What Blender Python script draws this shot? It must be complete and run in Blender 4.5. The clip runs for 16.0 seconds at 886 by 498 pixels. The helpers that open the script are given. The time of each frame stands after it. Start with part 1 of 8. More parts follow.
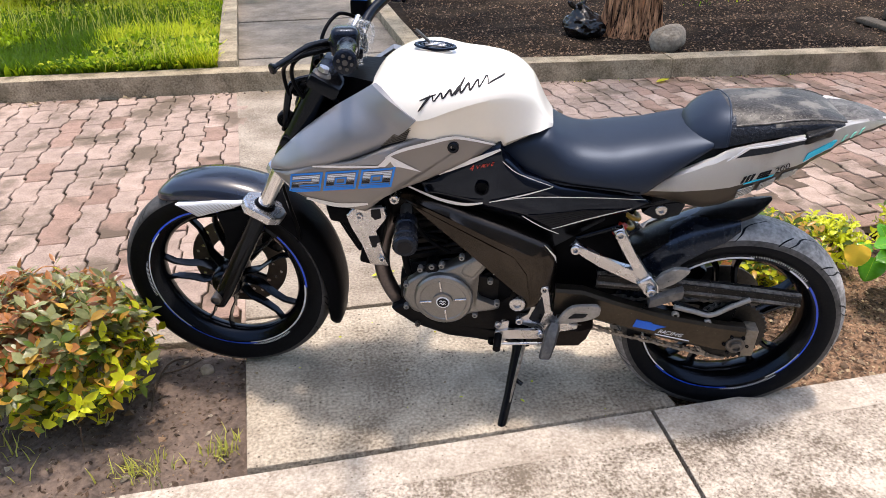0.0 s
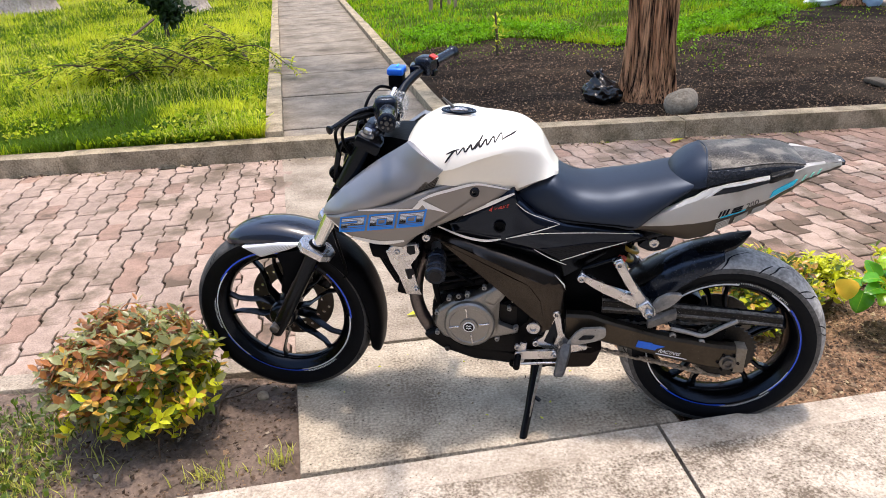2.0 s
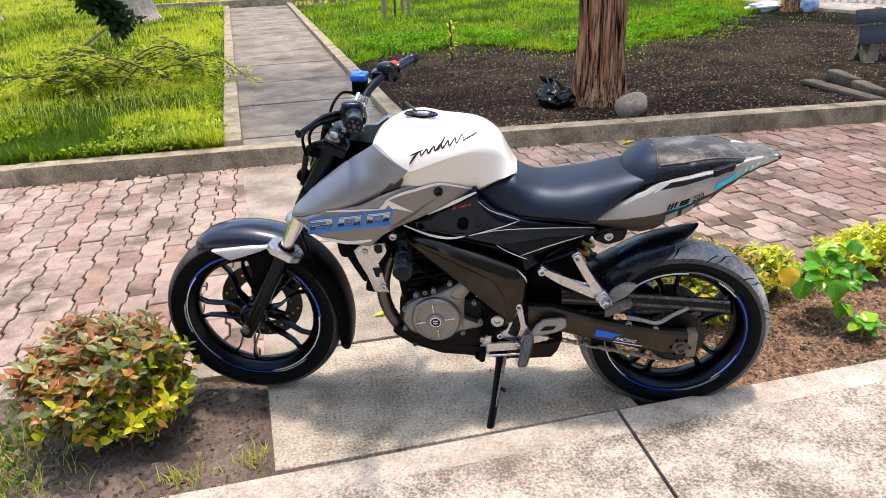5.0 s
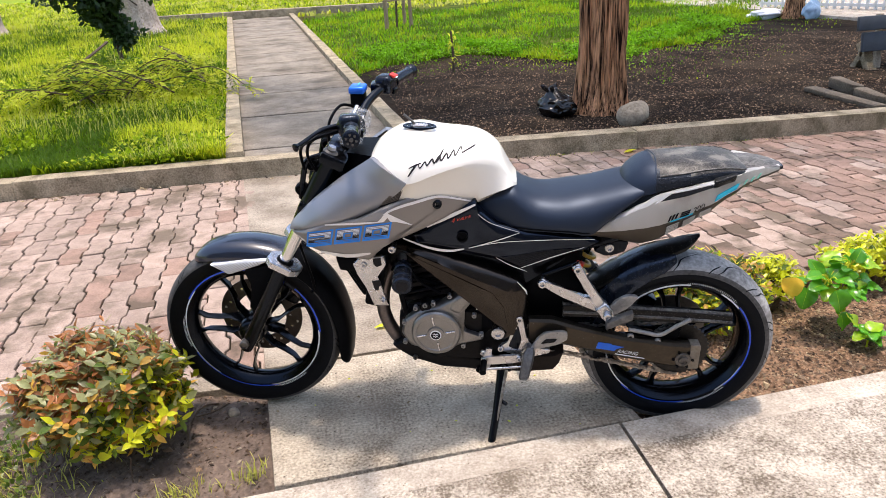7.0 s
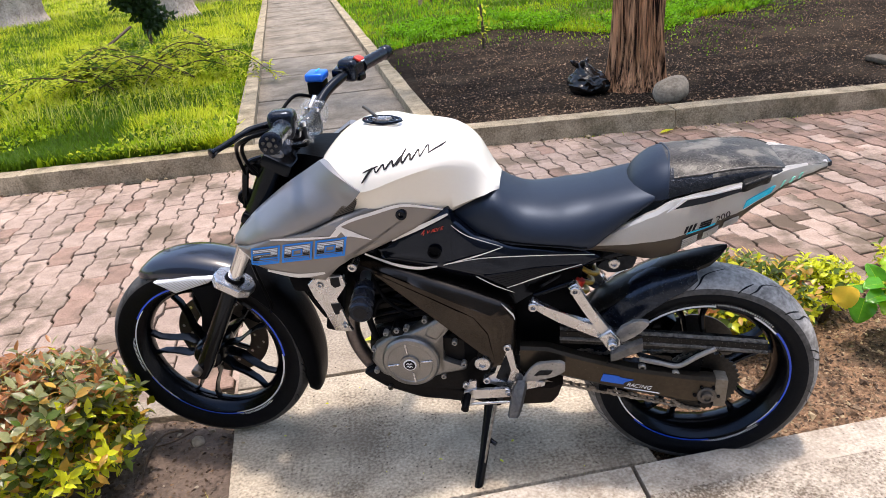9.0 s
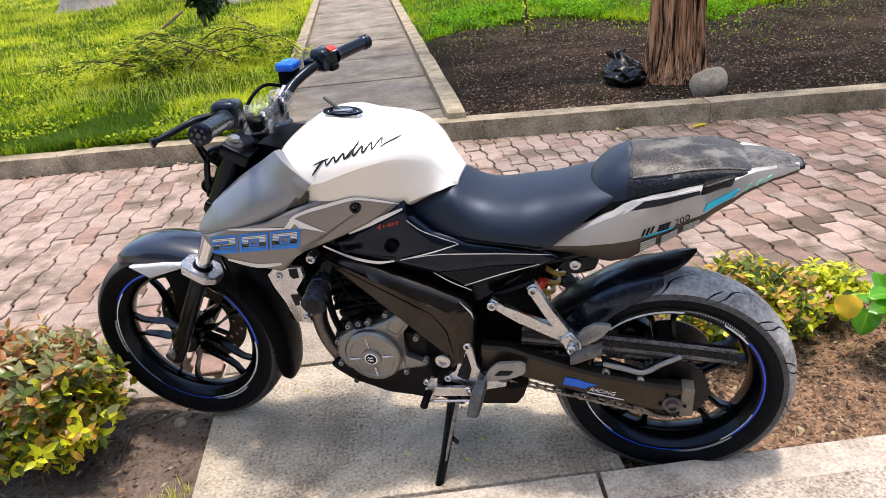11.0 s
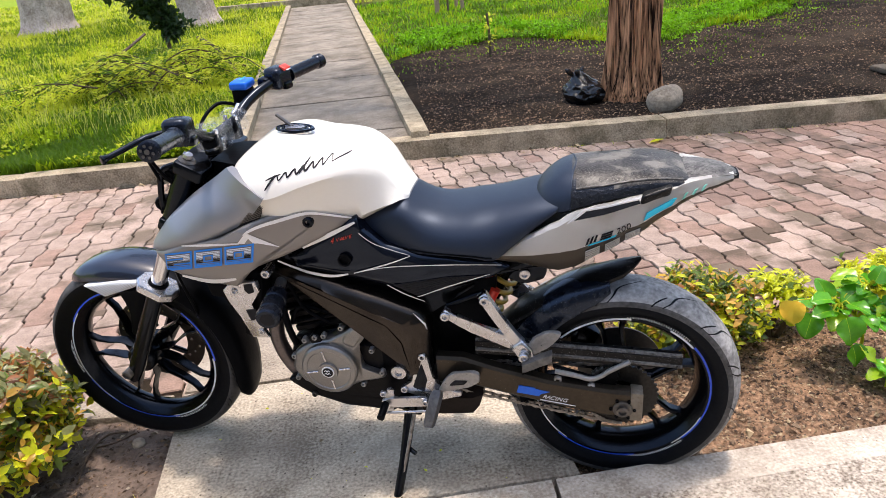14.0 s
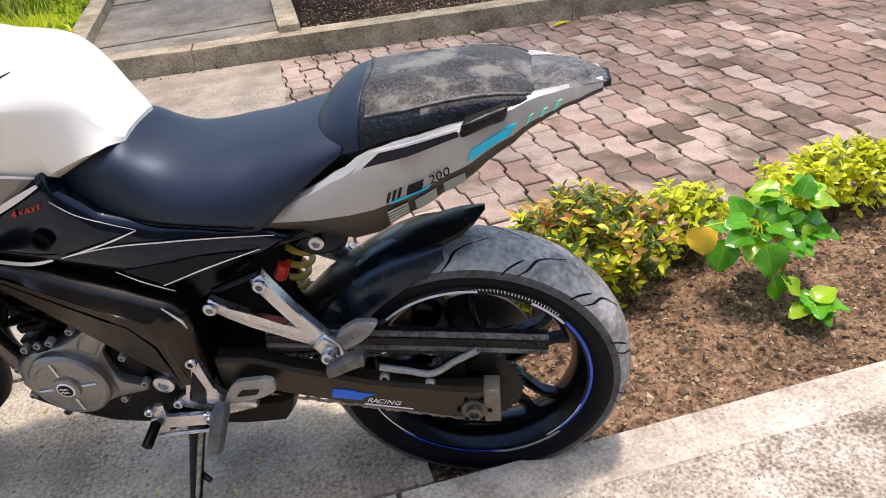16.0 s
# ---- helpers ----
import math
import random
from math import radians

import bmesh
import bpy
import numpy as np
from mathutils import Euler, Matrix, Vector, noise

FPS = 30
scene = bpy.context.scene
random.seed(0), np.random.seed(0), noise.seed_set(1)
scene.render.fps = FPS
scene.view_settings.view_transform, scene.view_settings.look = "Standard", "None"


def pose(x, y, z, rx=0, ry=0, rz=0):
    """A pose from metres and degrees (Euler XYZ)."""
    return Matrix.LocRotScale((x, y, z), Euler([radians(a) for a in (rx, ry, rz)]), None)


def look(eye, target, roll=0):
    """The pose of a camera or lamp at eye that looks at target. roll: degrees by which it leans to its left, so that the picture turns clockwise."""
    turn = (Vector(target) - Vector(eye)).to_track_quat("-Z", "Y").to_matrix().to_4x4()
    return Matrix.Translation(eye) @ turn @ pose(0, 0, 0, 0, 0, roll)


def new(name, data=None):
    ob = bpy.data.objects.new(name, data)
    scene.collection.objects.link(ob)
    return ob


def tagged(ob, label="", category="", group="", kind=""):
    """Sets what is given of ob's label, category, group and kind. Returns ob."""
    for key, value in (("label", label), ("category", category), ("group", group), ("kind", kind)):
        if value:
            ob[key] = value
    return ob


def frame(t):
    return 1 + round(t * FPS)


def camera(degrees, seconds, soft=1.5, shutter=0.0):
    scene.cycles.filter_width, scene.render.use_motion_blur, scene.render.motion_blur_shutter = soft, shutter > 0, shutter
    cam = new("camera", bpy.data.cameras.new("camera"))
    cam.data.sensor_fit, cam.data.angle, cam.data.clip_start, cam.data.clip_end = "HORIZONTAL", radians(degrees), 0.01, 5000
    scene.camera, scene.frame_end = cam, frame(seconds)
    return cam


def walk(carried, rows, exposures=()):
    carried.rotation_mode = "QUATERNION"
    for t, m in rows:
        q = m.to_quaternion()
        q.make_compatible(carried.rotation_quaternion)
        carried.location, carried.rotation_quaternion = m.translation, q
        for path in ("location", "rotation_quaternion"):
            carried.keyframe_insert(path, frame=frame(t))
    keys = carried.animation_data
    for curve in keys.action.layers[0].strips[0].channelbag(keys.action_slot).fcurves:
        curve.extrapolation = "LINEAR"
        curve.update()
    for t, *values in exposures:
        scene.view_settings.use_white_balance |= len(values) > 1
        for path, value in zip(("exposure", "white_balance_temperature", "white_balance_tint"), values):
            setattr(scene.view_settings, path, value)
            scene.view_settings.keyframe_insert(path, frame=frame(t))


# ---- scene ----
cam = camera(64.2, 16.0, soft=0.6)
PATH = [
    (0, (0.340, 0.203, 1.339), (0.593, 1.931, 0.364), -0.9),
    (0.5, (0.409, 0.129, 1.331), (0.559, 1.877, 0.370), -1.7),
    (1, (0.425, 0.061, 1.342), (0.467, 1.833, 0.414), -2.1),
    (1.5, (0.373, -0.019, 1.374), (0.482, 1.784, 0.515), -2.8),
    (2, (0.316, -0.106, 1.396), (0.493, 1.717, 0.591), -2.9),
    (2.5, (0.272, -0.167, 1.401), (0.471, 1.651, 0.593), -2.6),
    (3, (0.262, -0.184, 1.401), (0.485, 1.634, 0.598), -2.4),
    (3.5, (0.271, -0.190, 1.397), (0.515, 1.621, 0.584), -1.8),
    (4, (0.281, -0.185, 1.398), (0.573, 1.623, 0.593), -2.5),
    (6.5, (0.290, -0.192, 1.411), (0.575, 1.629, 0.635), -3.4),
    (7, (0.301, -0.173, 1.409), (0.587, 1.651, 0.641), -3.4),
    (7.5, (0.331, -0.133, 1.402), (0.619, 1.679, 0.607), -3.7),
    (8, (0.398, -0.030, 1.388), (0.660, 1.784, 0.588), -6.0),
    (8.2, (0.437, 0.004, 1.377), (0.669, 1.829, 0.592), -6.3),
    (10.3, (0.691, 0.260, 1.347), (0.757, 2.050, 0.456), -6.0),
    (10.5, (0.727, 0.230, 1.344), (0.756, 2.026, 0.464), -7.0),
    (11, (0.778, 0.151, 1.341), (0.765, 1.968, 0.507), -5.8),
    (11.5, (0.811, 0.116, 1.352), (0.817, 1.956, 0.567), -7.7),
    (12, (0.822, 0.114, 1.347), (0.932, 1.962, 0.590), -6.8),
    (12.5, (0.814, 0.109, 1.348), (0.910, 1.959, 0.595), -6.1),
    (13, (0.810, 0.114, 1.352), (0.852, 1.972, 0.612), -5.7),
    (13.5, (0.809, 0.112, 1.344), (0.872, 1.969, 0.605), -5.5),
    (14, (0.822, 0.109, 1.336), (0.894, 1.944, 0.544), -5.7),
    (14.5, (0.843, 0.114, 1.321), (0.935, 1.926, 0.480), -6.6),
    (15, (0.900, 0.217, 1.287), (1.112, 1.974, 0.355), -7.2),
    (15.5, (0.989, 0.424, 1.233), (1.337, 2.112, 0.219), -6.9),
    (16, (1.153, 0.604, 1.184), (1.352, 2.280, 0.111), -7.5),
]
walk(cam, [(t, look(eye, target, roll)) for t, eye, target, roll in PATH], exposures=[(0.0, 1.28), (14.5, 1.30), (16.0, 1.22)])

# ---- sky, sun ----
world = bpy.data.worlds.new("sky")
scene.world = world
world.use_nodes = True
wn = world.node_tree.nodes
sky = wn.new("ShaderNodeTexSky")
sky.sky_type = "NISHITA"
sky.sun_disc = False
SUN_FROM = Vector((0.06, 0.05, 1.0)).normalized()
sky.sun_elevation = math.asin(SUN_FROM.z)
sky.sun_rotation = math.atan2(SUN_FROM.x, SUN_FROM.y)
sky.air_density, sky.dust_density, sky.ozone_density = 1.0, 3.0, 1.0
wn["Background"].inputs["Strength"].default_value = 0.15
world.node_tree.links.new(sky.outputs["Color"], wn["Background"].inputs["Color"])
sun = new("sun", bpy.data.lights.new("sun", "SUN"))
sun.data.energy, sun.data.angle, sun.data.color = 1.6, radians(4.0), (1.0, 0.87, 0.79)
sun.matrix_world = look(SUN_FROM * 40, (0, 0, 0))

# ---- materials ----


def material(name, dark, light, scale=8.0, rough=0.7, metal=0.0, bump=0.0, fine=120.0, contrast=0.5, spec=0.5, stretch=1.0, coat=0.0, sky_tint=None, specks=None, piece=0.0, stain=None, stain_scale=1.2, stain_amount=0.5, soft=0.08, rough_var=0.08):
    """Two-scale noise between two base colours, with grain, optional stains and specks."""
    m = bpy.data.materials.new(name)
    m.use_nodes = True
    n, l = m.node_tree.nodes, m.node_tree.links
    b = n["Principled BSDF"]
    co = n.new("ShaderNodeTexCoord")
    big = n.new("ShaderNodeTexNoise")
    big.inputs["Scale"].default_value, big.inputs["Detail"].default_value, big.inputs["Roughness"].default_value = scale, 6.0, 0.6
    where = co.outputs["Object"]
    if stretch != 1.0:
        mp = n.new("ShaderNodeMapping")
        mp.inputs["Scale"].default_value = (1.0, 1.0, stretch)
        l.new(where, mp.inputs["Vector"])
        where = mp.outputs["Vector"]
    l.new(where, big.inputs["Vector"])
    small = n.new("ShaderNodeTexNoise")
    small.inputs["Scale"].default_value, small.inputs["Detail"].default_value = fine, 3.0
    l.new(where, small.inputs["Vector"])
    ramp = n.new("ShaderNodeValToRGB")
    ramp.color_ramp.elements[0].position, ramp.color_ramp.elements[1].position = 0.5 - contrast / 2, 0.5 + contrast / 2
    ramp.color_ramp.elements[0].color, ramp.color_ramp.elements[1].color = (*dark, 1), (*light, 1)
    mixf = n.new("ShaderNodeMath")
    mixf.operation = "MULTIPLY_ADD"
    mixf.inputs[1].default_value = 0.45
    l.new(small.outputs["Fac"], mixf.inputs[0])
    half = n.new("ShaderNodeMath")
    half.operation = "MULTIPLY"
    half.inputs[1].default_value = 0.55
    l.new(big.outputs["Fac"], half.inputs[0])
    l.new(half.outputs[0], mixf.inputs[2])
    l.new(mixf.outputs[0], ramp.inputs["Fac"])
    colour = ramp.outputs["Color"]
    if piece:
        info = n.new("ShaderNodeObjectInfo")
        geo = n.new("ShaderNodeNewGeometry")
        add = n.new("ShaderNodeMath")
        l.new(info.outputs["Random"], add.inputs[0])
        l.new(geo.outputs["Random Per Island"], add.inputs[1])
        frac = n.new("ShaderNodeMath")
        frac.operation = "FRACT"
        l.new(add.outputs[0], frac.inputs[0])
        rng = n.new("ShaderNodeMapRange")
        rng.inputs["To Min"].default_value, rng.inputs["To Max"].default_value = 1 - piece, 1 + piece
        l.new(frac.outputs[0], rng.inputs["Value"])
        hsv = n.new("ShaderNodeHueSaturation")
        l.new(colour, hsv.inputs["Color"])
        l.new(rng.outputs[0], hsv.inputs["Value"])
        colour = hsv.outputs["Color"]
    if stain:
        st = n.new("ShaderNodeTexNoise")
        st.inputs["Scale"].default_value, st.inputs["Detail"].default_value, st.inputs["Roughness"].default_value = stain_scale, 8.0, 0.65
        pos = n.new("ShaderNodeNewGeometry")
        l.new(pos.outputs["Position"], st.inputs["Vector"])
        sr = n.new("ShaderNodeMapRange")
        sr.inputs["From Min"].default_value, sr.inputs["From Max"].default_value, sr.inputs["To Max"].default_value = 0.50, 0.52 + soft, stain_amount
        l.new(st.outputs["Fac"], sr.inputs["Value"])
        mx = n.new("ShaderNodeMix")
        mx.data_type = "RGBA"
        l.new(sr.outputs[0], mx.inputs["Factor"])
        l.new(colour, mx.inputs["A"])
        mx.inputs["B"].default_value = (*stain, 1)
        colour = mx.outputs["Result"]
    if specks:
        vo = n.new("ShaderNodeTexVoronoi")
        vo.inputs["Scale"].default_value = specks[1]
        l.new(co.outputs["Object"], vo.inputs["Vector"])
        sp = n.new("ShaderNodeMapRange")
        sp.inputs["From Min"].default_value, sp.inputs["From Max"].default_value = specks[2], specks[2] * 0.55
        l.new(vo.outputs["Distance"], sp.inputs["Value"])
        mx = n.new("ShaderNodeMix")
        mx.data_type = "RGBA"
        l.new(sp.outputs[0], mx.inputs["Factor"])
        l.new(colour, mx.inputs["A"])
        mx.inputs["B"].default_value = (*specks[0], 1)
        colour = mx.outputs["Result"]
    l.new(colour, b.inputs["Base Color"])
    rr = n.new("ShaderNodeMapRange")
    rr.inputs["To Min"].default_value, rr.inputs["To Max"].default_value = max(0.02, rough - rough_var), min(1, rough + rough_var)
    l.new(big.outputs["Fac"], rr.inputs["Value"])
    l.new(rr.outputs[0], b.inputs["Roughness"])
    b.inputs["Metallic"].default_value = metal
    b.inputs["Specular IOR Level"].default_value = spec
    b.inputs["Coat Weight"].default_value = coat
    # bluish sky reflection put into the specular colour
    if sky_tint:
        b.inputs["Specular Tint"].default_value = (*sky_tint, 1)
    b.inputs["Coat Roughness"].default_value = 0.08
    if bump:
        bp = n.new("ShaderNodeBump")
        bp.inputs["Strength"].default_value, bp.inputs["Distance"].default_value = 1.0, bump
        l.new(mixf.outputs[0], bp.inputs["Height"])
        l.new(bp.outputs["Normal"], b.inputs["Normal"])
    return m


M_CONCRETE = material("rough beige concrete", (0.15, 0.12, 0.088), (0.60, 0.53, 0.44), 6, 0.9, bump=0.02, fine=130, contrast=0.20, stain=(0.25, 0.205, 0.155), stain_scale=2.2, stain_amount=0.5, specks=((0.13, 0.10, 0.07), 60, 0.17), soft=0.22, spec=0.2)
M_BORDER = material("trowelled pale concrete", (0.27, 0.225, 0.175), (0.54, 0.48, 0.40), 7, 0.88, bump=0.006, fine=130, contrast=0.22, stain=(0.25, 0.205, 0.155), stain_scale=2.2, stain_amount=0.5, specks=((0.16, 0.13, 0.095), 42, 0.12), soft=0.22, spec=0.2)
M_SLAB = material("worn concrete", (0.16, 0.130, 0.094), (0.575, 0.50, 0.385), 4, 0.9, bump=0.010, fine=110, contrast=0.26, stain=(0.19, 0.155, 0.115), stain_scale=3.0, stain_amount=0.65, specks=((0.085, 0.066, 0.047), 34, 0.13), soft=0.16, spec=0.2)
M_STRIP = material("pinkish grey worn concrete", (0.16, 0.130, 0.098), (0.42, 0.362, 0.285), 4, 0.9, bump=0.010, fine=110, contrast=0.28, stain=(0.17, 0.135, 0.10), stain_scale=3.0, stain_amount=0.6, specks=((0.085, 0.066, 0.047), 34, 0.12), soft=0.16, spec=0.2)
M_KERB = material("weathered kerb concrete", (0.12, 0.096, 0.060), (0.51, 0.425, 0.295), 7, 0.9, bump=0.010, fine=90, contrast=0.34, stain=(0.095, 0.08, 0.042), stain_scale=3.6, stain_amount=0.8, soft=0.18, spec=0.15)
M_PATH = material("grey path concrete", (0.085, 0.072, 0.055), (0.37, 0.32, 0.255), 5, 0.9, bump=0.006, fine=70, contrast=0.42, stain=(0.065, 0.053, 0.038), stain_scale=1.6, stain_amount=0.85, soft=0.2, spec=0.12)
M_BRICK = material("pink clay paver", (0.22, 0.160, 0.124), (0.445, 0.343, 0.28), 14, 0.85, bump=0.006, fine=130, contrast=0.36, piece=0.15, stain=(0.12, 0.092, 0.064), stain_scale=2.1, stain_amount=0.85, spec=0.15)
M_BRICK_RED = material("red clay paver", (0.175, 0.115, 0.087), (0.35, 0.238, 0.184), 14, 0.85, bump=0.006, fine=130, contrast=0.36, piece=0.15, stain=(0.10, 0.075, 0.053), stain_scale=1.9, stain_amount=0.9, spec=0.15)
M_JOINT = material("dirt in joints", (0.012, 0.009, 0.006), (0.04, 0.03, 0.02), 20, 0.95, bump=0.004, spec=0.05)
# the dark stain patches here paint in the shade of hollows
M_SOIL = material("brown soil", (0.012, 0.007, 0.004), (0.40, 0.245, 0.148), 9, 0.95, bump=0.04, fine=75, contrast=0.30, stain=(0.030, 0.019, 0.012), stain_scale=2.6, stain_amount=0.7, soft=0.22, spec=0.15)
M_SOIL_DAMP = material("dark damp soil", (0.035, 0.026, 0.020), (0.215, 0.158, 0.122), 8, 0.8, bump=0.022, fine=60, contrast=0.46, stain=(0.040, 0.028, 0.021), stain_scale=3.0, stain_amount=0.6, soft=0.2, spec=0.3)
# base colour lowered to near black to hold the tree's shade
M_SOIL_FAR = material("dark park soil with tree shade in its colour", (0.004, 0.003, 0.0023), (0.034, 0.025, 0.018), 3, 0.95, bump=0.02, fine=40, contrast=0.36, specks=((0.10, 0.08, 0.055), 34, 0.11), stain=(0.060, 0.045, 0.030), stain_scale=1.3, stain_amount=0.5, spec=0.03)
M_LAWN = material("lawn under the blades", (0.006, 0.016, 0.002), (0.085, 0.125, 0.010), 3, 0.9, bump=0.03, fine=40, contrast=0.36, stain=(0.16, 0.16, 0.03), stain_scale=0.7, stain_amount=0.4, spec=0.05)
M_GROUND = material("distant ground", (0.12, 0.18, 0.02), (0.26, 0.34, 0.05), 0.5, 0.95, spec=0)


def leaf_material(name, dark, light, rough=0.45, vary=0.35, spec=0.4):
    m = material(name, dark, light, 60, rough, piece=vary, contrast=0.8, spec=spec)
    b = m.node_tree.nodes["Principled BSDF"]
    b.inputs["Transmission Weight"].default_value = 0.0
    b.inputs["Subsurface Weight"].default_value = 0.0
    # light through the blade
    n, l = m.node_tree.nodes, m.node_tree.links
    tr = n.new("ShaderNodeBsdfTranslucent")
    tr.inputs["Color"].default_value = (*[min(1, c * 1.6) for c in light], 1)
    mx = n.new("ShaderNodeMixShader")
    mx.inputs[0].default_value = 0.3
    l.new(b.outputs[0], mx.inputs[1])
    l.new(tr.outputs[0], mx.inputs[2])
    l.new(mx.outputs[0], n["Material Output"].inputs["Surface"])
    return m


M_GRASS = leaf_material("grass blades", (0.105, 0.165, 0.005), (0.31, 0.42, 0.010), 0.55, 0.65, spec=0.12)
M_GRASS_YELLOW = leaf_material("yellow green grass", (0.34, 0.385, 0.012), (0.60, 0.62, 0.04), 0.55, 0.35, spec=0.12)
M_GRASS_DARK = leaf_material("deep green grass", (0.030, 0.072, 0.003), (0.09, 0.165, 0.007), 0.5, 0.4, spec=0.12)
M_GRASS_LUSH = leaf_material("lush green grass", (0.065, 0.18, 0.003), (0.19, 0.40, 0.008), 0.55, 0.4, spec=0.12)
M_GRASS_DRY = leaf_material("pale grass", (0.30, 0.31, 0.05), (0.54, 0.54, 0.13), 0.6, 0.3, spec=0.12)
M_LEAF_GREEN = leaf_material("green leaf", (0.020, 0.042, 0.005), (0.13, 0.19, 0.022), 0.3, 0.6)
M_LEAF_LIME = leaf_material("yellow green leaf", (0.31, 0.37, 0.010), (0.66, 0.65, 0.03), 0.3)
M_LEAF_RED = leaf_material("reddish leaf", (0.13, 0.045, 0.014), (0.42, 0.18, 0.058), 0.32, 0.55)
M_LEAF_ORANGE = leaf_material("orange leaf", (0.26, 0.14, 0.02), (0.58, 0.36, 0.065), 0.32, 0.5)
M_LEAF_OLIVE = leaf_material("dull olive leaf", (0.085, 0.098, 0.034), (0.34, 0.35, 0.15), 0.32, 0.5)
M_LEAF_BROAD = leaf_material("broad glossy leaf", (0.035, 0.17, 0.010), (0.12, 0.36, 0.02), 0.2, 0.4)
M_LEAF_BROAD_PALE = leaf_material("pale young broad leaf", (0.20, 0.38, 0.015), (0.36, 0.52, 0.03), 0.25, 0.2)
M_LEAF_DARK = leaf_material("dark leaf", (0.012, 0.028, 0.007), (0.04, 0.075, 0.018), 0.4)
M_LEAF_CUT = leaf_material("cut branch leaf", (0.26, 0.32, 0.012), (0.60, 0.61, 0.05), spec=0.12)
M_TWIG = material("brown twig", (0.05, 0.032, 0.02), (0.14, 0.095, 0.06), 30, 0.85, bump=0.003)
M_STAKE = material("tan weathered stake wood", (0.22, 0.15, 0.09), (0.42, 0.30, 0.19), 14, 0.85, bump=0.002, stretch=0.2)
M_STRAW = material("dry litter", (0.18, 0.13, 0.07), (0.42, 0.33, 0.2), 40, 0.9, piece=0.4)
M_BARK = material("reddish peeling bark", (0.013, 0.0065, 0.004), (0.68, 0.36, 0.19), 26, 0.9, bump=0.05, fine=80, contrast=0.17, stretch=0.05, spec=0.1)
M_BARK_PALE = material("pale smooth bark", (0.26, 0.18, 0.135), (0.70, 0.56, 0.46), 4, 0.85, bump=0.012, fine=25, contrast=0.32, specks=((0.17, 0.12, 0.085), 9, 0.16))
M_STONE = material("tan field stone", (0.17, 0.14, 0.10), (0.42, 0.355, 0.27), 9, 0.9, bump=0.012, fine=60, contrast=0.35, spec=0.15)
M_BLOCK = material("soil-stained concrete block", (0.06, 0.048, 0.034), (0.19, 0.155, 0.115), 9, 0.9, bump=0.010, fine=70, contrast=0.4, spec=0.15)
M_BAG = material("black plastic bag", (0.002, 0.002, 0.0025), (0.006, 0.006, 0.007), 14, 0.2, bump=0.012, fine=35, spec=0.5)
M_BENCH = material("dark blue grey painted bench", (0.03, 0.036, 0.046), (0.08, 0.09, 0.105), 8, 0.7, bump=0.003)
M_WHITE_PAINT = material("white painted metal", (0.66, 0.66, 0.64), (0.82, 0.82, 0.8), 6, 0.5)
M_CLOTH = material("white plastic sacking", (0.6, 0.62, 0.66), (0.85, 0.86, 0.88), 6, 0.6, bump=0.02)
M_BLUE_SACK = material("pale blue sacking", (0.3, 0.45, 0.62), (0.5, 0.64, 0.78), 6, 0.6, bump=0.02)

# ---- mesh helpers ----


def mesh_of(name, bm, mats, smooth=None):
    """A mesh from a bmesh; smooth: degrees under which edges are shaded smooth."""
    bmesh.ops.recalc_face_normals(bm, faces=bm.faces[:])
    me = bpy.data.meshes.new(name)
    if smooth is not None:
        for f in bm.faces:
            f.smooth = True
        lim = radians(smooth)
        for e in bm.edges:
            e.smooth = len(e.link_faces) == 2 and e.calc_face_angle(0) < lim
    bm.to_mesh(me)
    bm.free()
    for m in mats if isinstance(mats, (list, tuple)) else (mats,):
        me.materials.append(m)
    return me


def part(name, bm, mats, parent, label="", smooth=35):
    ob = new(name, mesh_of(name, bm, mats, smooth))
    ob.parent = parent
    if label:
        tagged(ob, label)
    return ob


def thing(name, label, category, m=None, group="", kind=""):
    ob = new(name)
    ob.empty_display_size = 0.05
    if m is not None:
        ob.matrix_world = m
    return tagged(ob, label, category, group, kind)


def structure(name, bm, mats, label="", category="", smooth=35, kind="structure"):
    return tagged(new(name, mesh_of(name, bm, mats, smooth)), label, category, "", kind)


def box(bm, size, m=Matrix.Identity(4), bevel=0.0, seg=2):
    geom = bmesh.ops.create_cube(bm, size=1.0, matrix=m @ Matrix.Diagonal((*size, 1)))
    if bevel:
        es = list({e for v in geom["verts"] for e in v.link_edges})
        bmesh.ops.bevel(bm, geom=es, offset=bevel, segments=seg, affect="EDGES", profile=0.5)
    return bm


def prism(bm, outline, z0, z1, bevel=0.0, mat=0):
    """A plate with an outline in x, y, from z0 up to z1, its top edge bevelled."""
    lo = [bm.verts.new((x, y, z0)) for x, y in outline]
    hi = [bm.verts.new((x, y, z1)) for x, y in outline]
    n = len(outline)
    faces = [bm.faces.new(hi), bm.faces.new(lo[::-1])]
    for i in range(n):
        faces.append(bm.faces.new((lo[i], lo[(i + 1) % n], hi[(i + 1) % n], hi[i])))
    for f in faces:
        f.material_index = mat
    if bevel:
        es = [bm.edges.get((hi[i], hi[(i + 1) % n])) for i in range(n)]
        bmesh.ops.bevel(bm, geom=es, offset=bevel, segments=2, affect="EDGES", profile=0.5)
    return bm


def tube(bm, pts, radii, n=10, caps=True, mat=0):
    """A round bar along points; radii: one or one for each point."""
    pts = [Vector(p) for p in pts]
    if not isinstance(radii, (list, tuple)):
        radii = [radii] * len(pts)
    rings, up = [], None
    for i, p in enumerate(pts):
        d = (pts[min(i + 1, len(pts) - 1)] - pts[max(i - 1, 0)]).normalized()
        if up is None:
            up = d.orthogonal().normalized()
        up = (up - d * up.dot(d)).normalized()
        side = d.cross(up)
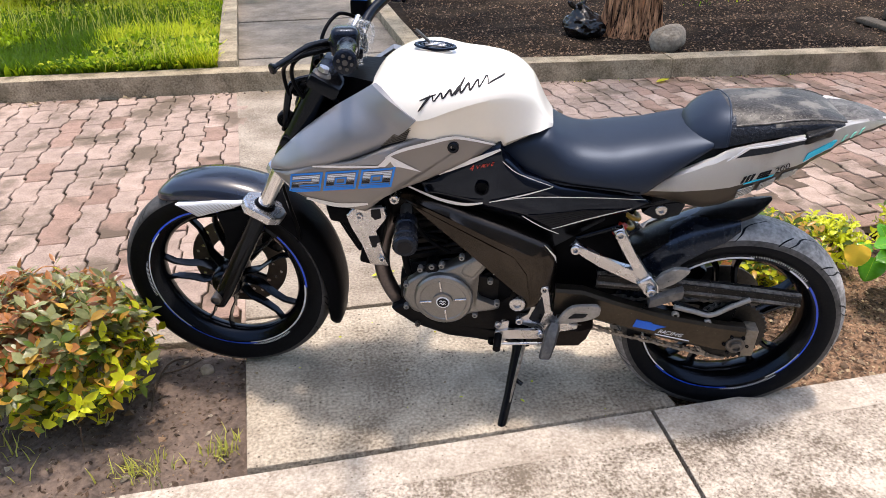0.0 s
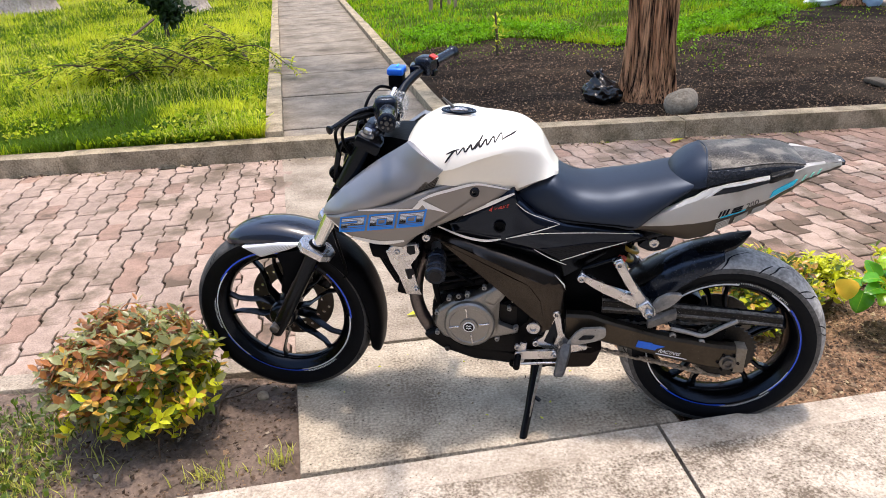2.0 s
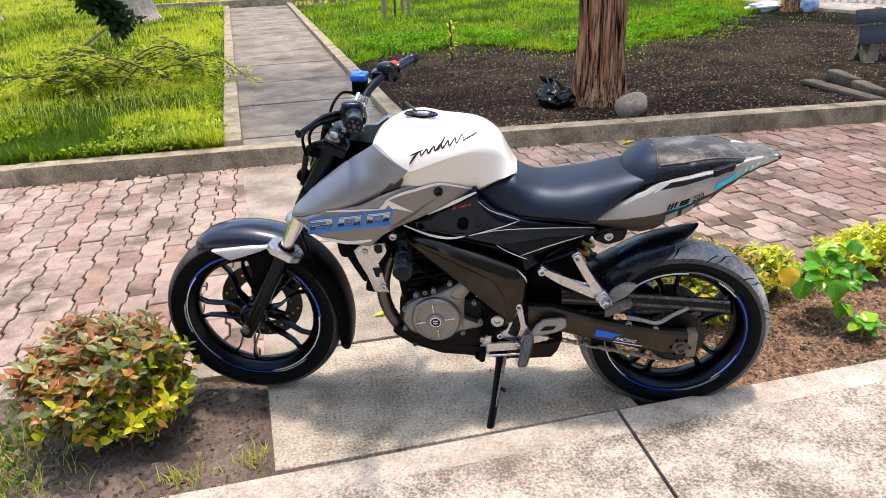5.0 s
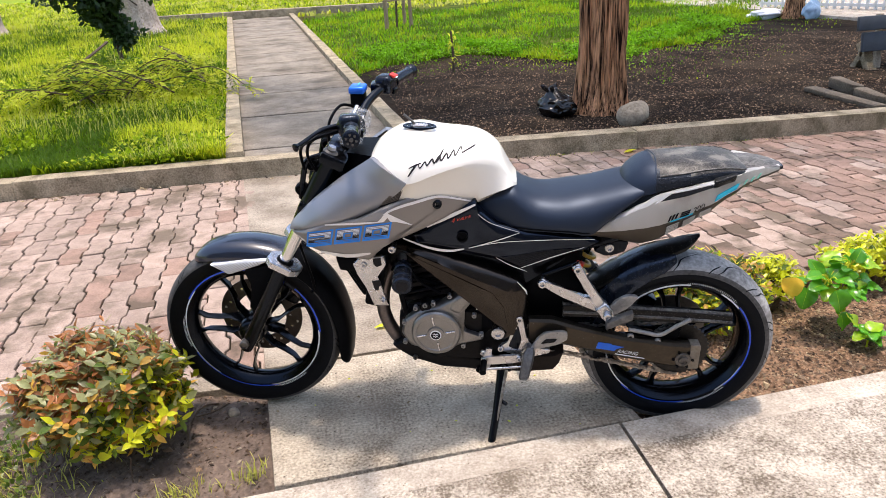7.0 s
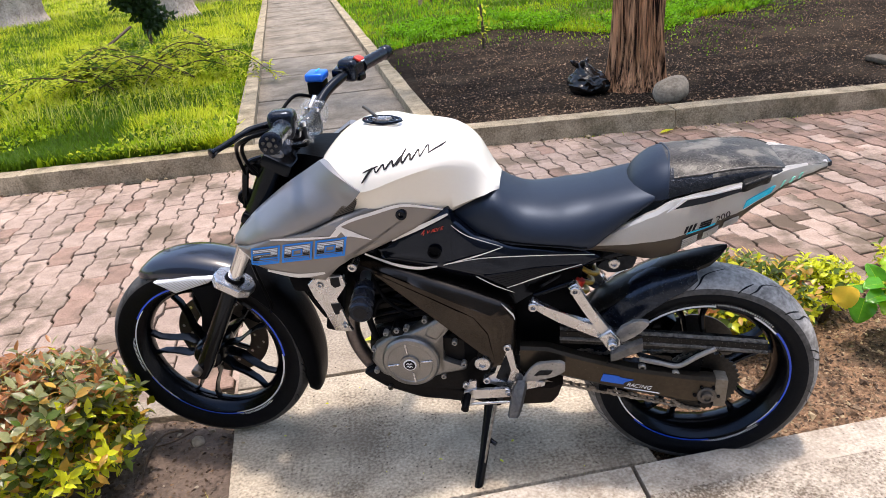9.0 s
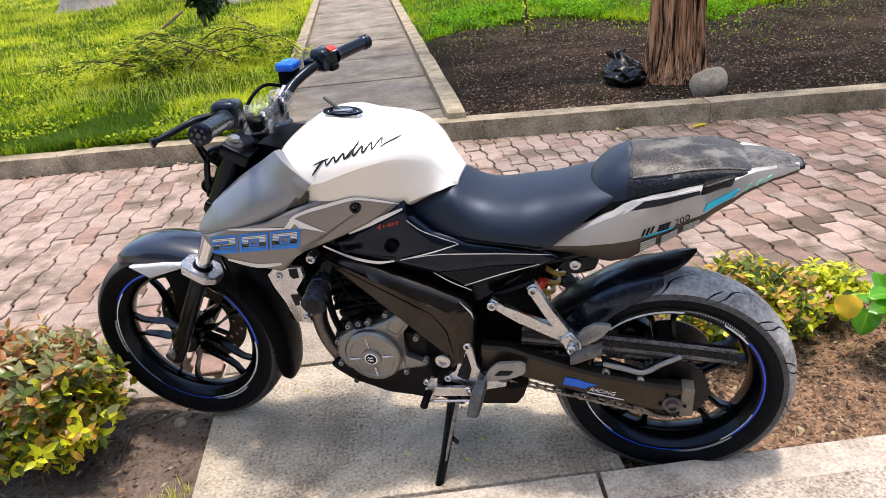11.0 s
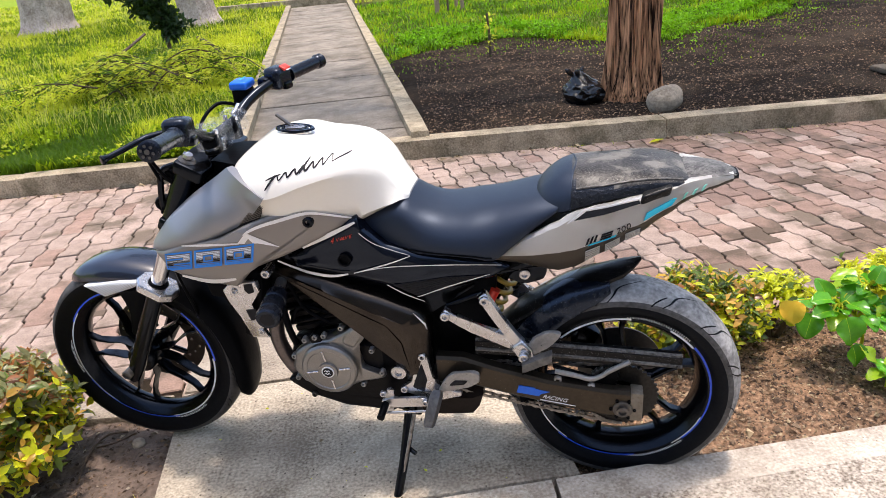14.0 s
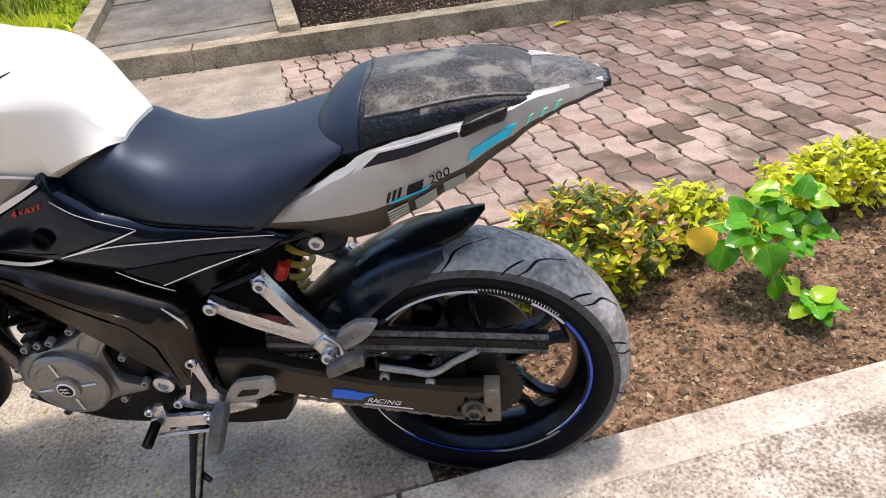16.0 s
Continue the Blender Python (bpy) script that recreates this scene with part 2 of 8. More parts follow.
        rings.append([bm.verts.new(p + (up * math.cos(a) + side * math.sin(a)) * radii[i]) for a in [2 * math.pi * k / n for k in range(n)]])
    fs = []
    for a, b in zip(rings, rings[1:]):
        for k in range(n):
            fs.append(bm.faces.new((a[k], a[(k + 1) % n], b[(k + 1) % n], b[k])))
    if caps:
        fs.append(bm.faces.new(rings[0][::-1]))
        fs.append(bm.faces.new(rings[-1]))
    for f in fs:
        f.material_index = mat
    return bm


def smooth_path(pts, steps=6):
    """Catmull-Rom through points."""
    pts = [Vector(p) for p in pts]
    out = []
    for i in range(len(pts) - 1):
        a, b, c, d = pts[max(i - 1, 0)], pts[i], pts[i + 1], pts[min(i + 2, len(pts) - 1)]
        for k in range(steps):
            t = k / steps
            out.append(0.5 * ((2 * b) + (c - a) * t + (2 * a - 5 * b + 4 * c - d) * t * t + (3 * b - a - 3 * c + d) * t ** 3))
    return out + [pts[-1]]


def sheet(bm, x0, x1, y0, y1, nx, ny, height, bounds=None):
    """A ground sheet with heights from height(x, y); bounds(x, y) may move a vertex."""
    vs = []
    for j in range(ny + 1):
        for i in range(nx + 1):
            x, y = x0 + (x1 - x0) * i / nx, y0 + (y1 - y0) * j / ny
            if bounds:
                x, y = bounds(x, y)
            vs.append(bm.verts.new((x, y, height(x, y))))
    for j in range(ny):
        for i in range(nx):
            a = j * (nx + 1) + i
            bm.faces.new((vs[a], vs[a + 1], vs[a + nx + 2], vs[a + nx + 1]))
    return bm


def nz(x, y, s, seed=0.0):
    return noise.noise(Vector((x * s, y * s, seed)))


# lines of the plan
def pave_y(x):
    return 1.517 + 0.05 * x


def road_near(x):
    return 2.60 + 0.02 * x if x > 0 else 2.235 - 0.05 * x


def kerb_y(x):
    return 4.945 - 0.085 * x if x > 0 else 4.945 - 0.04 * x


def slab_left(y):
    return 0.03 - 0.092 * (y - 1.54)


def slab_right(y):
    return 1.185 - 0.10 * (y - 1.58)


def strip_left(y):
    return slab_left(y) - 0.017 * (y - 2.2)


def path_left(y):
    return -0.325 - 0.098 * (y - 5.2)


def path_right(y):
    return 0.85 - 0.076 * (y - 5.2)


ROAD_Z, KERB_Z, PATH_Z, LAWN_Z = -0.02, 0.11, 0.085, 0.085

# ---- ground ----
bm = bmesh.new()
bmesh.ops.create_grid(bm, x_segments=2, y_segments=2, size=600)
for v in bm.verts:
    v.co.z = -0.16
structure("ground", bm, M_GROUND, "wide dull green and brown ground of the park", "ground")

# soil beds on either side of the walkway
def bed_height(x, y):
    d = 0.0
    d += 0.022 * nz(x, y, 3.1) + 0.014 * nz(x, y, 9.0, 3.0) + 0.011 * nz(x, y, 22.0, 7.0) + 0.007 * nz(x, y, 47.0, 8.0)
    return -0.055 + d + (0.012 if x < 0 else 0.0)


bm = bmesh.new()
sheet(bm, -3.0, 0.035, 1.3, 2.25, 260, 90, bed_height)
sheet(bm, -5.5, -3.0, 1.3, 2.42, 40, 20, bed_height)
structure("planting_bed", bm, M_SOIL_DAMP, "strip of damp brown soil beside the concrete walkway", "soil", smooth=80)
bm = bmesh.new()
sheet(bm, 1.0, 4.0, 1.4, 2.70, 260, 112, bed_height)
sheet(bm, 4.0, 8.0, 1.4, 2.70, 60, 20, bed_height)
structure("planting_bed", bm, M_SOIL, "strip of loose brown soil with litter along the pavement", "soil", smooth=80)

# flush concrete edging between beds and road
for x0, x1 in ((-6.0, -0.075),):
    bm = bmesh.new()
    prism(bm, [(x0, road_near(x0) - 0.105), (x1, road_near(x1) - 0.105), (x1, road_near(x1)), (x0, road_near(x0))], -0.14, -0.012, 0.008)
    structure("edging", bm, M_STRIP, "flush concrete edging between soil and brick paving", "edging")

# base of the road under the pavers
bm = bmesh.new()
prism(bm, [(-9, 2.58), (-0.02, 2.15), (-0.02, 2.45), (14, 2.5), (14, kerb_y(14) + 0.1), (0, kerb_y(0) + 0.1), (-9, kerb_y(-9) + 0.1)], -0.15, ROAD_Z - 0.012)
road = structure("road", bm, M_JOINT, "brick road of interlocking pink clay pavers", "road")

# concrete strip across the road, in line with the walkway
bm = bmesh.new()
ya, yb = 3.35, 4.97
prism(bm, [(strip_left(2.62), 2.62), (0.94, 2.62), (0.915, ya - 0.004), (strip_left(ya), ya - 0.004)], -0.1, ROAD_Z + 0.004, 0.004)
structure("road_strip", bm, M_STRIP, "worn concrete strip crossing the brick road", "pavement")
bm = bmesh.new()
prism(bm, [(strip_left(ya), ya + 0.004), (0.915, ya + 0.004), (0.84, yb - 0.1), (strip_left(yb), yb)], -0.1, ROAD_Z + 0.004, 0.004)
structure("road_strip", bm, M_STRIP, "worn concrete strip crossing the brick road", "pavement")

# walkway slabs under the motorcycle
for y0, y1 in ((1.545, 2.213), (2.222, 2.615)):
    bm = bmesh.new()
    pts = [(slab_left(y0), y0), (slab_right(y0), y0 + 0.045), (slab_right(y1), y1 + (0.02 if y1 < 2.5 else 0)), (slab_left(y1), y1)]
    prism(bm, pts, -0.14, 0.0, 0.006)
    structure("walkway_slab", bm, M_SLAB if y0 < 2 else M_STRIP, "stained worn concrete walkway slab", "pavement")

# pavement panels, broad joints between them
pavement = thing("pavement", "pale concrete pavement of large panels", "pavement", kind="structure")
joints = [-5.79, -4.41, -3.03, -1.65, -0.27, 1.112, 2.49, 3.87, 5.25, 6.63]
for a, b in zip(joints, joints[1:]):
    bm = bmesh.new()
    a, b = a + 0.006, b - 0.006
    ya, yb = pave_y(a) - 0.11, pave_y(b) - 0.11
    prism(bm, [(a - 0.04, -3.29), (b - 0.04, -3.29), (b, yb), (a, ya)], -0.14, 0.003)
    part("panel", bm, M_CONCRETE, pavement)
    bm = bmesh.new()
    prism(bm, [(a, ya), (b, yb), (b, pave_y(b)), (a, pave_y(a))], -0.14, 0.004)
    part("panel_border", bm, M_BORDER, pavement)


# far kerb in lengths
kerb = thing("kerb", "weathered concrete kerb along the far side of the brick road", "kerb", kind="structure")
cuts = [-9.0, -6.6, -4.2, -1.9, 0.35, 2.6, 4.85, 7.1, 9.4, 14.0]
for a, b in zip(cuts, cuts[1:]):
    bm = bmesh.new()
    steps = 10
    xs = [a + 0.002 + (b - a - 0.004) * i / steps for i in range(steps + 1)]
    front = [(x, kerb_y(x) + 0.004 * nz(x, 0, 5.0, 2.0)) for x in xs]
    back = [(x, kerb_y(x) + 0.155 + 0.006 * nz(x, 1, 5.0, 2.0)) for x in xs[::-1]]
    prism(bm, front + back, -0.15, KERB_Z + 0.004 * nz(a, 3, 2.0), 0.014)
    part("kerb_stone", bm, M_KERB, kerb)

# park path, its slabs and side kerbs
path = thing("park_path", "straight grey concrete path between low kerbs", "path", kind="structure")
ys = [5.09, 5.42, 6.75, 8.05, 9.4, 10.7, 12.0, 13.4, 14.8, 16.2, 17.7, 19.2, 20.9]
for a, b in zip(ys, ys[1:]):
    bm = bmesh.new()
    a2, b2 = a + 0.022, b - 0.022
    k = 0.10 if a < 5.2 else 0.0
    prism(bm, [(path_left(a2), a2 + k * 0.3), (path_right(a2), a2 - k), (path_right(b2), b2), (path_left(b2), b2)], -0.1, PATH_Z + 0.006 * nz(a, 2, 3.0), 0.006)
    part("slab", bm, M_PATH, path)
for side, x_of, w in (("l", path_left, -0.13), ("r", path_right, 0.13)):
    y0 = 5.12 if side == "l" else 4.96
    y = y0
    while y < 20.9:
        y2 = min(y + 2.6, 20.9)
        bm = bmesh.new()
        k = 6
        inner = [(x_of(y + 0.002 + (y2 - y - 0.004) * i / k), y + 0.002 + (y2 - y - 0.004) * i / k) for i in range(k + 1)]
        outer = [(x + w + 0.006 * nz(x, q, 2.0), q) for x, q in inner[::-1]]
        prism(bm, inner + outer, -0.15, PATH_Z + 0.07, 0.014)
        part("side_kerb", bm, M_KERB, path)
        y = y2
bm = bmesh.new()
prism(bm, [(-3.9, 21.0), (0.9, 20.5), (2.4, 20.2), (2.4, 20.45), (0.9, 20.75), (-3.9, 21.25)], -0.1, PATH_Z + 0.2, 0.02)
structure("end_kerb", bm, M_KERB, "low concrete kerb across the end of the path", "kerb")

# lawn on both sides, dug soil under the tree
def lawn_height(x, y):
    return LAWN_Z + 0.03 * nz(x, y, 0.7) + 0.015 * nz(x, y, 2.5, 4.0)


bm = bmesh.new()
sheet(bm, 0, 1, 5.0, 45.0, 40, 120, lambda x, y: 0.0)
for v in bm.verts:
    t, y = v.co.x, v.co.y
    y = 5.0 + (y - 5.0) ** 1.0
    xr = path_left(y) - 0.06 if y < 21 else 3
    xl = -14 - 0.8 * (y - 5)
    x = xr + (xl - xr) * t ** 1.6
    y0 = kerb_y(x) + 0.1
    if v.co.y <= 5.01:
        y = y0
    v.co = (x, max(y, y0), lawn_height(x, y))
structure("lawn", bm, M_LAWN, "bright green unmown lawn beside the path", "grass", smooth=80)


def soil_edge(x):
    """Where the dug soil ends and the lawn begins, right of the path."""
    return 9.9 + 0.5 * math.sin(x * 1.1) + 0.3 * math.sin(x * 2.7 + 1) - 0.9 * max(0, 1 - abs(x - 4) / 3) + 0.22 * max(0, x - 5) - 2.2 * math.exp(-max(0, x - 0.6) / 0.45) + 1.6 * max(0, min(1, (x - 7.4) / 1.2))


bm = bmesh.new()
sheet(bm, 0, 1, 0, 1, 80, 60, lambda x, y: 0.0)
for v in bm.verts:
    s, t = v.co.x, v.co.y
    x = path_right(7) + 0.06 + 13 * s
    y0, y1 = kerb_y(x) + 0.1, soil_edge(x) + 0.8
    y = y0 + (y1 - y0) * t
    if s == 0:
        x = path_right(y) + 0.07
    v.co = (x, y, LAWN_Z - 0.005 + 0.03 * nz(x, y, 0.8, 1.0) + 0.02 * nz(x, y, 3.0, 5.0) + 0.01 * nz(x, y, 8.0, 6.0))
structure("tree_bed", bm, M_SOIL_FAR, "bare dark soil around the tree, shade painted in, strewn with litter", "soil", smooth=80)
bm = bmesh.new()
sheet(bm, 0, 1, 0, 1, 110, 40, lambda x, y: 0.0)
for v in bm.verts:
    s, t = v.co.x, v.co.y
    x = path_right(14) + 0.2 + 24 * s ** 1.3
    y0 = soil_edge(x)
    y = y0 + (46 - y0) * t ** 1.5
    if y < 20.6:
        x = max(x, path_right(y) + 0.08 + 0.4 * s)
    v.co = (x, y, lawn_height(x, y) + 0.015)
structure("lawn", bm, M_LAWN, "bright green lawn beyond the bare soil", "grass", smooth=80)

# unseen plain wall added behind the camera, dull to keep bike reflections dark
bm = bmesh.new()
prism(bm, [(-12, -3.6), (14, -3.6), (14, -3.3), (-12, -3.3)], -0.15, 4.2, 0.02)
structure("unseen_south_wall", bm, material("plain dull wall render", (0.12, 0.122, 0.126), (0.20, 0.204, 0.21), 2, 0.9), "unseen plain dull wall added behind the camera to shape reflections", "wall")

# ---- plants ----


def leaf_into(vs, fs, ms, p, d, up, length, width, mat, fold=0.25, droop=0.15):
    """One folded leaf of four quads: base, widest part and tip."""
    d = d.normalized()
    side = d.cross(up)
    side = side.normalized() if side.length > 1e-4 else d.orthogonal().normalized()
    nrm = side.cross(d).normalized()
    k = len(vs)
    rows = ((0.0, 0.08), (0.3, 0.85), (0.62, 0.9), (1.0, 0.04))
    for t, w in rows:
        c = p + d * (length * t) - nrm * (droop * length * t * t)
        vs.append(c + side * (w * width / 2) + nrm * (fold * w * width / 2))
        vs.append(c)
        vs.append(c - side * (w * width / 2) + nrm * (fold * w * width / 2))
    for r in range(3):
        a = k + r * 3
        fs.append((a, a + 1, a + 4, a + 3))
        fs.append((a + 1, a + 2, a + 5, a + 4))
        ms.extend((mat, mat))


def leaves_mesh(name, vs, fs, ms, mats):
    me = bpy.data.meshes.new(name)
    me.from_pydata([tuple(v) for v in vs], [], fs)
    for m in mats:
        me.materials.append(m)
    me.polygons.foreach_set("material_index", ms)
    me.polygons.foreach_set("use_smooth", [True] * len(fs))
    me.update()
    return me


def rand_dir(rng, up=0.0):
    while True:
        v = Vector((rng.uniform(-1, 1), rng.uniform(-1, 1), rng.uniform(-1, 1)))
        if 0.05 < v.length < 1:
            v.normalize()
            v.z += up
            return v.normalized()


def shrub(name, label, place, radii, height, count, mats, pick, leaf=(0.034, 0.017), seed=1, stems=7, group=""):
    """A clipped shrub: thin stems from one foot and a crown of leaves in an uneven outline."""
    rng = random.Random(seed)
    ob = thing(name, label, "shrub", Matrix.Translation(place), group)
    rx, ry, rz = radii
    c = Vector((0, 0, height))
    bm = bmesh.new()
    for i in range(stems):
        a = rng.uniform(0, 6.28)
        e = c + Vector((math.cos(a) * rx * rng.uniform(0.3, 0.85), math.sin(a) * ry * rng.uniform(0.3, 0.85), rz * rng.uniform(-0.3, 0.6)))
        f = Vector((math.cos(a) * 0.03, math.sin(a) * 0.03, -0.03))
        tube(bm, smooth_path([f, f.lerp(e, 0.45) + Vector((rng.uniform(-0.03, 0.03), rng.uniform(-0.03, 0.03), 0.03)), e], 4), [0.011] * 4 + [0.006] * 4 + [0.002], 6)
    part("stem", bm, M_TWIG, ob)
    vs, fs, ms = [], [], []
    sprigs = count // 7
    for i in range(sprigs):
        d = rand_dir(rng, 0.18)
        if d.z < -0.62:
            continue
        wob = 1 + 0.20 * noise.noise(d * 3.2 + Vector((seed, 0, 0))) + rng.uniform(-0.20, 0.09)
        rad = rng.uniform(0.72, 1.0) if rng.random() < 0.8 else rng.uniform(0.4, 0.8)
        p = c + Vector((d.x * rx, d.y * ry, d.z * rz)) * (wob * rad)
        out = Vector((d.x / rx, d.y / ry, d.z / rz)).normalized()
        stem = (out * 0.8 + Vector((0, 0, 0.75)) + rand_dir(rng) * 0.6).normalized()
        tone = rng.random()
        for j in range(7):
            a = j * 2.4 + rng.uniform(-0.4, 0.4)
            o = stem.orthogonal().normalized()
            o.rotate(Matrix.Rotation(a, 3, stem))
            ld = (stem * rng.uniform(0.2, 1.3) + o).normalized()
            q = p + stem * (0.008 * j - 0.02)
            L = leaf[0] * rng.uniform(0.65, 1.25)
            leaf_into(vs, fs, ms, q, ld, stem, L, leaf[1] * rng.uniform(0.75, 1.2) * L / leaf[0], pick(rng, d, tone), rng.uniform(0.1, 0.4), rng.uniform(0.0, 0.35))
    crown = new("crown", leaves_mesh("crown", vs, fs, ms, mats))
    crown.parent = ob
    return ob


LEAF_SET = [M_LEAF_GREEN, M_LEAF_LIME, M_LEAF_RED, M_LEAF_ORANGE, M_LEAF_OLIVE]


def pick_mixed(rng, d, tone):
    """Red and orange shoots towards the top, green and lime below and to the sunny side."""
    h = d.z * 0.55 - d.x * 0.25 + (tone - 0.5) * 0.7 + rng.uniform(-0.15, 0.15)
    if h > 0.40:
        return 2 if rng.random() < 0.62 else 4
    if h > 0.06:
        return rng.choice((3, 4, 4, 4, 2, 0))
    if h > -0.14:
        return rng.choice((0, 4, 4, 3, 0, 1))
    return rng.choice((1, 1, 0, 0, 3, 1))


def pick_lime(rng, d, tone):
    if tone > 0.86 and d.z > 0.3:
        return 2 if rng.random() < 0.4 else 3
    low = d.z < 0.25
    return 1 if rng.random() < (0.50 if low else 0.30) else (0 if rng.random() < 0.80 else 3)


def pick_lime_only(rng, d, tone):
    return 1 if rng.random() < 0.88 else 0


shrub("clipped_shrub", "rounded clipped shrub with red, orange and green leaves in the bed", (-0.495, 1.92, -0.055), (0.262, 0.25, 0.180), 0.222, 6400, LEAF_SET, pick_mixed, (0.040, 0.0205), seed=3)
shrub("hedge_shrub", "low hedge shrub with yellow green and orange leaves", (1.74, 2.18, -0.05), (0.25, 0.185, 0.145), 0.135, 3800, LEAF_SET, pick_lime, (0.034, 0.0155), seed=5, group="hedge")
for x, y, rx, ry, rz, n, sd in ((2.04, 2.24, 0.16, 0.10, 0.085, 1300, 6), (2.60, 2.30, 0.27, 0.11, 0.09, 2400, 7), (3.12, 2.33, 0.27, 0.12, 0.10, 2400, 8), (3.65, 2.36, 0.30, 0.13, 0.10, 2400, 10)):
    shrub("hedge_shrub", "low yellow green hedge shrub at the edge of the bed", (x, y, -0.05), (rx, ry, rz), rz + 0.035, n, LEAF_SET, pick_lime_only, (0.031, 0.015), seed=sd, group="hedge")


def broad_leaf(ob, stalk, base, tip_dir, face, L, mat, name="leaf"):
    """One ovate leaf with a raised rim, a folded midrib and a stalk to the stem."""
    d = Vector(tip_dir).normalized()
    side = d.cross(Vector(face)).normalized()
    up = side.cross(d)
    base = Vector(base)
    if stalk is not None:
        bm = bmesh.new()
        st_ = Vector(stalk)
        tube(bm, smooth_path([st_, st_.lerp(base, 0.55) + Vector((0, 0, 0.015)), base], 4), 0.0022, 5)
        part("stalk", bm, M_LEAF_CUT, ob)
    bm = bmesh.new()
    n, rows = 15, []
    for i in range(n + 1):
        t = i / n
        w = L * 0.44 * (max(0.0, math.sin(math.pi * (0.07 + 0.93 * t ** 0.66))) ** 0.62) + 0.0008
        w *= 1.0 + (0.012 if i % 2 else -0.012)
        c = base + d * (L * t) - up * (L * 0.24 * t * t)
        r = []
        for f in (-1, -0.7, -0.35, -0.018, 0.018, 0.35, 0.7, 1):
            rib = 0.022 * L * math.cos(i * math.pi - abs(f) * 3.0) * min(1, abs(f) * 3)
            r.append(bm.verts.new(c + side * (w * f) + up * (0.34 * w * abs(f) ** 1.2 + rib + 0.075 * L * math.sin(t * 8 + 2.5 * f) * abs(f) ** 2 - 0.03 * L * t * abs(f))))
        rows.append(r)
    for a, b in zip(rows, rows[1:]):
        for k in range(7):
            bm.faces.new((a[k], a[k + 1], b[k + 1], b[k])).material_index = 1 if k == 3 else 0
    mat = [mat, M_LEAF_BROAD_PALE if mat is M_LEAF_BROAD else mat]
    part(name, bm, mat, ob, smooth=80)


rng = random.Random(4)
plant = thing("broad_leaf_plant", "young plant with broad glossy green leaves in the bed", "plant", Matrix.Translation((2.235, 2.02, -0.05)) @ Matrix.Diagonal((1.0, 1.0, 0.88, 1.0)))
bm = bmesh.new()
tube(bm, smooth_path([(0, 0, -0.03), (0.0, -0.01, 0.10), (-0.04, -0.02, 0.19), (-0.10, -0.02, 0.25)], 5), [0.0055] * 8 + [0.004] * 8, 7)
tube(bm, smooth_path([(0.0, -0.01, 0.10), (0.02, 0.0, 0.2), (0.0, 0.0, 0.30)], 4), 0.004, 6)
tube(bm, smooth_path([(0.0, 0.0, 0.02), (-0.05, -0.06, 0.07), (-0.10, -0.09, 0.14)], 4), 0.004, 6)
part("stem", bm, M_LEAF_CUT, plant)
for stalk, base, td, face, L, m in (
    ((-0.10, -0.02, 0.25), (-0.20, -0.04, 0.24), (-0.4, -0.35, -0.8), (-0.5, -0.7, 0.5), 0.12, 0),
    ((-0.10, -0.09, 0.14), (-0.13, -0.10, 0.25), (0.15, -0.4, -0.85), (0.0, -0.8, 0.55), 0.135, 0),
    ((-0.10, -0.09, 0.14), (-0.11, -0.12, 0.15), (0.2, -0.3, -0.8), (0.2, -0.8, 0.5), 0.11, 0),
    ((-0.10, -0.02, 0.25), (-0.13, 0.0, 0.27), (-0.25, 0.15, 0.75), (-0.1, -0.7, 0.7), 0.10, 0),
    ((0.0, 0.0, 0.30), (0.01, -0.01, 0.32), (0.35, 0.1, 0.6), (0.0, -0.6, 0.8), 0.085, 0),
    ((-0.04, -0.02, 0.19), (-0.05, -0.03, 0.27), (0.75, 0.1, 0.15), (-0.1, -0.4, 0.9), 0.10, 0),
    ((0.02, 0.0, 0.2), (0.0, -0.05, 0.24), (0.45, -0.35, -0.65), (0.3, -0.7, 0.6), 0.09, 1),
    ((0.02, 0.0, 0.2), (0.05, -0.01, 0.23), (0.85, 0.0, -0.15), (0.1, -0.5, 0.8), 0.085, 0),
    ((0.0, 0.0, 0.30), (0.0, 0.02, 0.30), (0.8, 0.4, 0.25), (0.0, -0.5, 0.9), 0.08, 0),
    ((-0.10, -0.02, 0.25), (-0.15, -0.06, 0.26), (-0.75, -0.2, 0.1), (-0.2, -0.4, 0.9), 0.095, 0),
    ((-0.10, -0.02, 0.25), (-0.09, -0.05, 0.27), (0.3, -0.75, 0.1), (0.0, -0.3, 1.0), 0.09, 0),
    ((-0.04, -0.02, 0.19), (-0.03, 0.03, 0.24), (-0.2, 0.8, 0.2), (0.0, 0.2, 1.0), 0.09, 0),
    ((0.02, 0.0, 0.2), (0.07, 0.02, 0.20), (0.8, 0.3, -0.35), (0.3, 0.0, 0.9), 0.075, 1),
    ((-0.10, -0.09, 0.14), (-0.08, -0.13, 0.13), (0.65, -0.3, -0.5), (0.3, -0.5, 0.8), 0.085, 1),
    ((-0.10, -0.02, 0.25), (-0.17, 0.01, 0.24), (-0.7, 0.4, 0.15), (0.0, -0.1, 1.0), 0.08, 0)):
    broad_leaf(plant, stalk, base, td, face, L * 0.76, (M_LEAF_BROAD, M_LEAF_BROAD_PALE)[m])
for j in range(36):
    st_ = Vector(((-0.10, -0.02, 0.25), (0.0, 0.0, 0.30), (-0.04, -0.02, 0.19), (0.02, 0.0, 0.2))[j % 4])
    a = j * 2.4
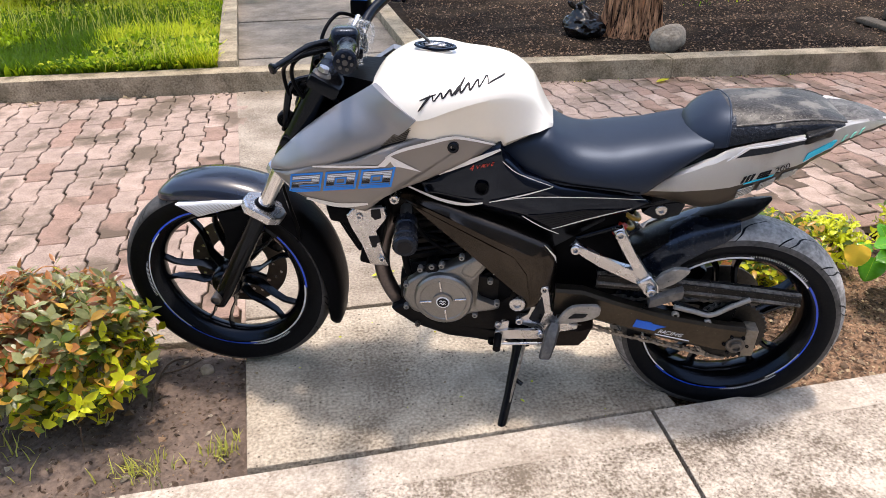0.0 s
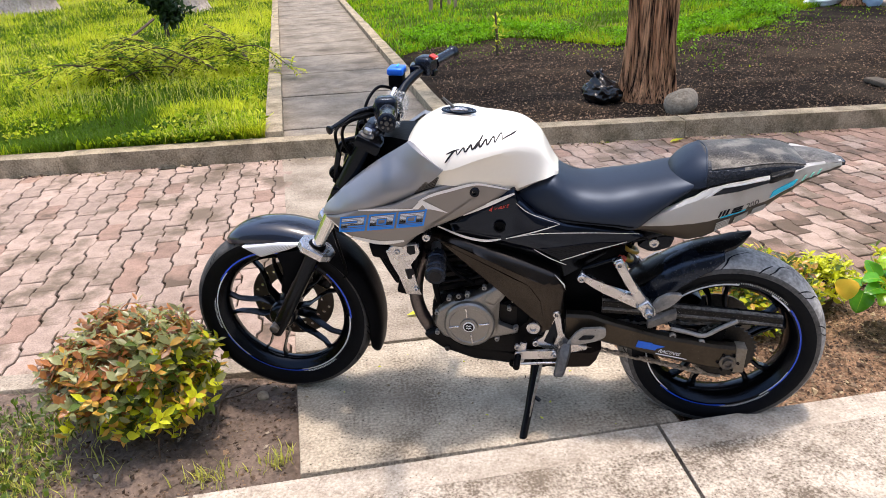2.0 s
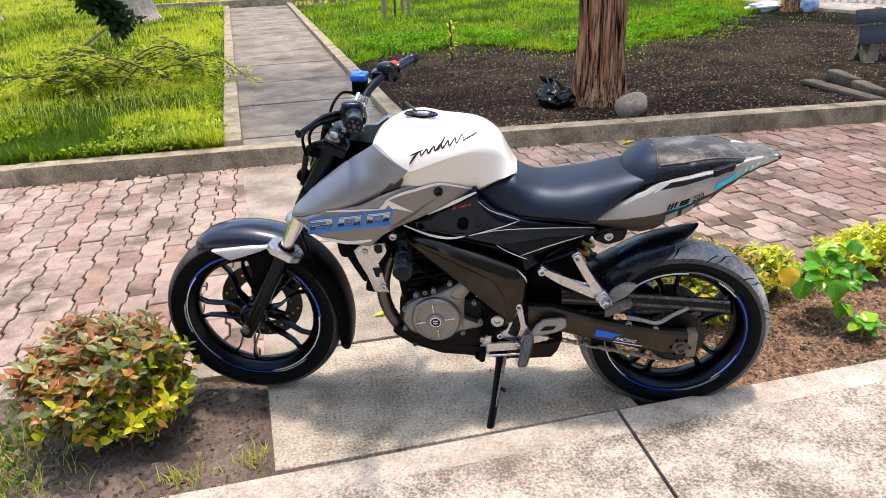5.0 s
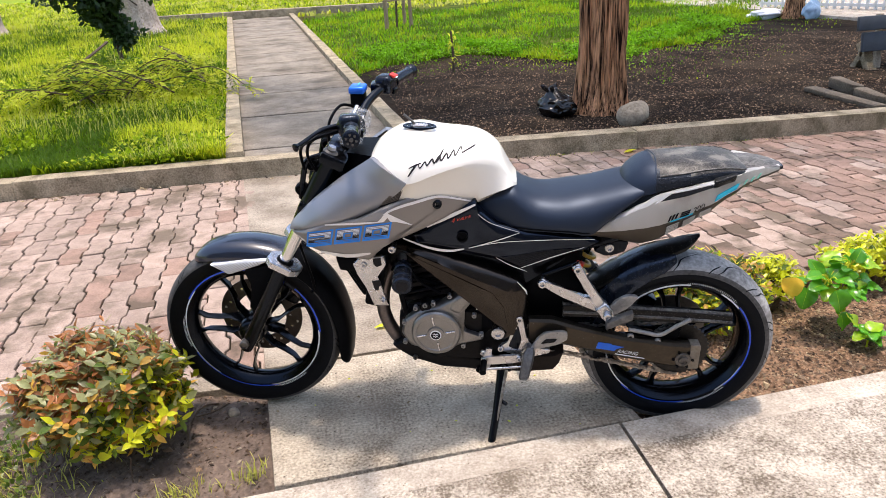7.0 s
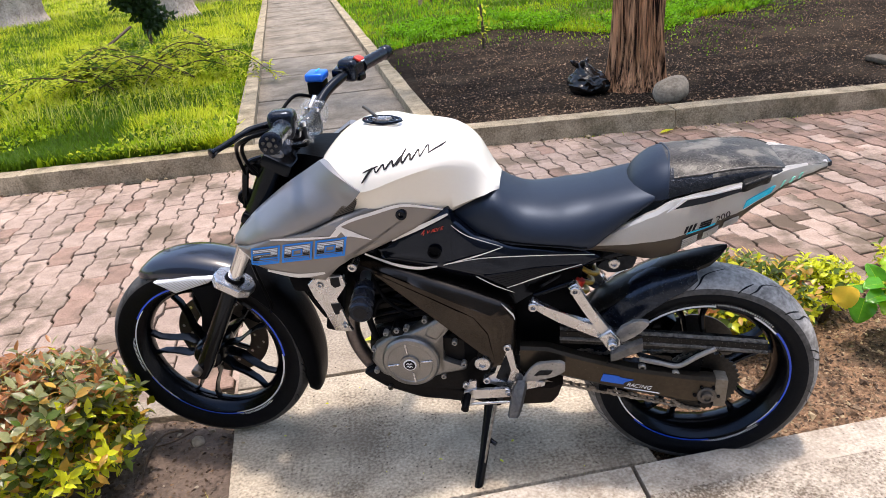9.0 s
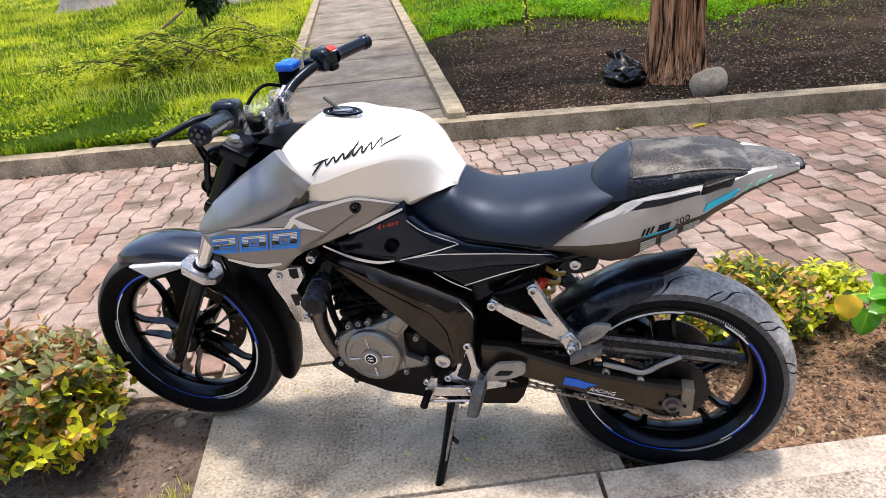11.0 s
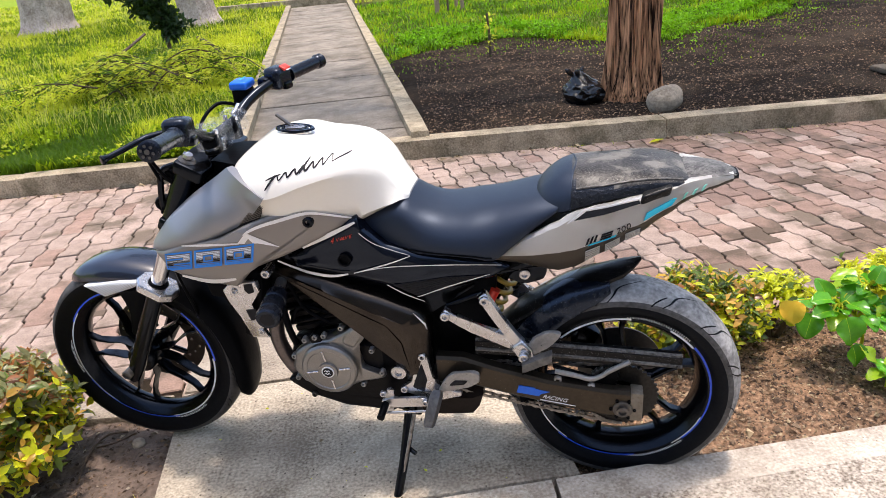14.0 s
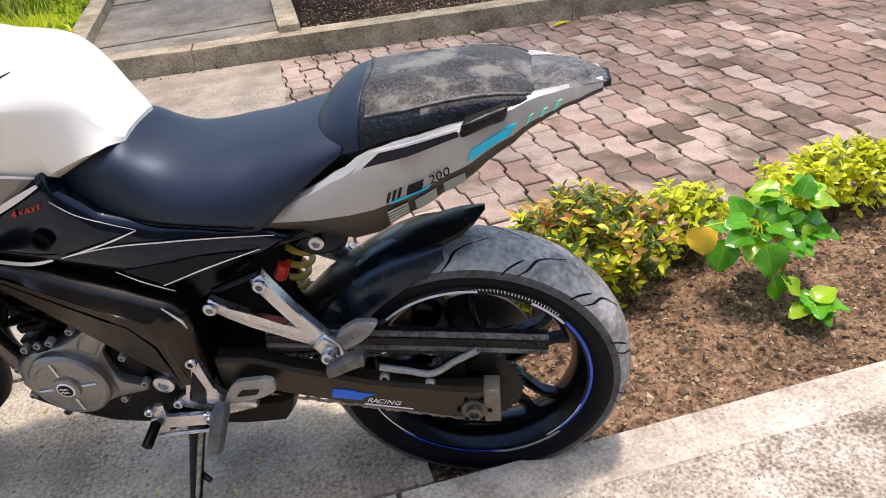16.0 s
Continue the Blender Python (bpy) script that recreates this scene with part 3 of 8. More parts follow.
    broad_leaf(plant, st_, st_ + Vector((0.035 * math.cos(a), 0.035 * math.sin(a), rng.uniform(-0.01, 0.04))), (math.cos(a), math.sin(a), rng.uniform(-0.5, 0.5)), (-0.3 * math.cos(a), -0.3 * math.sin(a) - 0.3, 1.0), rng.uniform(0.045, 0.080), M_LEAF_BROAD if rng.random() < 0.65 else M_LEAF_BROAD_PALE)
broad_leaf(plant, (-0.10, -0.02, 0.25), (-0.255, -0.02, 0.29), (-0.15, -0.3, -0.9), (-0.6, -0.6, 0.5), 0.088, leaf_material("withered yellow leaf", (0.82, 0.36, 0.015), (0.92, 0.60, 0.06), 0.7, 0.1), "withered_leaf")
plant = thing("broad_leaf_plant", "small sprout of broad glossy leaves in the bed", "plant", Matrix.Translation((2.215, 1.845, -0.05)))
bm = bmesh.new()
tube(bm, [(0, 0, -0.02), (0, 0, 0.06)], 0.004, 6)
part("stem", bm, M_LEAF_CUT, plant)
for j in range(9):
    a = j * 2.4
    rise = 0.25 + 0.5 * (j / 9)
    broad_leaf(plant, None, (0.006 * math.cos(a), 0.006 * math.sin(a), 0.035 + 0.004 * j), (math.cos(a), math.sin(a), rise - 0.2), (-0.3 * math.cos(a), -0.3 * math.sin(a), 1.0), rng.uniform(0.05, 0.072), M_LEAF_BROAD if j % 4 else M_LEAF_BROAD_PALE)


# grass blades: one mesh a patch
def grass_patch(name, label, count, place_of, height, width, mats, seed):
    rng = random.Random(seed)
    vs, fs, ms = [], [], []
    for i in range(count):
        r = place_of(rng)
        if r is None:
            continue
        x, y, z, s = r
        a = rng.uniform(0, 6.28)
        lean = Vector((math.cos(a), math.sin(a), 0)) * rng.uniform(0.2, 1.3)
        h, w = height * s * rng.uniform(0.5, 1.3), width * rng.uniform(0.7, 1.4) * (1 + 0.06 * max(0, y - 6))
        sd = Vector((-math.sin(a), math.cos(a), 0)) * (w / 2)
        b = Vector((x, y, z - 0.01))
        m1 = b + lean * (h * 0.25) + Vector((0, 0, h * 0.6))
        t = b + lean * (h * 0.75) + Vector((0, 0, h * 0.95))
        k = len(vs)
        vs.extend((b + sd, b - sd, m1 - sd * 0.8, m1 + sd * 0.8, t))
        fs.extend(((k, k + 1, k + 2, k + 3), (k + 3, k + 2, k + 4)))
        tone = 1.2 * nz(x, y, 0.8, 9.0) + 0.8 * nz(x, y, 2.6, 4.0) + rng.uniform(-0.35, 0.35)
        m = (1 if tone > 0.2 else 2 if tone < -0.13 else 0) % len(mats)
        ms.extend((m, m))
    return tagged(new(name, leaves_mesh(name, vs, fs, ms, mats)), label, "grass", "", "stuff")


def left_lawn(rng):
    t = rng.random() ** 1.7
    y = 5.15 + 24 * t
    x = path_left(y) - 0.15 - (rng.random() ** 1.2) * (3.4 + 0.75 * (y - 5))
    if y < kerb_y(x) + 0.16:
        return None
    clump = 0.65 + 0.9 * max(0, nz(x, y, 1.3, 2.0) + 0.2) + 0.03 * (y - 5)
    return x, y, lawn_height(x, y), clump


def right_lawn(rng):
    x = -0.2 + 10 * rng.random()
    y = soil_edge(x) + 10 * rng.random() ** 1.6 - 0.1 - (stray := 1.8 * rng.random() ** 2 if rng.random() < 0.3 else 0.0)
    if y < 20.6 and x < path_right(y) + 0.16:
        return None
    return x, y, lawn_height(x, y) + 0.01, (0.6 + 0.7 * max(0, nz(x, y, 0.9, 8.0) + 0.3) + 0.04 * (y - 10)) * (0.32 if stray else 1.0)


grass_patch("lawn_grass", "long bright green lawn grass", 115000, left_lawn, 0.105, 0.0075, [M_GRASS, M_GRASS_YELLOW, M_GRASS_DARK], 21)
grass_patch("lawn_grass", "short bright green lawn grass beyond the soil", 52000, right_lawn, 0.09, 0.012, [M_GRASS_LUSH, M_GRASS, M_GRASS_DARK], 22)


def far_lawn(rng):
    y = 20 + 27 * rng.random()
    x = rng.uniform(-19 - 0.6 * (y - 20), 12)
    if y < 21.4 and path_left(y) - 0.2 < x < path_right(y) + 0.2:
        return None
    return x, y, lawn_height(x, y), 1.0


grass_patch("lawn_grass", "bright lawn grass far beyond the path", 42000, far_lawn, 0.13, 0.032, [M_GRASS_YELLOW, M_GRASS_DRY, M_GRASS], 25)


def lawn_weeds(rng):
    r = left_lawn(rng)
    if r is None or nz(r[0], r[1], 1.1, 14.0) < 0.05:
        return None
    return r[0], r[1], r[2], 1.0


grass_patch("lawn_weeds", "broad weeds among the lawn grass", 16000, lawn_weeds, 0.085, 0.035, [M_GRASS, M_LEAF_CUT, M_GRASS_DARK], 26)
grass_patch("lawn_stalks", "tall pale grass stalks on the lawn", 9000, lambda g: (lambda r: None if r is None or nz(r[0], r[1], 0.8, 19.0) < 0.0 else r)(left_lawn(g)), 0.26, 0.004, [M_GRASS_DRY, M_GRASS_YELLOW], 27)


def leafy_patch(name, label, count, place_of, size, mats, seed):
    """Low weeds with small rounded leaves held at all angles."""
    rng = random.Random(seed)
    vs, fs, ms = [], [], []
    for i in range(count):
        r = place_of(rng)
        if r is None:
            continue
        x, y, z, h = r
        far = 1 + 0.05 * max(0, y - 6)
        m = 0 if rng.random() < 0.5 + 0.9 * nz(x, y, 1.7, 6.0) else rng.randrange(len(mats))
        for j in range(3):
            p = Vector((x + rng.gauss(0, 0.02), y + rng.gauss(0, 0.02), z + h * rng.uniform(0.4, 1.0)))
            L = size * far * rng.uniform(0.6, 1.3)
            leaf_into(vs, fs, ms, p, rand_dir(rng, 0.25), rand_dir(rng, 1.2), L, L * 0.72, m, rng.uniform(0.0, 0.4), rng.uniform(0.0, 0.4))
    return tagged(new(name, leaves_mesh(name, vs, fs, ms, mats)), label, "weeds", "", "stuff")


def left_clover(rng):
    r = left_lawn(rng)
    if r is None or r[1] > 15 or nz(r[0], r[1], 1.0, 33.0) + 0.5 * nz(r[0], r[1], 3.1, 35.0) < 0.02:
        return None
    return r[0], r[1], r[2], 0.09


def edge_clover(rng):
    x = 0.85 + 6.2 * rng.random()
    y = soil_edge(x) + rng.gauss(0.45, 0.38)
    if x < path_right(y) + 0.16 or nz(x, y, 1.4, 37.0) < -0.12:
        return None
    return x, y, lawn_height(x, y) + 0.01, 0.12


leafy_patch("lawn_clover", "low leafy weeds in patches on the lawn", 17000, left_clover, 0.032, [M_GRASS, M_GRASS_DARK, M_GRASS_DARK, M_LEAF_CUT], 51)
leafy_patch("edge_weeds", "leafy bright green weeds along the edge of the soil", 9000, edge_clover, 0.030, [M_GRASS_LUSH, M_GRASS_LUSH, M_GRASS_DARK], 52)


def bed_tufts(rng):
    spots = ((-0.24, 1.62, 0.045), (-0.05, 1.66, 0.03), (-0.78, 1.72, 0.14), (-0.92, 1.85, 0.15), (-1.02, 2.0, 0.14), (-0.98, 1.66, 0.16), (-0.92, 1.68, 0.09), (-0.98, 1.75, 0.10), (-1.05, 1.66, 0.12), (-0.80, 1.95, 0.10), (-0.86, 1.62, 0.10), (-0.95, 2.02, 0.12), (-0.90, 1.80, 0.10), (-1.5, 1.9, 0.3), (-0.95, 1.70, 0.10), (-1.02, 1.78, 0.12))
    s = rng.choice(spots)
    x, y = rng.gauss(s[0], s[2]), rng.gauss(s[1], s[2] * 0.6)
    if x > 0.0 or y < pave_y(x) + 0.03 or y > 2.10:
        return None
    return x, y, bed_height(x, y), 1.0 if s[2] > 0.1 else 0.75


grass_patch("bed_grass", "tufts of grass in the soil bed", 1300, bed_tufts, 0.066, 0.0040, [M_LEAF_OLIVE, M_GRASS_DRY, M_GRASS_DARK], 23)
leafy_patch("bed_weeds", "small dark weeds between the grass tufts", 450, lambda g: (lambda r: None if r is None or r[0] > -0.66 else (r[0], r[1], r[2], 0.04))(bed_tufts(g)), 0.020, [M_LEAF_GREEN, M_LEAF_OLIVE, M_LEAF_GREEN], 53)


def kerb_weeds(rng):
    x = rng.uniform(-2.4, 4.5)
    if nz(x, 0, 1.7, 3.0) < 0.12:
        return None
    return x, kerb_y(x) - rng.uniform(0.0, 0.05), ROAD_Z, 0.5


grass_patch("kerb_weeds", "sparse weeds along the foot of the kerb", 900, kerb_weeds, 0.035, 0.004, [M_GRASS, M_LEAF_LIME], 24)

# litter and clods
def litter(name, label, count, place_of, size, mats, seed):
    rng = random.Random(seed)
    vs, fs, ms = [], [], []
    for i in range(count):
        r = place_of(rng)
        if r is None:
            continue
        p = Vector(r)
        s = size * (0.35 + 1.9 * rng.random() ** 3)
        q = Euler((rng.uniform(-0.5, 0.5), rng.uniform(-0.5, 0.5), rng.uniform(0, 6.28))).to_matrix()
        k = len(vs)
        L, W, T = s, s * rng.uniform(0.3, 0.8), s * rng.uniform(0.12, 0.45)
        for a, b, c in ((-1, -0.3, 0), (-0.2, -1, 0.1), (1, -0.1, 0), (0.1, 1, 0.1), (rng.uniform(-0.3, 0.3), 0, 1)):
            vs.append(p + q @ Vector((a * L / 2, b * W / 2, c * T)))
        m = rng.randrange(len(mats))
        for a, b in ((0, 1), (1, 2), (2, 3), (3, 0)):
            fs.append((k + a, k + b, k + 4))
            ms.append(m)
    me = leaves_mesh(name, vs, fs, ms, mats)
    me.polygons.foreach_set("use_smooth", [False] * len(fs))
    return tagged(new(name, me), label, "litter", "", "stuff")


def on_right_bed(rng):
    x, y = 1.2 + 3.0 * rng.random() ** 1.2, rng.uniform(1.62, 2.5)
    return (x, y, bed_height(x, y)) if y > pave_y(x) + 0.02 else None


def on_left_bed(rng):
    x, y = -0.02 - 1.6 * rng.random() ** 1.2, rng.uniform(1.56, 2.13)
    return (x, y, bed_height(x, y)) if y > pave_y(x) + 0.02 and x < slab_left(y) - 0.01 else None


def on_tree_bed(rng):
    x = 1.0 + 7 * rng.random()
    y = kerb_y(x) + 0.2 + 5 * rng.random() ** 1.4
    return (x, y, LAWN_Z + 0.03 * nz(x, y, 0.8, 1.0) + 0.02 * nz(x, y, 3.0, 5.0))


M_CLOD = material("soil clods", (0.018, 0.011, 0.007), (0.13, 0.082, 0.05), 40, 0.95, piece=0.45)
M_DEAD = material("brown dead leaf", (0.065, 0.038, 0.021), (0.26, 0.165, 0.092), 50, 0.8, piece=0.5)
M_CHIP = material("brown dry chips", (0.16, 0.105, 0.062), (0.38, 0.27, 0.17), 40, 0.9, piece=0.45)
litter("bed_litter", "dry chips, clods and small stones on the soil", 30000, on_right_bed, 0.0095, [M_CLOD, M_CLOD, M_CLOD, M_CLOD, M_CLOD, M_CHIP, M_CHIP, M_CHIP, M_CHIP, M_STRAW], 31)
litter("bed_litter", "clods and dry leaf bits on the damp soil", 4200, on_left_bed, 0.0095, [M_CLOD, M_CLOD, M_DEAD, M_SOIL_DAMP, M_SOIL_DAMP], 32)
litter("tree_bed_litter", "pale chips and leaf litter on the dark soil", 52000, on_tree_bed, 0.014, [M_CLOD, M_CLOD, M_CLOD, M_CLOD, M_DEAD, M_DEAD, M_DEAD, M_CHIP], 33)


litter("leaf_litter", "curled brown dead leaves and bark bits on the soil", 4200, on_right_bed, 0.017, [M_DEAD, M_DEAD, M_CLOD, M_CHIP], 36)
litter("leaf_litter", "pale dry leaf flakes scattered over the soil", 1100, on_right_bed, 0.017, [M_STRAW, M_DEAD, M_STRAW], 38)
litter("leaf_litter", "few dead leaves, lumps and pebbles on the damp soil", 420, on_left_bed, 0.018, [M_DEAD, M_CLOD, M_CLOD, M_STONE], 37)


for label, pts, r in (("thin brown twig lying on the damp soil", [(-0.20, 2.10, 0.0), (-0.245, 2.05, 0.012), (-0.275, 1.97, 0.0), (-0.27, 1.86, 0.002)], 0.004), ("thin brown twig lying on the damp soil", [(-0.16, 2.07, 0.002), (-0.21, 2.03, 0.010), (-0.26, 2.00, 0.0)], 0.003), ("pale dry stalk standing beside the shrub", [(-0.405, 1.70, 0.0), (-0.40, 1.70, 0.05), (-0.39, 1.69, 0.09)], 0.0022)):
    bm = bmesh.new()
    tube(bm, smooth_path([(x, y, bed_height(x, y) + 0.004 + z) for x, y, z in pts], 5), r, 6)
    tagged(new("twig", mesh_of("twig", bm, M_TWIG, 60)), label, "twig")
bm = bmesh.new()
bmesh.ops.create_icosphere(bm, subdivisions=3, radius=0.021)
for v in bm.verts:
    v.co *= 1 + 0.3 * noise.noise(v.co * 40)
    v.co.z *= 0.8
tagged(new("pebble", mesh_of("pebble", bm, M_STONE, 60)), "small rounded grey pebble on the damp soil", "stone").location = (-0.138, 2.02, bed_height(-0.138, 2.02) + 0.008)


def on_road_edge(rng):
    x = rng.uniform(-2.2, 4)
    if nz(x, 5, 2.0, 3.0) < 0.0 and rng.random() < 0.8:
        return None
    return x, kerb_y(x) - abs(rng.gauss(0, 0.035)) - 0.005, ROAD_Z + 0.002


litter("kerb_litter", "dry leaf bits gathered at the kerb", 700, on_road_edge, 0.02, [M_STRAW, M_CLOD], 34)


def on_slab(rng):
    x, y = rng.uniform(0.0, 1.15), rng.uniform(1.56, 2.2)
    return x, y, 0.001


litter("slab_litter", "few crumbs and yellow leaf bits on the slab", 60, on_slab, 0.008, [M_STRAW, M_CLOD, M_LEAF_LIME], 35)
for name, label, p, a, L in (("fallen_leaf", "fallen yellow green leaf on the walkway slab", (0.40, 2.41, 0.008), 0.2, 0.09), ("fallen_leaf", "fallen yellow leaf on the brick road", (2.44, 4.60, -0.008), 0.4, 0.13)):
    vs, fs, ms = [], [], []
    leaf_into(vs, fs, ms, Vector((0, 0, 0)), Vector((math.cos(a), math.sin(a), 0.02)), Vector((0, 0, 1)), L, L * 0.34, 0, 0.3, 0.0)
    tagged(new(name, leaves_mesh(name, vs, fs, ms, [M_LEAF_LIME])), label, "leaf").location = p

# ---- the park behind ----


def trunk_mesh(bm, pts, radii, flutes, depth, seed, n=150):
    """A tapering trunk with flutes and ridges."""
    pts = [Vector(p) for p in pts]
    rings = []
    for i, p in enumerate(pts):
        r = radii[i]
        ring = []
        for k in range(n):
            a = 2 * math.pi * k / n
            f = 1 + depth * math.sin(a * flutes + 0.7 * math.sin(p.z * 1.3 + seed)) * 0.5 + depth * noise.noise(Vector((math.cos(a) * 2.2, math.sin(a) * 2.2, p.z * 0.8 + seed)))
            f += 0.3 * depth * math.sin(a * flutes * 3 + 1.5 * math.sin(p.z * 0.9 + seed)) + 0.35 * depth * noise.noise(Vector((math.cos(a) * 7, math.sin(a) * 7, p.z * 1.1 + seed)))
            tw = a + 0.10 * p.z + 0.05 * math.sin(p.z * 2.3 + seed)
            f += 0.55 * depth * (0.35 - abs(noise.noise(Vector((math.cos(tw) * 9.0, math.sin(tw) * 9.0, p.z * 0.9 + seed))))) + 0.25 * depth * noise.noise(Vector((math.cos(tw) * 21.0, math.sin(tw) * 21.0, p.z * 2.0 + seed)))
            ring.append(bm.verts.new(p + Vector((math.cos(a) * r * f, math.sin(a) * r * f, 0))))
        rings.append(ring)
    for a, b in zip(rings, rings[1:]):
        for k in range(n):
            bm.faces.new((a[k], a[(k + 1) % n], b[(k + 1) % n], b[k]))
    bm.faces.new(rings[-1])


def crown_into(vs, fs, ms, centre, radii, count, leaf, rng, nm=1):
    for i in range(count):
        d = rand_dir(rng)
        r = rng.random() ** 0.45
        p = centre + Vector((d.x * radii[0], d.y * radii[1], d.z * radii[2])) * r
        if noise.noise(p * 1.1) < -0.12:
            continue
        leaf_into(vs, fs, ms, p, rand_dir(rng, -0.2), rand_dir(rng, 0.6), leaf * rng.uniform(0.6, 1.2), leaf * 0.5, rng.randrange(nm))


def tree(name, label, place, radius, height, bark, flutes, depth, lean, seed, spread=(0.0, 0.0), shade_boughs=()):
    rng = random.Random(seed)
    ob = thing(name, label, "tree", Matrix.Translation(place))
    bm = bmesh.new()
    zs = [-0.12, 0.0, 0.05] + [0.1 + 0.1 * k for k in range(int((height - 0.1) / 0.1) + 1)]
    pts = [(lean[0] * z + 0.03 * math.sin(z * 1.7), lean[1] * z, z) for z in zs]
    rad = [radius * (1 + 0.38 * math.exp(-max(z, 0) / 0.14)) * (1 - 0.05 * max(z, 0)) for z in zs]
    trunk_mesh(bm, pts, rad, flutes, depth, seed)
    part("trunk", bm, bark, ob, smooth=50)
    top = Vector(pts[-1])
    vs, fs, ms = [], [], []
    bm = bmesh.new()
    for k in range(5):
        a = k * 1.26 + seed
        e = top + Vector((math.cos(a) * (1.6 + 0.4 * spread[0]) + spread[0], math.sin(a) * 1.3 + spread[1], rng.uniform(0.9, 1.8)))
        tube(bm, smooth_path([top - Vector((0, 0, 0.15)), top.lerp(e, 0.5) + Vector((0, 0, 0.3)), e], 4), [radius * 0.5] * 4 + [radius * 0.25] * 4 + [0.03], 8)
        crown_into(vs, fs, ms, e, (1.6, 1.6, 0.7), 620, 0.17, rng)
    # extra boughs above the view, added only to cast shade
    for e in shade_boughs:
        e = Vector(e)
        tube(bm, smooth_path([top - Vector((0, 0, 0.2)), top.lerp(e, 0.5) + Vector((0, 0, 0.35)), e], 5), [radius * 0.45] * 5 + [radius * 0.22] * 5 + [0.03], 8)
        crown_into(vs, fs, ms, e, (1.3, 1.5, 0.6), 1000, 0.16, rng)
    part("limb", bm, bark, ob, smooth=60)
    cr = new("crown", leaves_mesh("crown", vs, fs, ms, [M_LEAF_DARK]))
    cr.parent = ob
    return ob


# crown shifted and unseen boughs added to shade road, path and lawn
tree("tree", "tree with reddish fluted peeling bark on bare soil", (2.66, 5.66, LAWN_Z), 0.185, 4.3, M_BARK, 6, 0.2, (0.0, 0.02), 2.0, (2.4, -1.0), ((-1.7, 0.9, 5.5), (-1.9, 2.9, 5.8), (-3.7, 1.5, 5.8), (-3.6, 3.2, 6.1), (-5.2, 2.4, 6.0)))
tree("tree", "thick pale tree trunk on the lawn", (-8.3, 20.6, LAWN_Z), 0.62, 4.3, M_BARK_PALE, 5, 0.07, (0.02, 0.0), 5.0)
tree("tree", "thick pale leaning tree trunk on the lawn", (-3.55, 17.6, LAWN_Z), 0.40, 4.3, M_BARK_PALE, 5, 0.08, (-0.13, 0.0), 7.0)
tree("tree", "slender brown tree trunk far across the park", (8.36, 11.25, LAWN_Z), 0.13, 4.3, M_BARK, 6, 0.12, (0.03, 0.0), 9.0)

# small leafy tree on the lawn, dark leaves
rng = random.Random(41)
small = thing("small_tree", "small tree with dense dark hanging leaves on the lawn", "tree", Matrix.Translation((-2.8, 12.3, LAWN_Z)))
bm = bmesh.new()
tube(bm, smooth_path([(0, 0, -0.05), (-0.05, 0.02, 0.5), (-0.2, 0.05, 1.2), (-0.3, 0.0, 2.2)], 5), [0.035] * 6 + [0.03] * 5 + [0.02] * 5, 8)
for k in range(7):
    a = k * 0.9
    tube(bm, smooth_path([(-0.15, 0.03, 0.7 + 0.15 * k), (-0.2 + 0.35 * math.cos(a), 0.3 * math.sin(a), 1.0 + 0.13 * k), (-0.2 + 0.6 * math.cos(a), 0.5 * math.sin(a), 0.85 + 0.13 * k)], 4), 0.010, 6)
part("trunk", bm, M_TWIG, small)
vs, fs, ms = [], [], []
for c, r, n in (((-0.1, 0, 0.95), (0.45, 0.4, 0.45), 1500), ((-0.35, 0, 1.5), (0.8, 0.6, 0.55), 2600), ((-0.75, 0, 1.25), (0.5, 0.4, 0.35), 900), ((0.2, 0, 0.65), (0.34, 0.3, 0.32), 900), ((0.35, 0, 1.1), (0.4, 0.35, 0.4), 1100), ((0.05, -0.1, 0.55), (0.26, 0.22, 0.36), 900)):
    crown_into(vs, fs, ms, Vector(c), r, n, 0.12, rng)
cr = new("crown", leaves_mesh("crown", vs, fs, ms, [M_LEAF_DARK]))
cr.parent = small

# heap of cut branches on the lawn
rng = random.Random(43)
heap = thing("branch_heap", "heap of cut leafy branches lying on the lawn", "branches", Matrix.Translation((-2.0, 8.35, LAWN_Z)))
vs, fs, ms = [], [], []


def pinnate(p, d, length, mat):
    """A leaf stem with pairs of small leaflets."""
    side = d.cross(Vector((0, 0, 1))).normalized()
    pairs = 7
    for k in range(pairs):
        c = p + d * (length * (k + 1) / pairs) + Vector((0, 0, -0.25 * length * ((k + 1) / pairs) ** 2))
        for sd in (-1, 1):
            leaf_into(vs, fs, ms, c, side * sd + d * 0.45 + rand_dir(rng) * 0.2, Vector((0, 0, 1)) + rand_dir(rng) * 0.5, rng.uniform(0.045, 0.07), 0.02, mat, 0.15, 0.2)


for i in range(32):
    a = rng.uniform(-0.9, 0.9) + (math.pi if rng.random() < 0.6 else 0)
    p = Vector((rng.gauss(0, 0.38), rng.gauss(0, 0.45), rng.uniform(0.04, 0.30)))
    L = rng.uniform(0.5, 1.1)
    d = Vector((math.cos(a), math.sin(a) * 0.8, rng.uniform(-0.05, 0.30)))
    pth = smooth_path([p, p + d * L * 0.5 + Vector((0, 0, rng.uniform(0.02, 0.14))), p + d * L + Vector((0, 0, -0.10))], 5)
    bm = bmesh.new()
    tube(bm, pth, [0.009 - 0.0006 * k for k in range(11)], 6)
    part("branch", bm, M_TWIG, heap)
    for c, e in zip(pth[2:], pth[3:] + [pth[-1]]):
        for s in range(2):
            out = ((e - c).normalized() * 0.6 if e != c else d * 0.6) + rand_dir(rng, 0.15)
            pinnate(c, out.normalized(), rng.uniform(0.12, 0.22), 0 if rng.random() < 0.72 else 1)
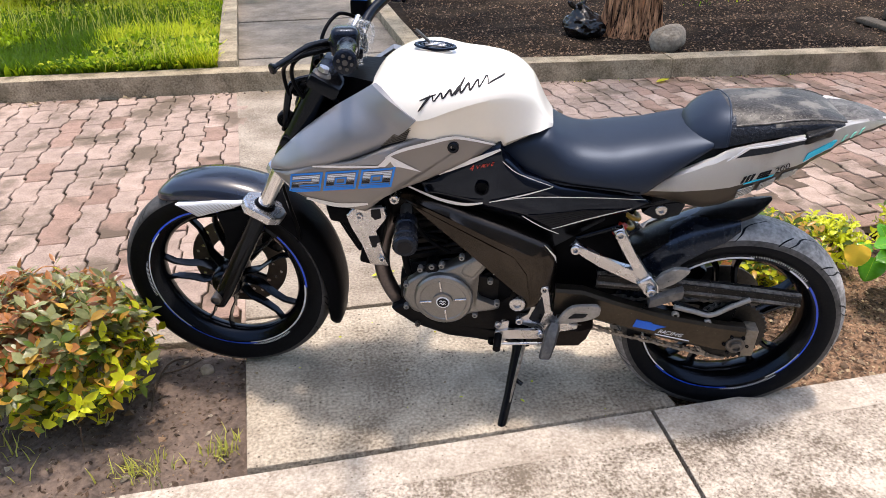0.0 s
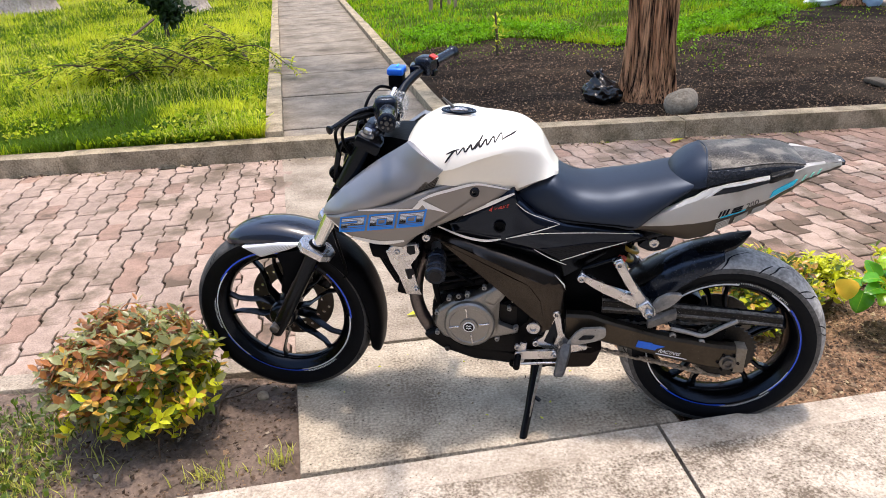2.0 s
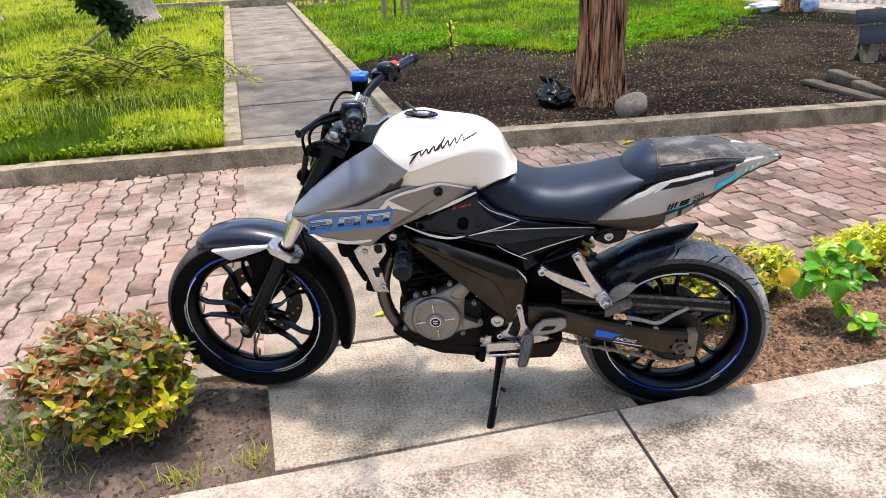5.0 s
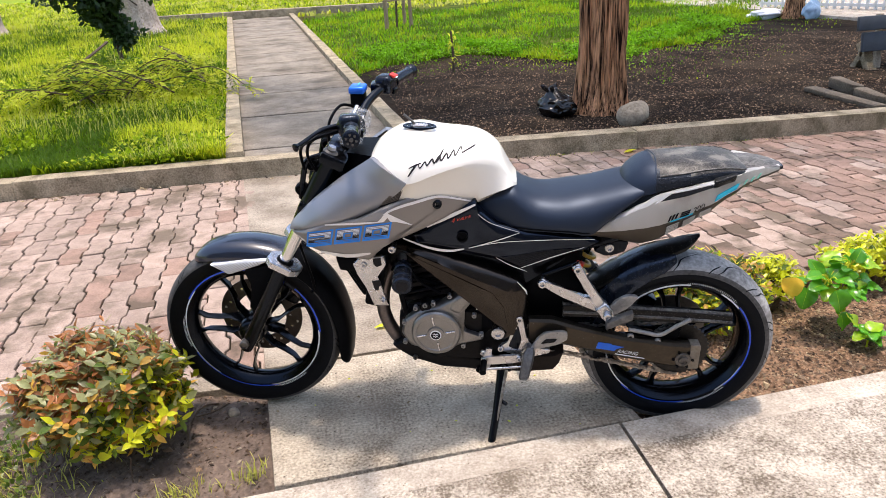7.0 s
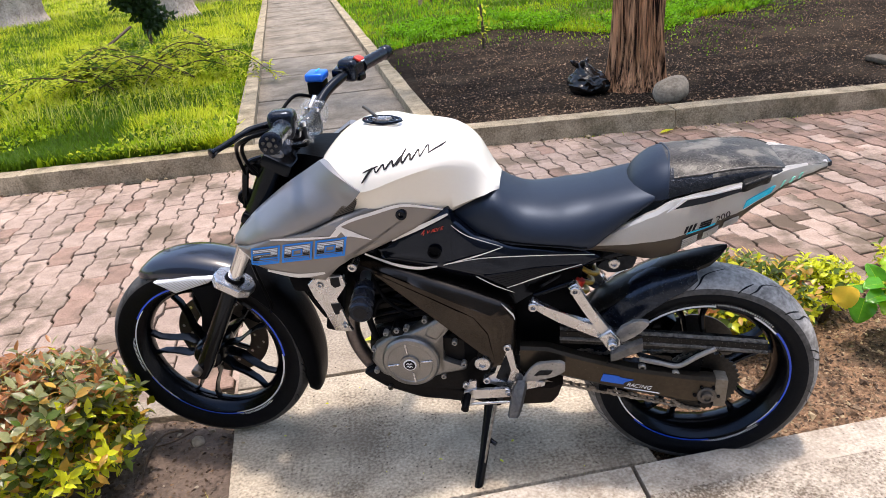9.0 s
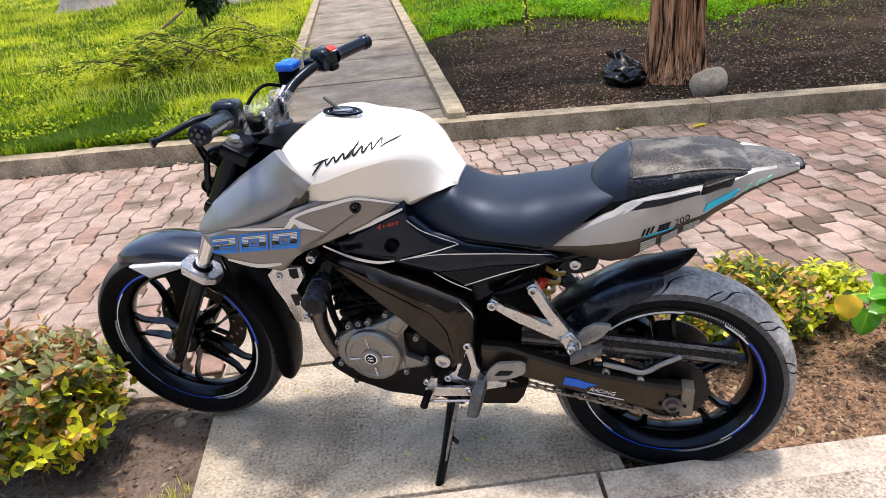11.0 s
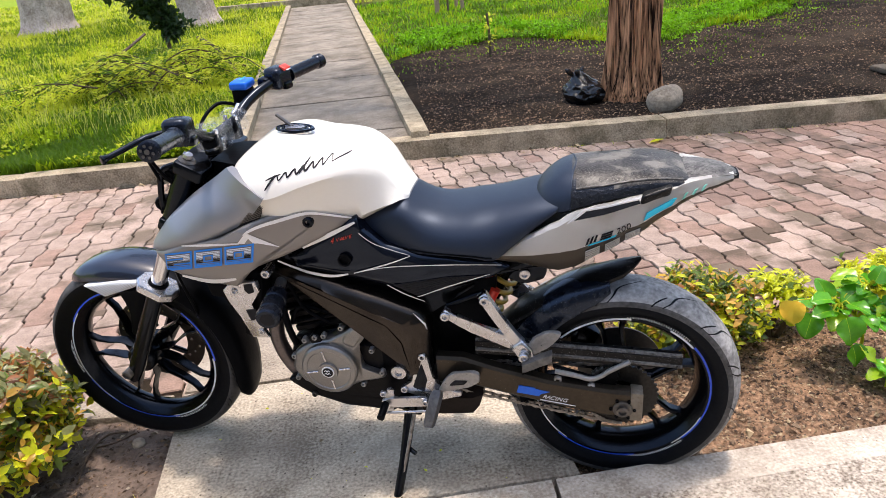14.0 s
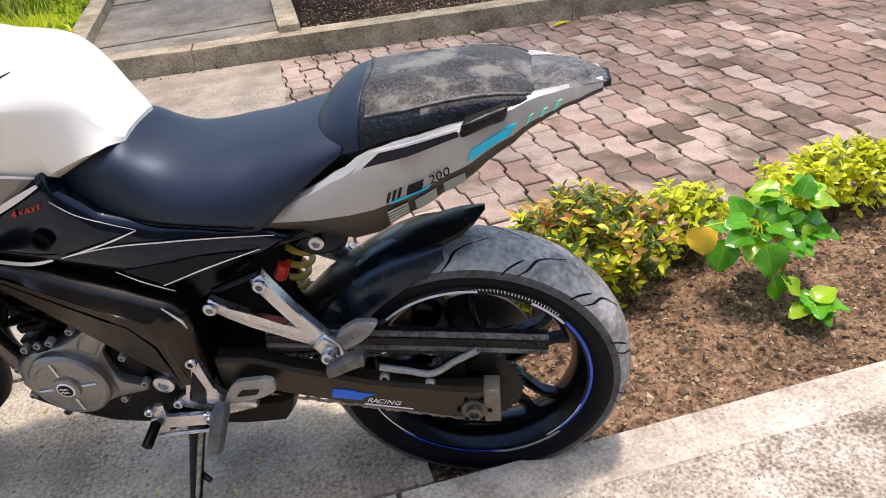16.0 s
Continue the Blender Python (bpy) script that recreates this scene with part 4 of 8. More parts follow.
for pts in ([(0.30, 1.5, 0.42), (0.62, 0.95, 0.34), (0.98, 0.30, 0.10)], [(-0.25, 1.2, 0.55), (-0.5, 0.8, 0.36), (-0.9, 0.4, 0.15)], [(0.2, 0.9, 0.2), (0.6, 0.7, 0.22), (1.0, 0.75, 0.1)]):
    bm = bmesh.new()
    tube(bm, smooth_path(pts, 6), 0.017, 7)
    part("branch", bm, M_TWIG, heap)
lv = new("foliage", leaves_mesh("foliage", vs, fs, ms, [M_LEAF_CUT, M_GRASS_DARK]))
lv.parent = heap

# stone, bag, sapling stakes
bm = bmesh.new()
bmesh.ops.create_icosphere(bm, subdivisions=4, radius=0.122)
for v in bm.verts:
    v.co *= 1 + 0.34 * noise.noise(v.co * 6 + Vector((1.3, 0, 0))) + 0.05 * noise.noise(v.co * 20)
    big = max(abs(v.co.x), abs(v.co.y), abs(v.co.z))
    v.co *= min(1.0, 0.102 / big) * 0.35 + 0.68
    v.co.z *= 0.9
    v.co.x *= 1.02
ob = tagged(new("stone", mesh_of("stone", bm, M_STONE, 60)), "rounded tan stone lying on the soil by the tree", "stone")
ob.location = (2.735, 5.11, LAWN_Z + 0.07)
bm = bmesh.new()
bmesh.ops.create_icosphere(bm, subdivisions=5, radius=0.155)
for v in bm.verts:
    c = v.co.copy()
    v.co *= 1 + 0.25 * noise.noise(c * 5 + Vector((3, 0, 0))) - 0.26 * abs(noise.noise(c * 11)) - 0.12 * abs(noise.noise(c * 24)) + 0.08
    v.co.z *= 0.66
    v.co.x *= 0.98
    if c.z > 0.1:
        v.co.z += (c.z - 0.1) * 1.1
        v.co.x = v.co.x * (1 - (c.z - 0.1) * 6) - (c.z - 0.1) * 0.9
        v.co.y *= 1 - (c.z - 0.1) * 6
for dx, dy in ((-0.05, 0.0), (0.03, 0.02), (-0.01, -0.03)):
    tube(bm, smooth_path([(-0.045, 0.0, 0.08), (-0.045 + dx * 0.7, dy, 0.13), (-0.045 + dx * 1.9, dy * 2, 0.185)], 4), [0.030, 0.026, 0.018, 0.014, 0.014, 0.018, 0.022, 0.016, 0.004], 7)
ob = tagged(new("rubbish_bag", mesh_of("rubbish_bag", bm, M_BAG, 40)), "knotted black plastic rubbish bag beside the tree", "bag")
ob.location = (2.26, 5.60, LAWN_Z + 0.085)
bm = bmesh.new()
tube(bm, [(0, 0, -0.05), (0.005, 0, 0.2), (-0.01, 0, 0.47)], [0.018, 0.016, 0.013], 7)
sap = thing("sapling_stake", "short dark stake with a few leaves in the soil", "stake", Matrix.Translation((1.93, 8.55, LAWN_Z)))
part("stake", bm, M_TWIG, sap)
vs, fs, ms = [], [], []
rng = random.Random(5)
for i in range(40):
    leaf_into(vs, fs, ms, Vector((rng.gauss(0, 0.03), rng.gauss(0, 0.03), rng.uniform(0.05, 0.45))), rand_dir(rng, 0.2), Vector((0, 0, 1)), 0.07, 0.035, 0)
lv = new("leaves", leaves_mesh("leaves", vs, fs, ms, [M_LEAF_CUT]))
lv.parent = sap
guard = thing("sapling_guard", "wooden stakes tied round a young sapling on the lawn", "stakes", Matrix.Translation((1.95, 14.3, LAWN_Z)))
for x, y, t in ((-0.24, 0.0, 0.02), (-0.18, 0.45, 0.0), (0.28, 0.2, -0.01), (0.2, 0.6, 0.0)):
    bm = bmesh.new()
    tube(bm, [(x, y, -0.1), (x + t, y, 1.5)], 0.035, 8)
    part("stake", bm, M_STAKE, guard)
for z in (0.55, 1.1):
    bm = bmesh.new()
    tube(bm, [(-0.28, 0.0, z), (0.3, 0.2, z + 0.02)], 0.02, 6)
    part("rail", bm, M_STAKE, guard)
bm = bmesh.new()
tube(bm, smooth_path([(0, 0.3, 0), (0.02, 0.3, 0.8), (0, 0.3, 2.0)], 4), 0.022, 7)
part("sapling_stem", bm, M_TWIG, guard)

# bench with slatted back, stone blocks beside it
bench = thing("park_bench", "weathered blue grey plank bench on concrete legs", "bench", pose(5.52, 6.2, LAWN_Z))
for x, z, h in ((0.0, 0.565, 0.135), (0.075, 0.385, 0.185)):
    bm = bmesh.new()
    box(bm, (1.7 - x, 0.035, h), pose(0.85 + x / 2, 0.0, z - LAWN_Z, -8), 0.008)
    part("back_plank", bm, M_BENCH, bench)
for y in (0.12, 0.27, 0.42):
    bm = bmesh.new()
    box(bm, (1.25, 0.13, 0.04), pose(1.075, y, 0.36 - LAWN_Z), 0.008)
    part("seat_plank", bm, M_BENCH, bench)
for x in (0.30, 1.45):
    bm = bmesh.new()
    box(bm, (0.055, 0.045, 0.52), pose(x, 0.05, 0.38 - LAWN_Z, -8), 0.006)
    part("back_post", bm, M_STONE, bench)
    for lean in (-1, 1):
        bm = bmesh.new()
        box(bm, (0.10, 0.07, 0.42), pose(x, 0.20 + 0.05 * lean, 0.17 - LAWN_Z, 34 * lean), 0.012)
        part("leg", bm, M_KERB, bench)
for n_, (x, y, a, sx, sy, sz) in enumerate(((4.655, 5.18, -2, 0.13, 0.92, 0.05), (4.925, 5.50, -14, 0.12, 0.46, 0.11), (4.815, 5.06, -13, 0.12, 0.38, 0.09))):
    bm = bmesh.new()
    box(bm, (sx, sy, sz), Matrix.Identity(4), 0.02)
    for v in bm.verts:
        v.co += Vector((1, 1, 1)) * 0.012 * noise.noise(v.co * 9)
    ob = tagged(new("stone_block", mesh_of("stone_block", bm, M_BLOCK, 40)), "rough brown concrete block lying on the soil near the bench", "block")
    ob.matrix_world = pose(x, y, LAWN_Z + sz * 0.35, 0, 0, a)

# white fence and sacks far across
fence = thing("white_fence", "white painted metal fence far across the park", "fence", pose(10.7, 9.25, LAWN_Z, 0, 0, -64.5), kind="structure")
for z in (0.12, 0.95):
    bm = bmesh.new()
    box(bm, (8.4, 0.04, 0.05), pose(0, 0, z))
    part("rail", bm, M_WHITE_PAINT, fence)
bm0 = bmesh.new()
box(bm0, (0.045, 0.03, 1.0), pose(0, 0, 0.52))
bar = mesh_of("bar", bm0, M_WHITE_PAINT)
for i in range(60):
    o = new("bar", bar)
    o.parent = fence
    o.location = (-4.15 + i * 0.14, 0, 0)
bm = bmesh.new()
prism(bm, [(8.2, 15.5), (8.58, 12.6), (8.62, 11.2), (8.75, 10.3), (9.0, 9.75), (11.0, 7.3), (22.0, 6.0), (22.0, 19.5), (9.0, 19.5)], -0.15, LAWN_Z + 0.05, 0.01)
structure("far_paving", bm, M_BORDER, "pale concrete paving in front of the white fence", "pavement")
for x, y, m, lb, s, tall in ((7.98, 11.45, M_CLOTH, "white plastic sack lying by the tree", 0.27, 0.65), (8.50, 10.95, M_BLUE_SACK, "pale blue plastic sack standing by the tree", 0.15, 2.3)):
    bm = bmesh.new()
    bmesh.ops.create_icosphere(bm, subdivisions=4, radius=0.5)
    for v in bm.verts:
        v.co *= 1 + 0.3 * noise.noise(v.co * 4 + Vector((x, y, 0)))
        if tall > 1 and v.co.z > 0:
            v.co.x *= 1 - 0.9 * v.co.z
            v.co.y *= 1 - 0.9 * v.co.z
        v.co.x *= s * 2.2
        v.co.y *= s * 1.3
        v.co.z *= s * tall
    tagged(new("sack", mesh_of("sack", bm, m, 60)), lb, "sack").location = (x, y, LAWN_Z + 0.42 * s * tall)

# ---- motorcycle ----
M_WHITE = material("pearl white paint", (0.845, 0.812, 0.735), (0.90, 0.868, 0.795), 3, 0.25, coat=0.5, contrast=0.9, rough_var=0.03)
M_SILVER = material("silver grey paint", (0.235, 0.24, 0.262), (0.30, 0.305, 0.328), 3, 0.42, metal=0.6, coat=0.3, contrast=0.9, fine=500, rough_var=0.04)
M_TAUPE = material("satin taupe grey paint", (0.20, 0.18, 0.165), (0.27, 0.25, 0.23), 3, 0.38, metal=0.4, coat=0.2, contrast=0.9, fine=500)
M_TAIL = material("light silver paint with dust", (0.66, 0.645, 0.62), (0.80, 0.785, 0.76), 5, 0.36, metal=0.25, coat=0.3, contrast=0.8, fine=400, stain=(0.46, 0.42, 0.37), stain_scale=9, stain_amount=0.3)
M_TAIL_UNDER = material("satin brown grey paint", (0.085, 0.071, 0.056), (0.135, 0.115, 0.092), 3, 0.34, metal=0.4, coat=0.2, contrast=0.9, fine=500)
M_TRIM_HIGHLIGHT = material("bright silver trim and highlights", (0.66, 0.67, 0.7), (0.78, 0.79, 0.82), 9, 0.3, metal=0.5)
M_GLOSS = material("gloss black plastic", (0.0018, 0.0024, 0.005), (0.0035, 0.0045, 0.009), 5, 0.12, spec=0.42, contrast=0.9, rough_var=0.03, sky_tint=(0.62, 0.76, 1.0))
M_HUGGER = material("gloss black plastic with dust specks", (0.003, 0.0045, 0.0095), (0.006, 0.0085, 0.016), 5, 0.2, spec=0.5, contrast=0.9, specks=((0.30, 0.30, 0.30), 260, 0.12), stain=(0.03, 0.034, 0.042), stain_scale=30, stain_amount=0.35, sky_tint=(0.62, 0.76, 1.0))
M_BLUEBLACK = material("dark blue grey gloss plastic", (0.007, 0.011, 0.024), (0.013, 0.018, 0.035), 4, 0.2, coat=0.3, contrast=0.9)
M_BLACK = material("satin black metal", (0.0012, 0.0012, 0.0015), (0.003, 0.003, 0.0034), 12, 0.19, spec=0.26, bump=0.0003, sky_tint=(0.62, 0.76, 1.0))
M_PLASTIC = material("matt black plastic", (0.0015, 0.0015, 0.0018), (0.004, 0.004, 0.0045), 20, 0.4, spec=0.05, bump=0.0008, sky_tint=(0.62, 0.76, 1.0))
M_DUSTY = material("dusty black plastic", (0.008, 0.0075, 0.007), (0.16, 0.153, 0.142), 22, 0.45, spec=0.2, bump=0.001, fine=160, contrast=0.26, specks=((0.42, 0.40, 0.37), 240, 0.13), stain=(0.20, 0.19, 0.175), stain_scale=30, stain_amount=0.6)
M_FRAME = material("bronze black frame paint", (0.028, 0.024, 0.021), (0.054, 0.047, 0.041), 6, 0.22, metal=0.9, spec=0.3, stain=(0.07, 0.062, 0.053), stain_scale=9, stain_amount=0.25)
M_SPROCKET = material("oily dark sprocket steel", (0.008, 0.0075, 0.007), (0.04, 0.037, 0.034), 30, 0.45, metal=0.6)
M_PEG = material("dark worn footrest alloy", (0.05, 0.051, 0.054), (0.15, 0.152, 0.157), 26, 0.42, metal=0.6, bump=0.001, stain=(0.2, 0.195, 0.185), stain_scale=40, stain_amount=0.4)
M_GRIP = material("black grip rubber", (0.0025, 0.003, 0.005), (0.008, 0.0095, 0.0145), 30, 0.26, spec=0.34, bump=0.001, sky_tint=(0.62, 0.76, 1.0))
M_SWING = material("dark bronze swingarm with dust", (0.036, 0.030, 0.022), (0.070, 0.057, 0.043), 9, 0.30, metal=0.7, spec=0.25, specks=((0.26, 0.24, 0.21), 90, 0.06), stain=(0.05, 0.043, 0.034), stain_scale=16, stain_amount=0.3)
M_SWING_END = material("dusty bronze end plate", (0.09, 0.077, 0.060), (0.26, 0.23, 0.185), 20, 0.45, metal=0.4, stain=(0.2, 0.185, 0.16), stain_scale=30, stain_amount=0.5)
M_SPECKLED = material("black plastic with pale dust specks", (0.0025, 0.0025, 0.003), (0.008, 0.008, 0.0085), 20, 0.3, spec=0.16, specks=((0.42, 0.41, 0.39), 300, 0.15), stain=(0.04, 0.039, 0.036), stain_scale=55, stain_amount=0.25)
M_RUBBER = material("black tyre rubber", (0.0022, 0.0023, 0.003), (0.006, 0.0062, 0.0072), 30, 0.42, spec=0.12, bump=0.0008, sky_tint=(0.62, 0.76, 1.0))
# dust, with the tread's sky reflection also put into the light grey
M_TREAD = material("dusty grey tyre tread with sky sheen", (0.11, 0.109, 0.106), (0.46, 0.45, 0.437), 10, 0.7, bump=0.001, fine=90, contrast=0.30, stain=(0.08, 0.078, 0.075), stain_scale=11, stain_amount=0.55)
M_SHOULDER = material("scuffed tyre shoulder", (0.022, 0.022, 0.022), (0.13, 0.128, 0.125), 14, 0.6, spec=0.2, bump=0.001, fine=90, contrast=0.4)
M_TREAD_DARK = material("dark tyre tread", (0.018, 0.018, 0.019), (0.11, 0.108, 0.105), 14, 0.66, spec=0.2, bump=0.001)
M_SEAT = material("black vinyl seat", (0.0075, 0.0115, 0.021), (0.0135, 0.019, 0.033), 5, 0.44, spec=0.42, bump=0.0006, fine=420, contrast=0.9, sky_tint=(0.62, 0.76, 1.0))
M_SEAT_DUST = material("black vinyl with grey dust", (0.003, 0.003, 0.0032), (0.075, 0.07, 0.064), 9, 0.45, spec=0.25, bump=0.0008, fine=210, contrast=0.2, stain=(0.27, 0.25, 0.21), stain_scale=13, stain_amount=0.5, specks=((0.42, 0.4, 0.36), 260, 0.13))
M_SEAT_WORN = material("worn black vinyl", (0.003, 0.0035, 0.0045), (0.022, 0.022, 0.023), 9, 0.3, spec=0.3, bump=0.006, fine=170, contrast=0.3, specks=((0.26, 0.25, 0.235), 230, 0.13), sky_tint=(0.62, 0.76, 1.0))
M_ENGINE = material("grey engine casting", (0.17, 0.165, 0.16), (0.30, 0.295, 0.285), 10, 0.36, metal=0.8, bump=0.0008, fine=260)
M_ENGINE_DARK = material("dark engine casting", (0.0025, 0.0025, 0.003), (0.008, 0.008, 0.0095), 18, 0.35, metal=0.1, spec=0.12, bump=0.002)
M_ALU = material("brushed aluminium", (0.46, 0.46, 0.475), (0.62, 0.62, 0.635), 14, 0.27, metal=0.95, bump=0.0004, fine=300)
M_ALU_DUST = material("dusty aluminium", (0.22, 0.215, 0.21), (0.40, 0.395, 0.385), 30, 0.5, metal=0.6, bump=0.001, specks=((0.06, 0.06, 0.06), 70, 0.12))
M_CHROME = material("fork chrome", (0.62, 0.62, 0.63), (0.74, 0.74, 0.75), 10, 0.14, metal=1.0)
M_STEEL = material("worn disc steel", (0.07, 0.065, 0.06), (0.17, 0.16, 0.15), 16, 0.42, metal=0.8)
M_DISC = material("brown dusty disc steel", (0.03, 0.026, 0.023), (0.085, 0.075, 0.066), 16, 0.4, metal=0.7)
M_CHAIN = material("dirty chain steel", (0.09, 0.083, 0.075), (0.42, 0.395, 0.365), 60, 0.4, metal=0.7)
M_BLUE = material("bright blue anodised", (0.004, 0.10, 0.62), (0.01, 0.16, 0.78), 10, 0.3, metal=0.2)
M_BLUE_DECAL = material("blue decal", (0.006, 0.19, 0.66), (0.012, 0.25, 0.78), 10, 0.4)
M_BLUE_LINE = material("deep blue rim tape", (0.008, 0.06, 0.60), (0.016, 0.10, 0.80), 10, 0.35)
M_CYAN = material("cyan decal", (0.0, 0.45, 0.66), (0.01, 0.55, 0.74), 10, 0.4)
M_MINT = material("mint decal", (0.2, 0.58, 0.48), (0.26, 0.66, 0.56), 10, 0.4)
M_WHITE_DECAL = material("white decal", (0.68, 0.7, 0.72), (0.8, 0.82, 0.84), 10, 0.4)
M_BLACK_DECAL = material("black decal", (0.012, 0.012, 0.014), (0.02, 0.02, 0.022), 10, 0.55, spec=0.12)
M_RED = material("red plastic", (0.5, 0.02, 0.012), (0.66, 0.04, 0.02), 10, 0.35)
M_YELLOW = material("yellow spring paint", (0.34, 0.22, 0.02), (0.42, 0.29, 0.04), 10, 0.4)
M_GREY_DECAL = material("pale grey decal", (0.46, 0.45, 0.43), (0.56, 0.55, 0.53), 10, 0.45)


def clear_material():
    m = bpy.data.materials.new("clear plastic film")
    m.use_nodes = True
    b = m.node_tree.nodes["Principled BSDF"]
    b.inputs["Base Color"].default_value = (0.75, 0.78, 0.8, 1)
    b.inputs["Roughness"].default_value = 0.05
    b.inputs["Alpha"].default_value = 0.11
    return m


M_CLEAR = clear_material()

# axes of the standing machine: rearward, right, up; the front axle's middle is its origin
bike = thing("motorcycle", "white, silver and black naked motorcycle leaning on its side stand", "motorcycle", Matrix((
    (0.9663, 0.2566, 0.0213, -0.0044),
    (-0.2544, 0.9643, -0.0742, 2.0003),
    (-0.0396, 0.0663, 0.9970, 0.3052),
    (0, 0, 0, 1))))
BASE = 1.362


def q(u, w, v):
    """u: behind the front axle, w: out to the left side, v: above the axles."""
    return Vector((u, -w, v))


def bp(name, bm, mats, parent=None, label="", smooth=35):
    return part(name, bm, mats, parent or bike, label, smooth)


def rod(name, a, b, r, mat, parent=None, label="", n=14, r2=None):
    bm = bmesh.new()
    tube(bm, [q(*a), q(*b)], [r, r if r2 is None else r2], n)
    return bp(name, bm, mat, parent, label, 50)


def bolt(u, w, v, r, mat=None, parent=None, depth=0.008):
    """A socket bolt head, seen end on from the side."""
    bm = bmesh.new()
    s = 1 if w > 0 else -1
    lathe_at(bm, u, v, [(r, w - s * depth), (r, w), (r * 0.85, w + s * 0.002), (r * 0.5, w + s * 0.002), (r * 0.45, w - s * 0.004), (0.0004, w - s * 0.004)], 12)
    return bp("bolt", bm, mat or M_ALU, parent, smooth=40)


def lathe_at(bm, u, v, profile, n=48, mat=0, a0=0.0, a1=2 * math.pi, mats=None):
    """Turn (radius, w) pairs about an axis that runs across the machine."""
    full = abs(a1 - a0 - 2 * math.pi) < 1e-6
    k = n if full else n + 1
    rings = []
    for r, w in profile:
        rings.append([bm.verts.new(q(u + r * math.cos(a0 + (a1 - a0) * i / n), w, v + r * math.sin(a0 + (a1 - a0) * i / n))) for i in range(k)])
    for j, (a, b) in enumerate(zip(rings, rings[1:])):
        for i in range(n):
            f = bm.faces.new((a[i], a[(i + 1) % k], b[(i + 1) % k], b[i]))
            f.material_index = mats[j] if mats else mat
    return rings


def resample(pts, step, closed=True):
    out = []
    n = len(pts)
    for i in range(n if closed else n - 1):
        a, b = Vector(pts[i]), Vector(pts[(i + 1) % n])
        k = max(1, int((b - a).length / step + 0.5))
        out.extend(a.lerp(b, j / k) for j in range(k))
    if not closed:
        out.append(Vector(pts[-1]))
    return out


def round_corners(pts, r):
    out = []
    n = len(pts)
    for i in range(n):
        p, a, b = Vector(pts[i]), Vector(pts[i - 1]), Vector(pts[(i + 1) % n])
        da, db = (a - p), (b - p)
        ra, rb = min(r, da.length * 0.4), min(r, db.length * 0.4)
        s, e = p + da.normalized() * ra, p + db.normalized() * rb
        out.extend((s, s.lerp(p, 0.6).lerp(p.lerp(e, 0.4), 0.5), e))
    return out


def on_line(p, line):
    """The nearest point to p on a polyline."""
    best = None
    if len(line) == 1:
        return Vector(line[0])
    for a, b in zip(line, line[1:]):
        a, b = Vector(a), Vector(b)
        t = max(0, min(1, (p - a).dot(b - a) / max(1e-9, (b - a).length_squared)))
        c = a + (b - a) * t
        if best is None or (c - p).length < (best - p).length:
            best = c
    return best


def shell(bm, outline, spine, w_of, bulge, thick=0.012, side=1, step=0.012, reach=0.014, corner=0.006, mat=0, cuts=()):
    """A moulded panel: a side outline in (u, v) whose rim rolls over within reach of the edge; side -1 is its mirror."""
    pts = resample(round_corners(outline, corner), step)
    rings = []
    for s in (0.0, 0.1, 0.25, 0.45, 0.7, 1.0):
        h = math.sqrt(max(0.0, 1 - (1 - s) ** 2))
        ring = []
        for p in pts:
            t = on_line(p, spine) - p
            c = p + t * min(0.8, s * reach / max(1e-5, t.length))
            ring.append(bm.verts.new(q(c.x, side * (w_of(c.x, c.y) + bulge * h), c.y)))
        rings.append(ring)
    back = []
    for p in pts:
        t = on_line(p, spine) - p
        c = p + t * min(0.3, 0.004 / max(1e-5, t.length))
        back.append(bm.verts.new(q(c.x, side * (w_of(c.x, c.y) - thick), c.y)))
    n = len(pts)
    fs = []
    for a, b in [(back, rings[0])] + list(zip(rings, rings[1:])):
        for i in range(n):
            fs.append(bm.faces.new((a[i], a[(i + 1) % n], b[(i + 1) % n], b[i])))
    cap = bm.faces.new(rings[-1])
    fs.append(cap)
    for f in fs:
        f.material_index = mat
    inner = bmesh.ops.triangulate(bm, faces=[cap], ngon_method="BEAUTY")["faces"]
    for u in cuts:
        geom = inner + list({e for f in inner for e in f.edges}) + list({v for f in inner for v in f.verts})
        res = bmesh.ops.bisect_plane(bm, geom=geom, dist=1e-5, plane_co=(u, 0, 0), plane_no=(1, 0, 0))
        inner = [g for g in res["geom"] if isinstance(g, bmesh.types.BMFace)]
        for g in res["geom_cut"]:
            if isinstance(g, bmesh.types.BMVert):
                g.co.y = -side * (w_of(g.co.x, g.co.z) + bulge)
    return bm


def slabbed(bm, outline, w0, w1, bevel=0.003, side=1, corner=0.0, w_of=None):
    """A flat plate across the machine, from w0 out to w1, with bevelled outer rim; w_of may bend it."""
    pts = [Vector(p) for p in outline]
    if corner:
        pts = round_corners(pts, corner)
    lo = [bm.verts.new(q(p.x, side * (w0 + (w_of(p.x, p.y) if w_of else 0)), p.y)) for p in pts]
    hi = [bm.verts.new(q(p.x, side * (w1 + (w_of(p.x, p.y) if w_of else 0)), p.y)) for p in pts]
    n = len(pts)
    bm.faces.new(hi)
    bm.faces.new(lo[::-1])
    for i in range(n):
        bm.faces.new((lo[i], lo[(i + 1) % n], hi[(i + 1) % n], hi[i]))
    if bevel:
        es = [bm.edges.get((hi[i], hi[(i + 1) % n])) for i in range(n)]
        bmesh.ops.bevel(bm, geom=es, offset=bevel, segments=2, affect="EDGES", profile=0.5)
    return bm


def loft(bm, sections, close_ends=True, mat=0):
    """Skin rings of points, all with the same count; each ring is closed."""
    rings = [[bm.verts.new(p) for p in s] for s in sections]
    n = len(rings[0])
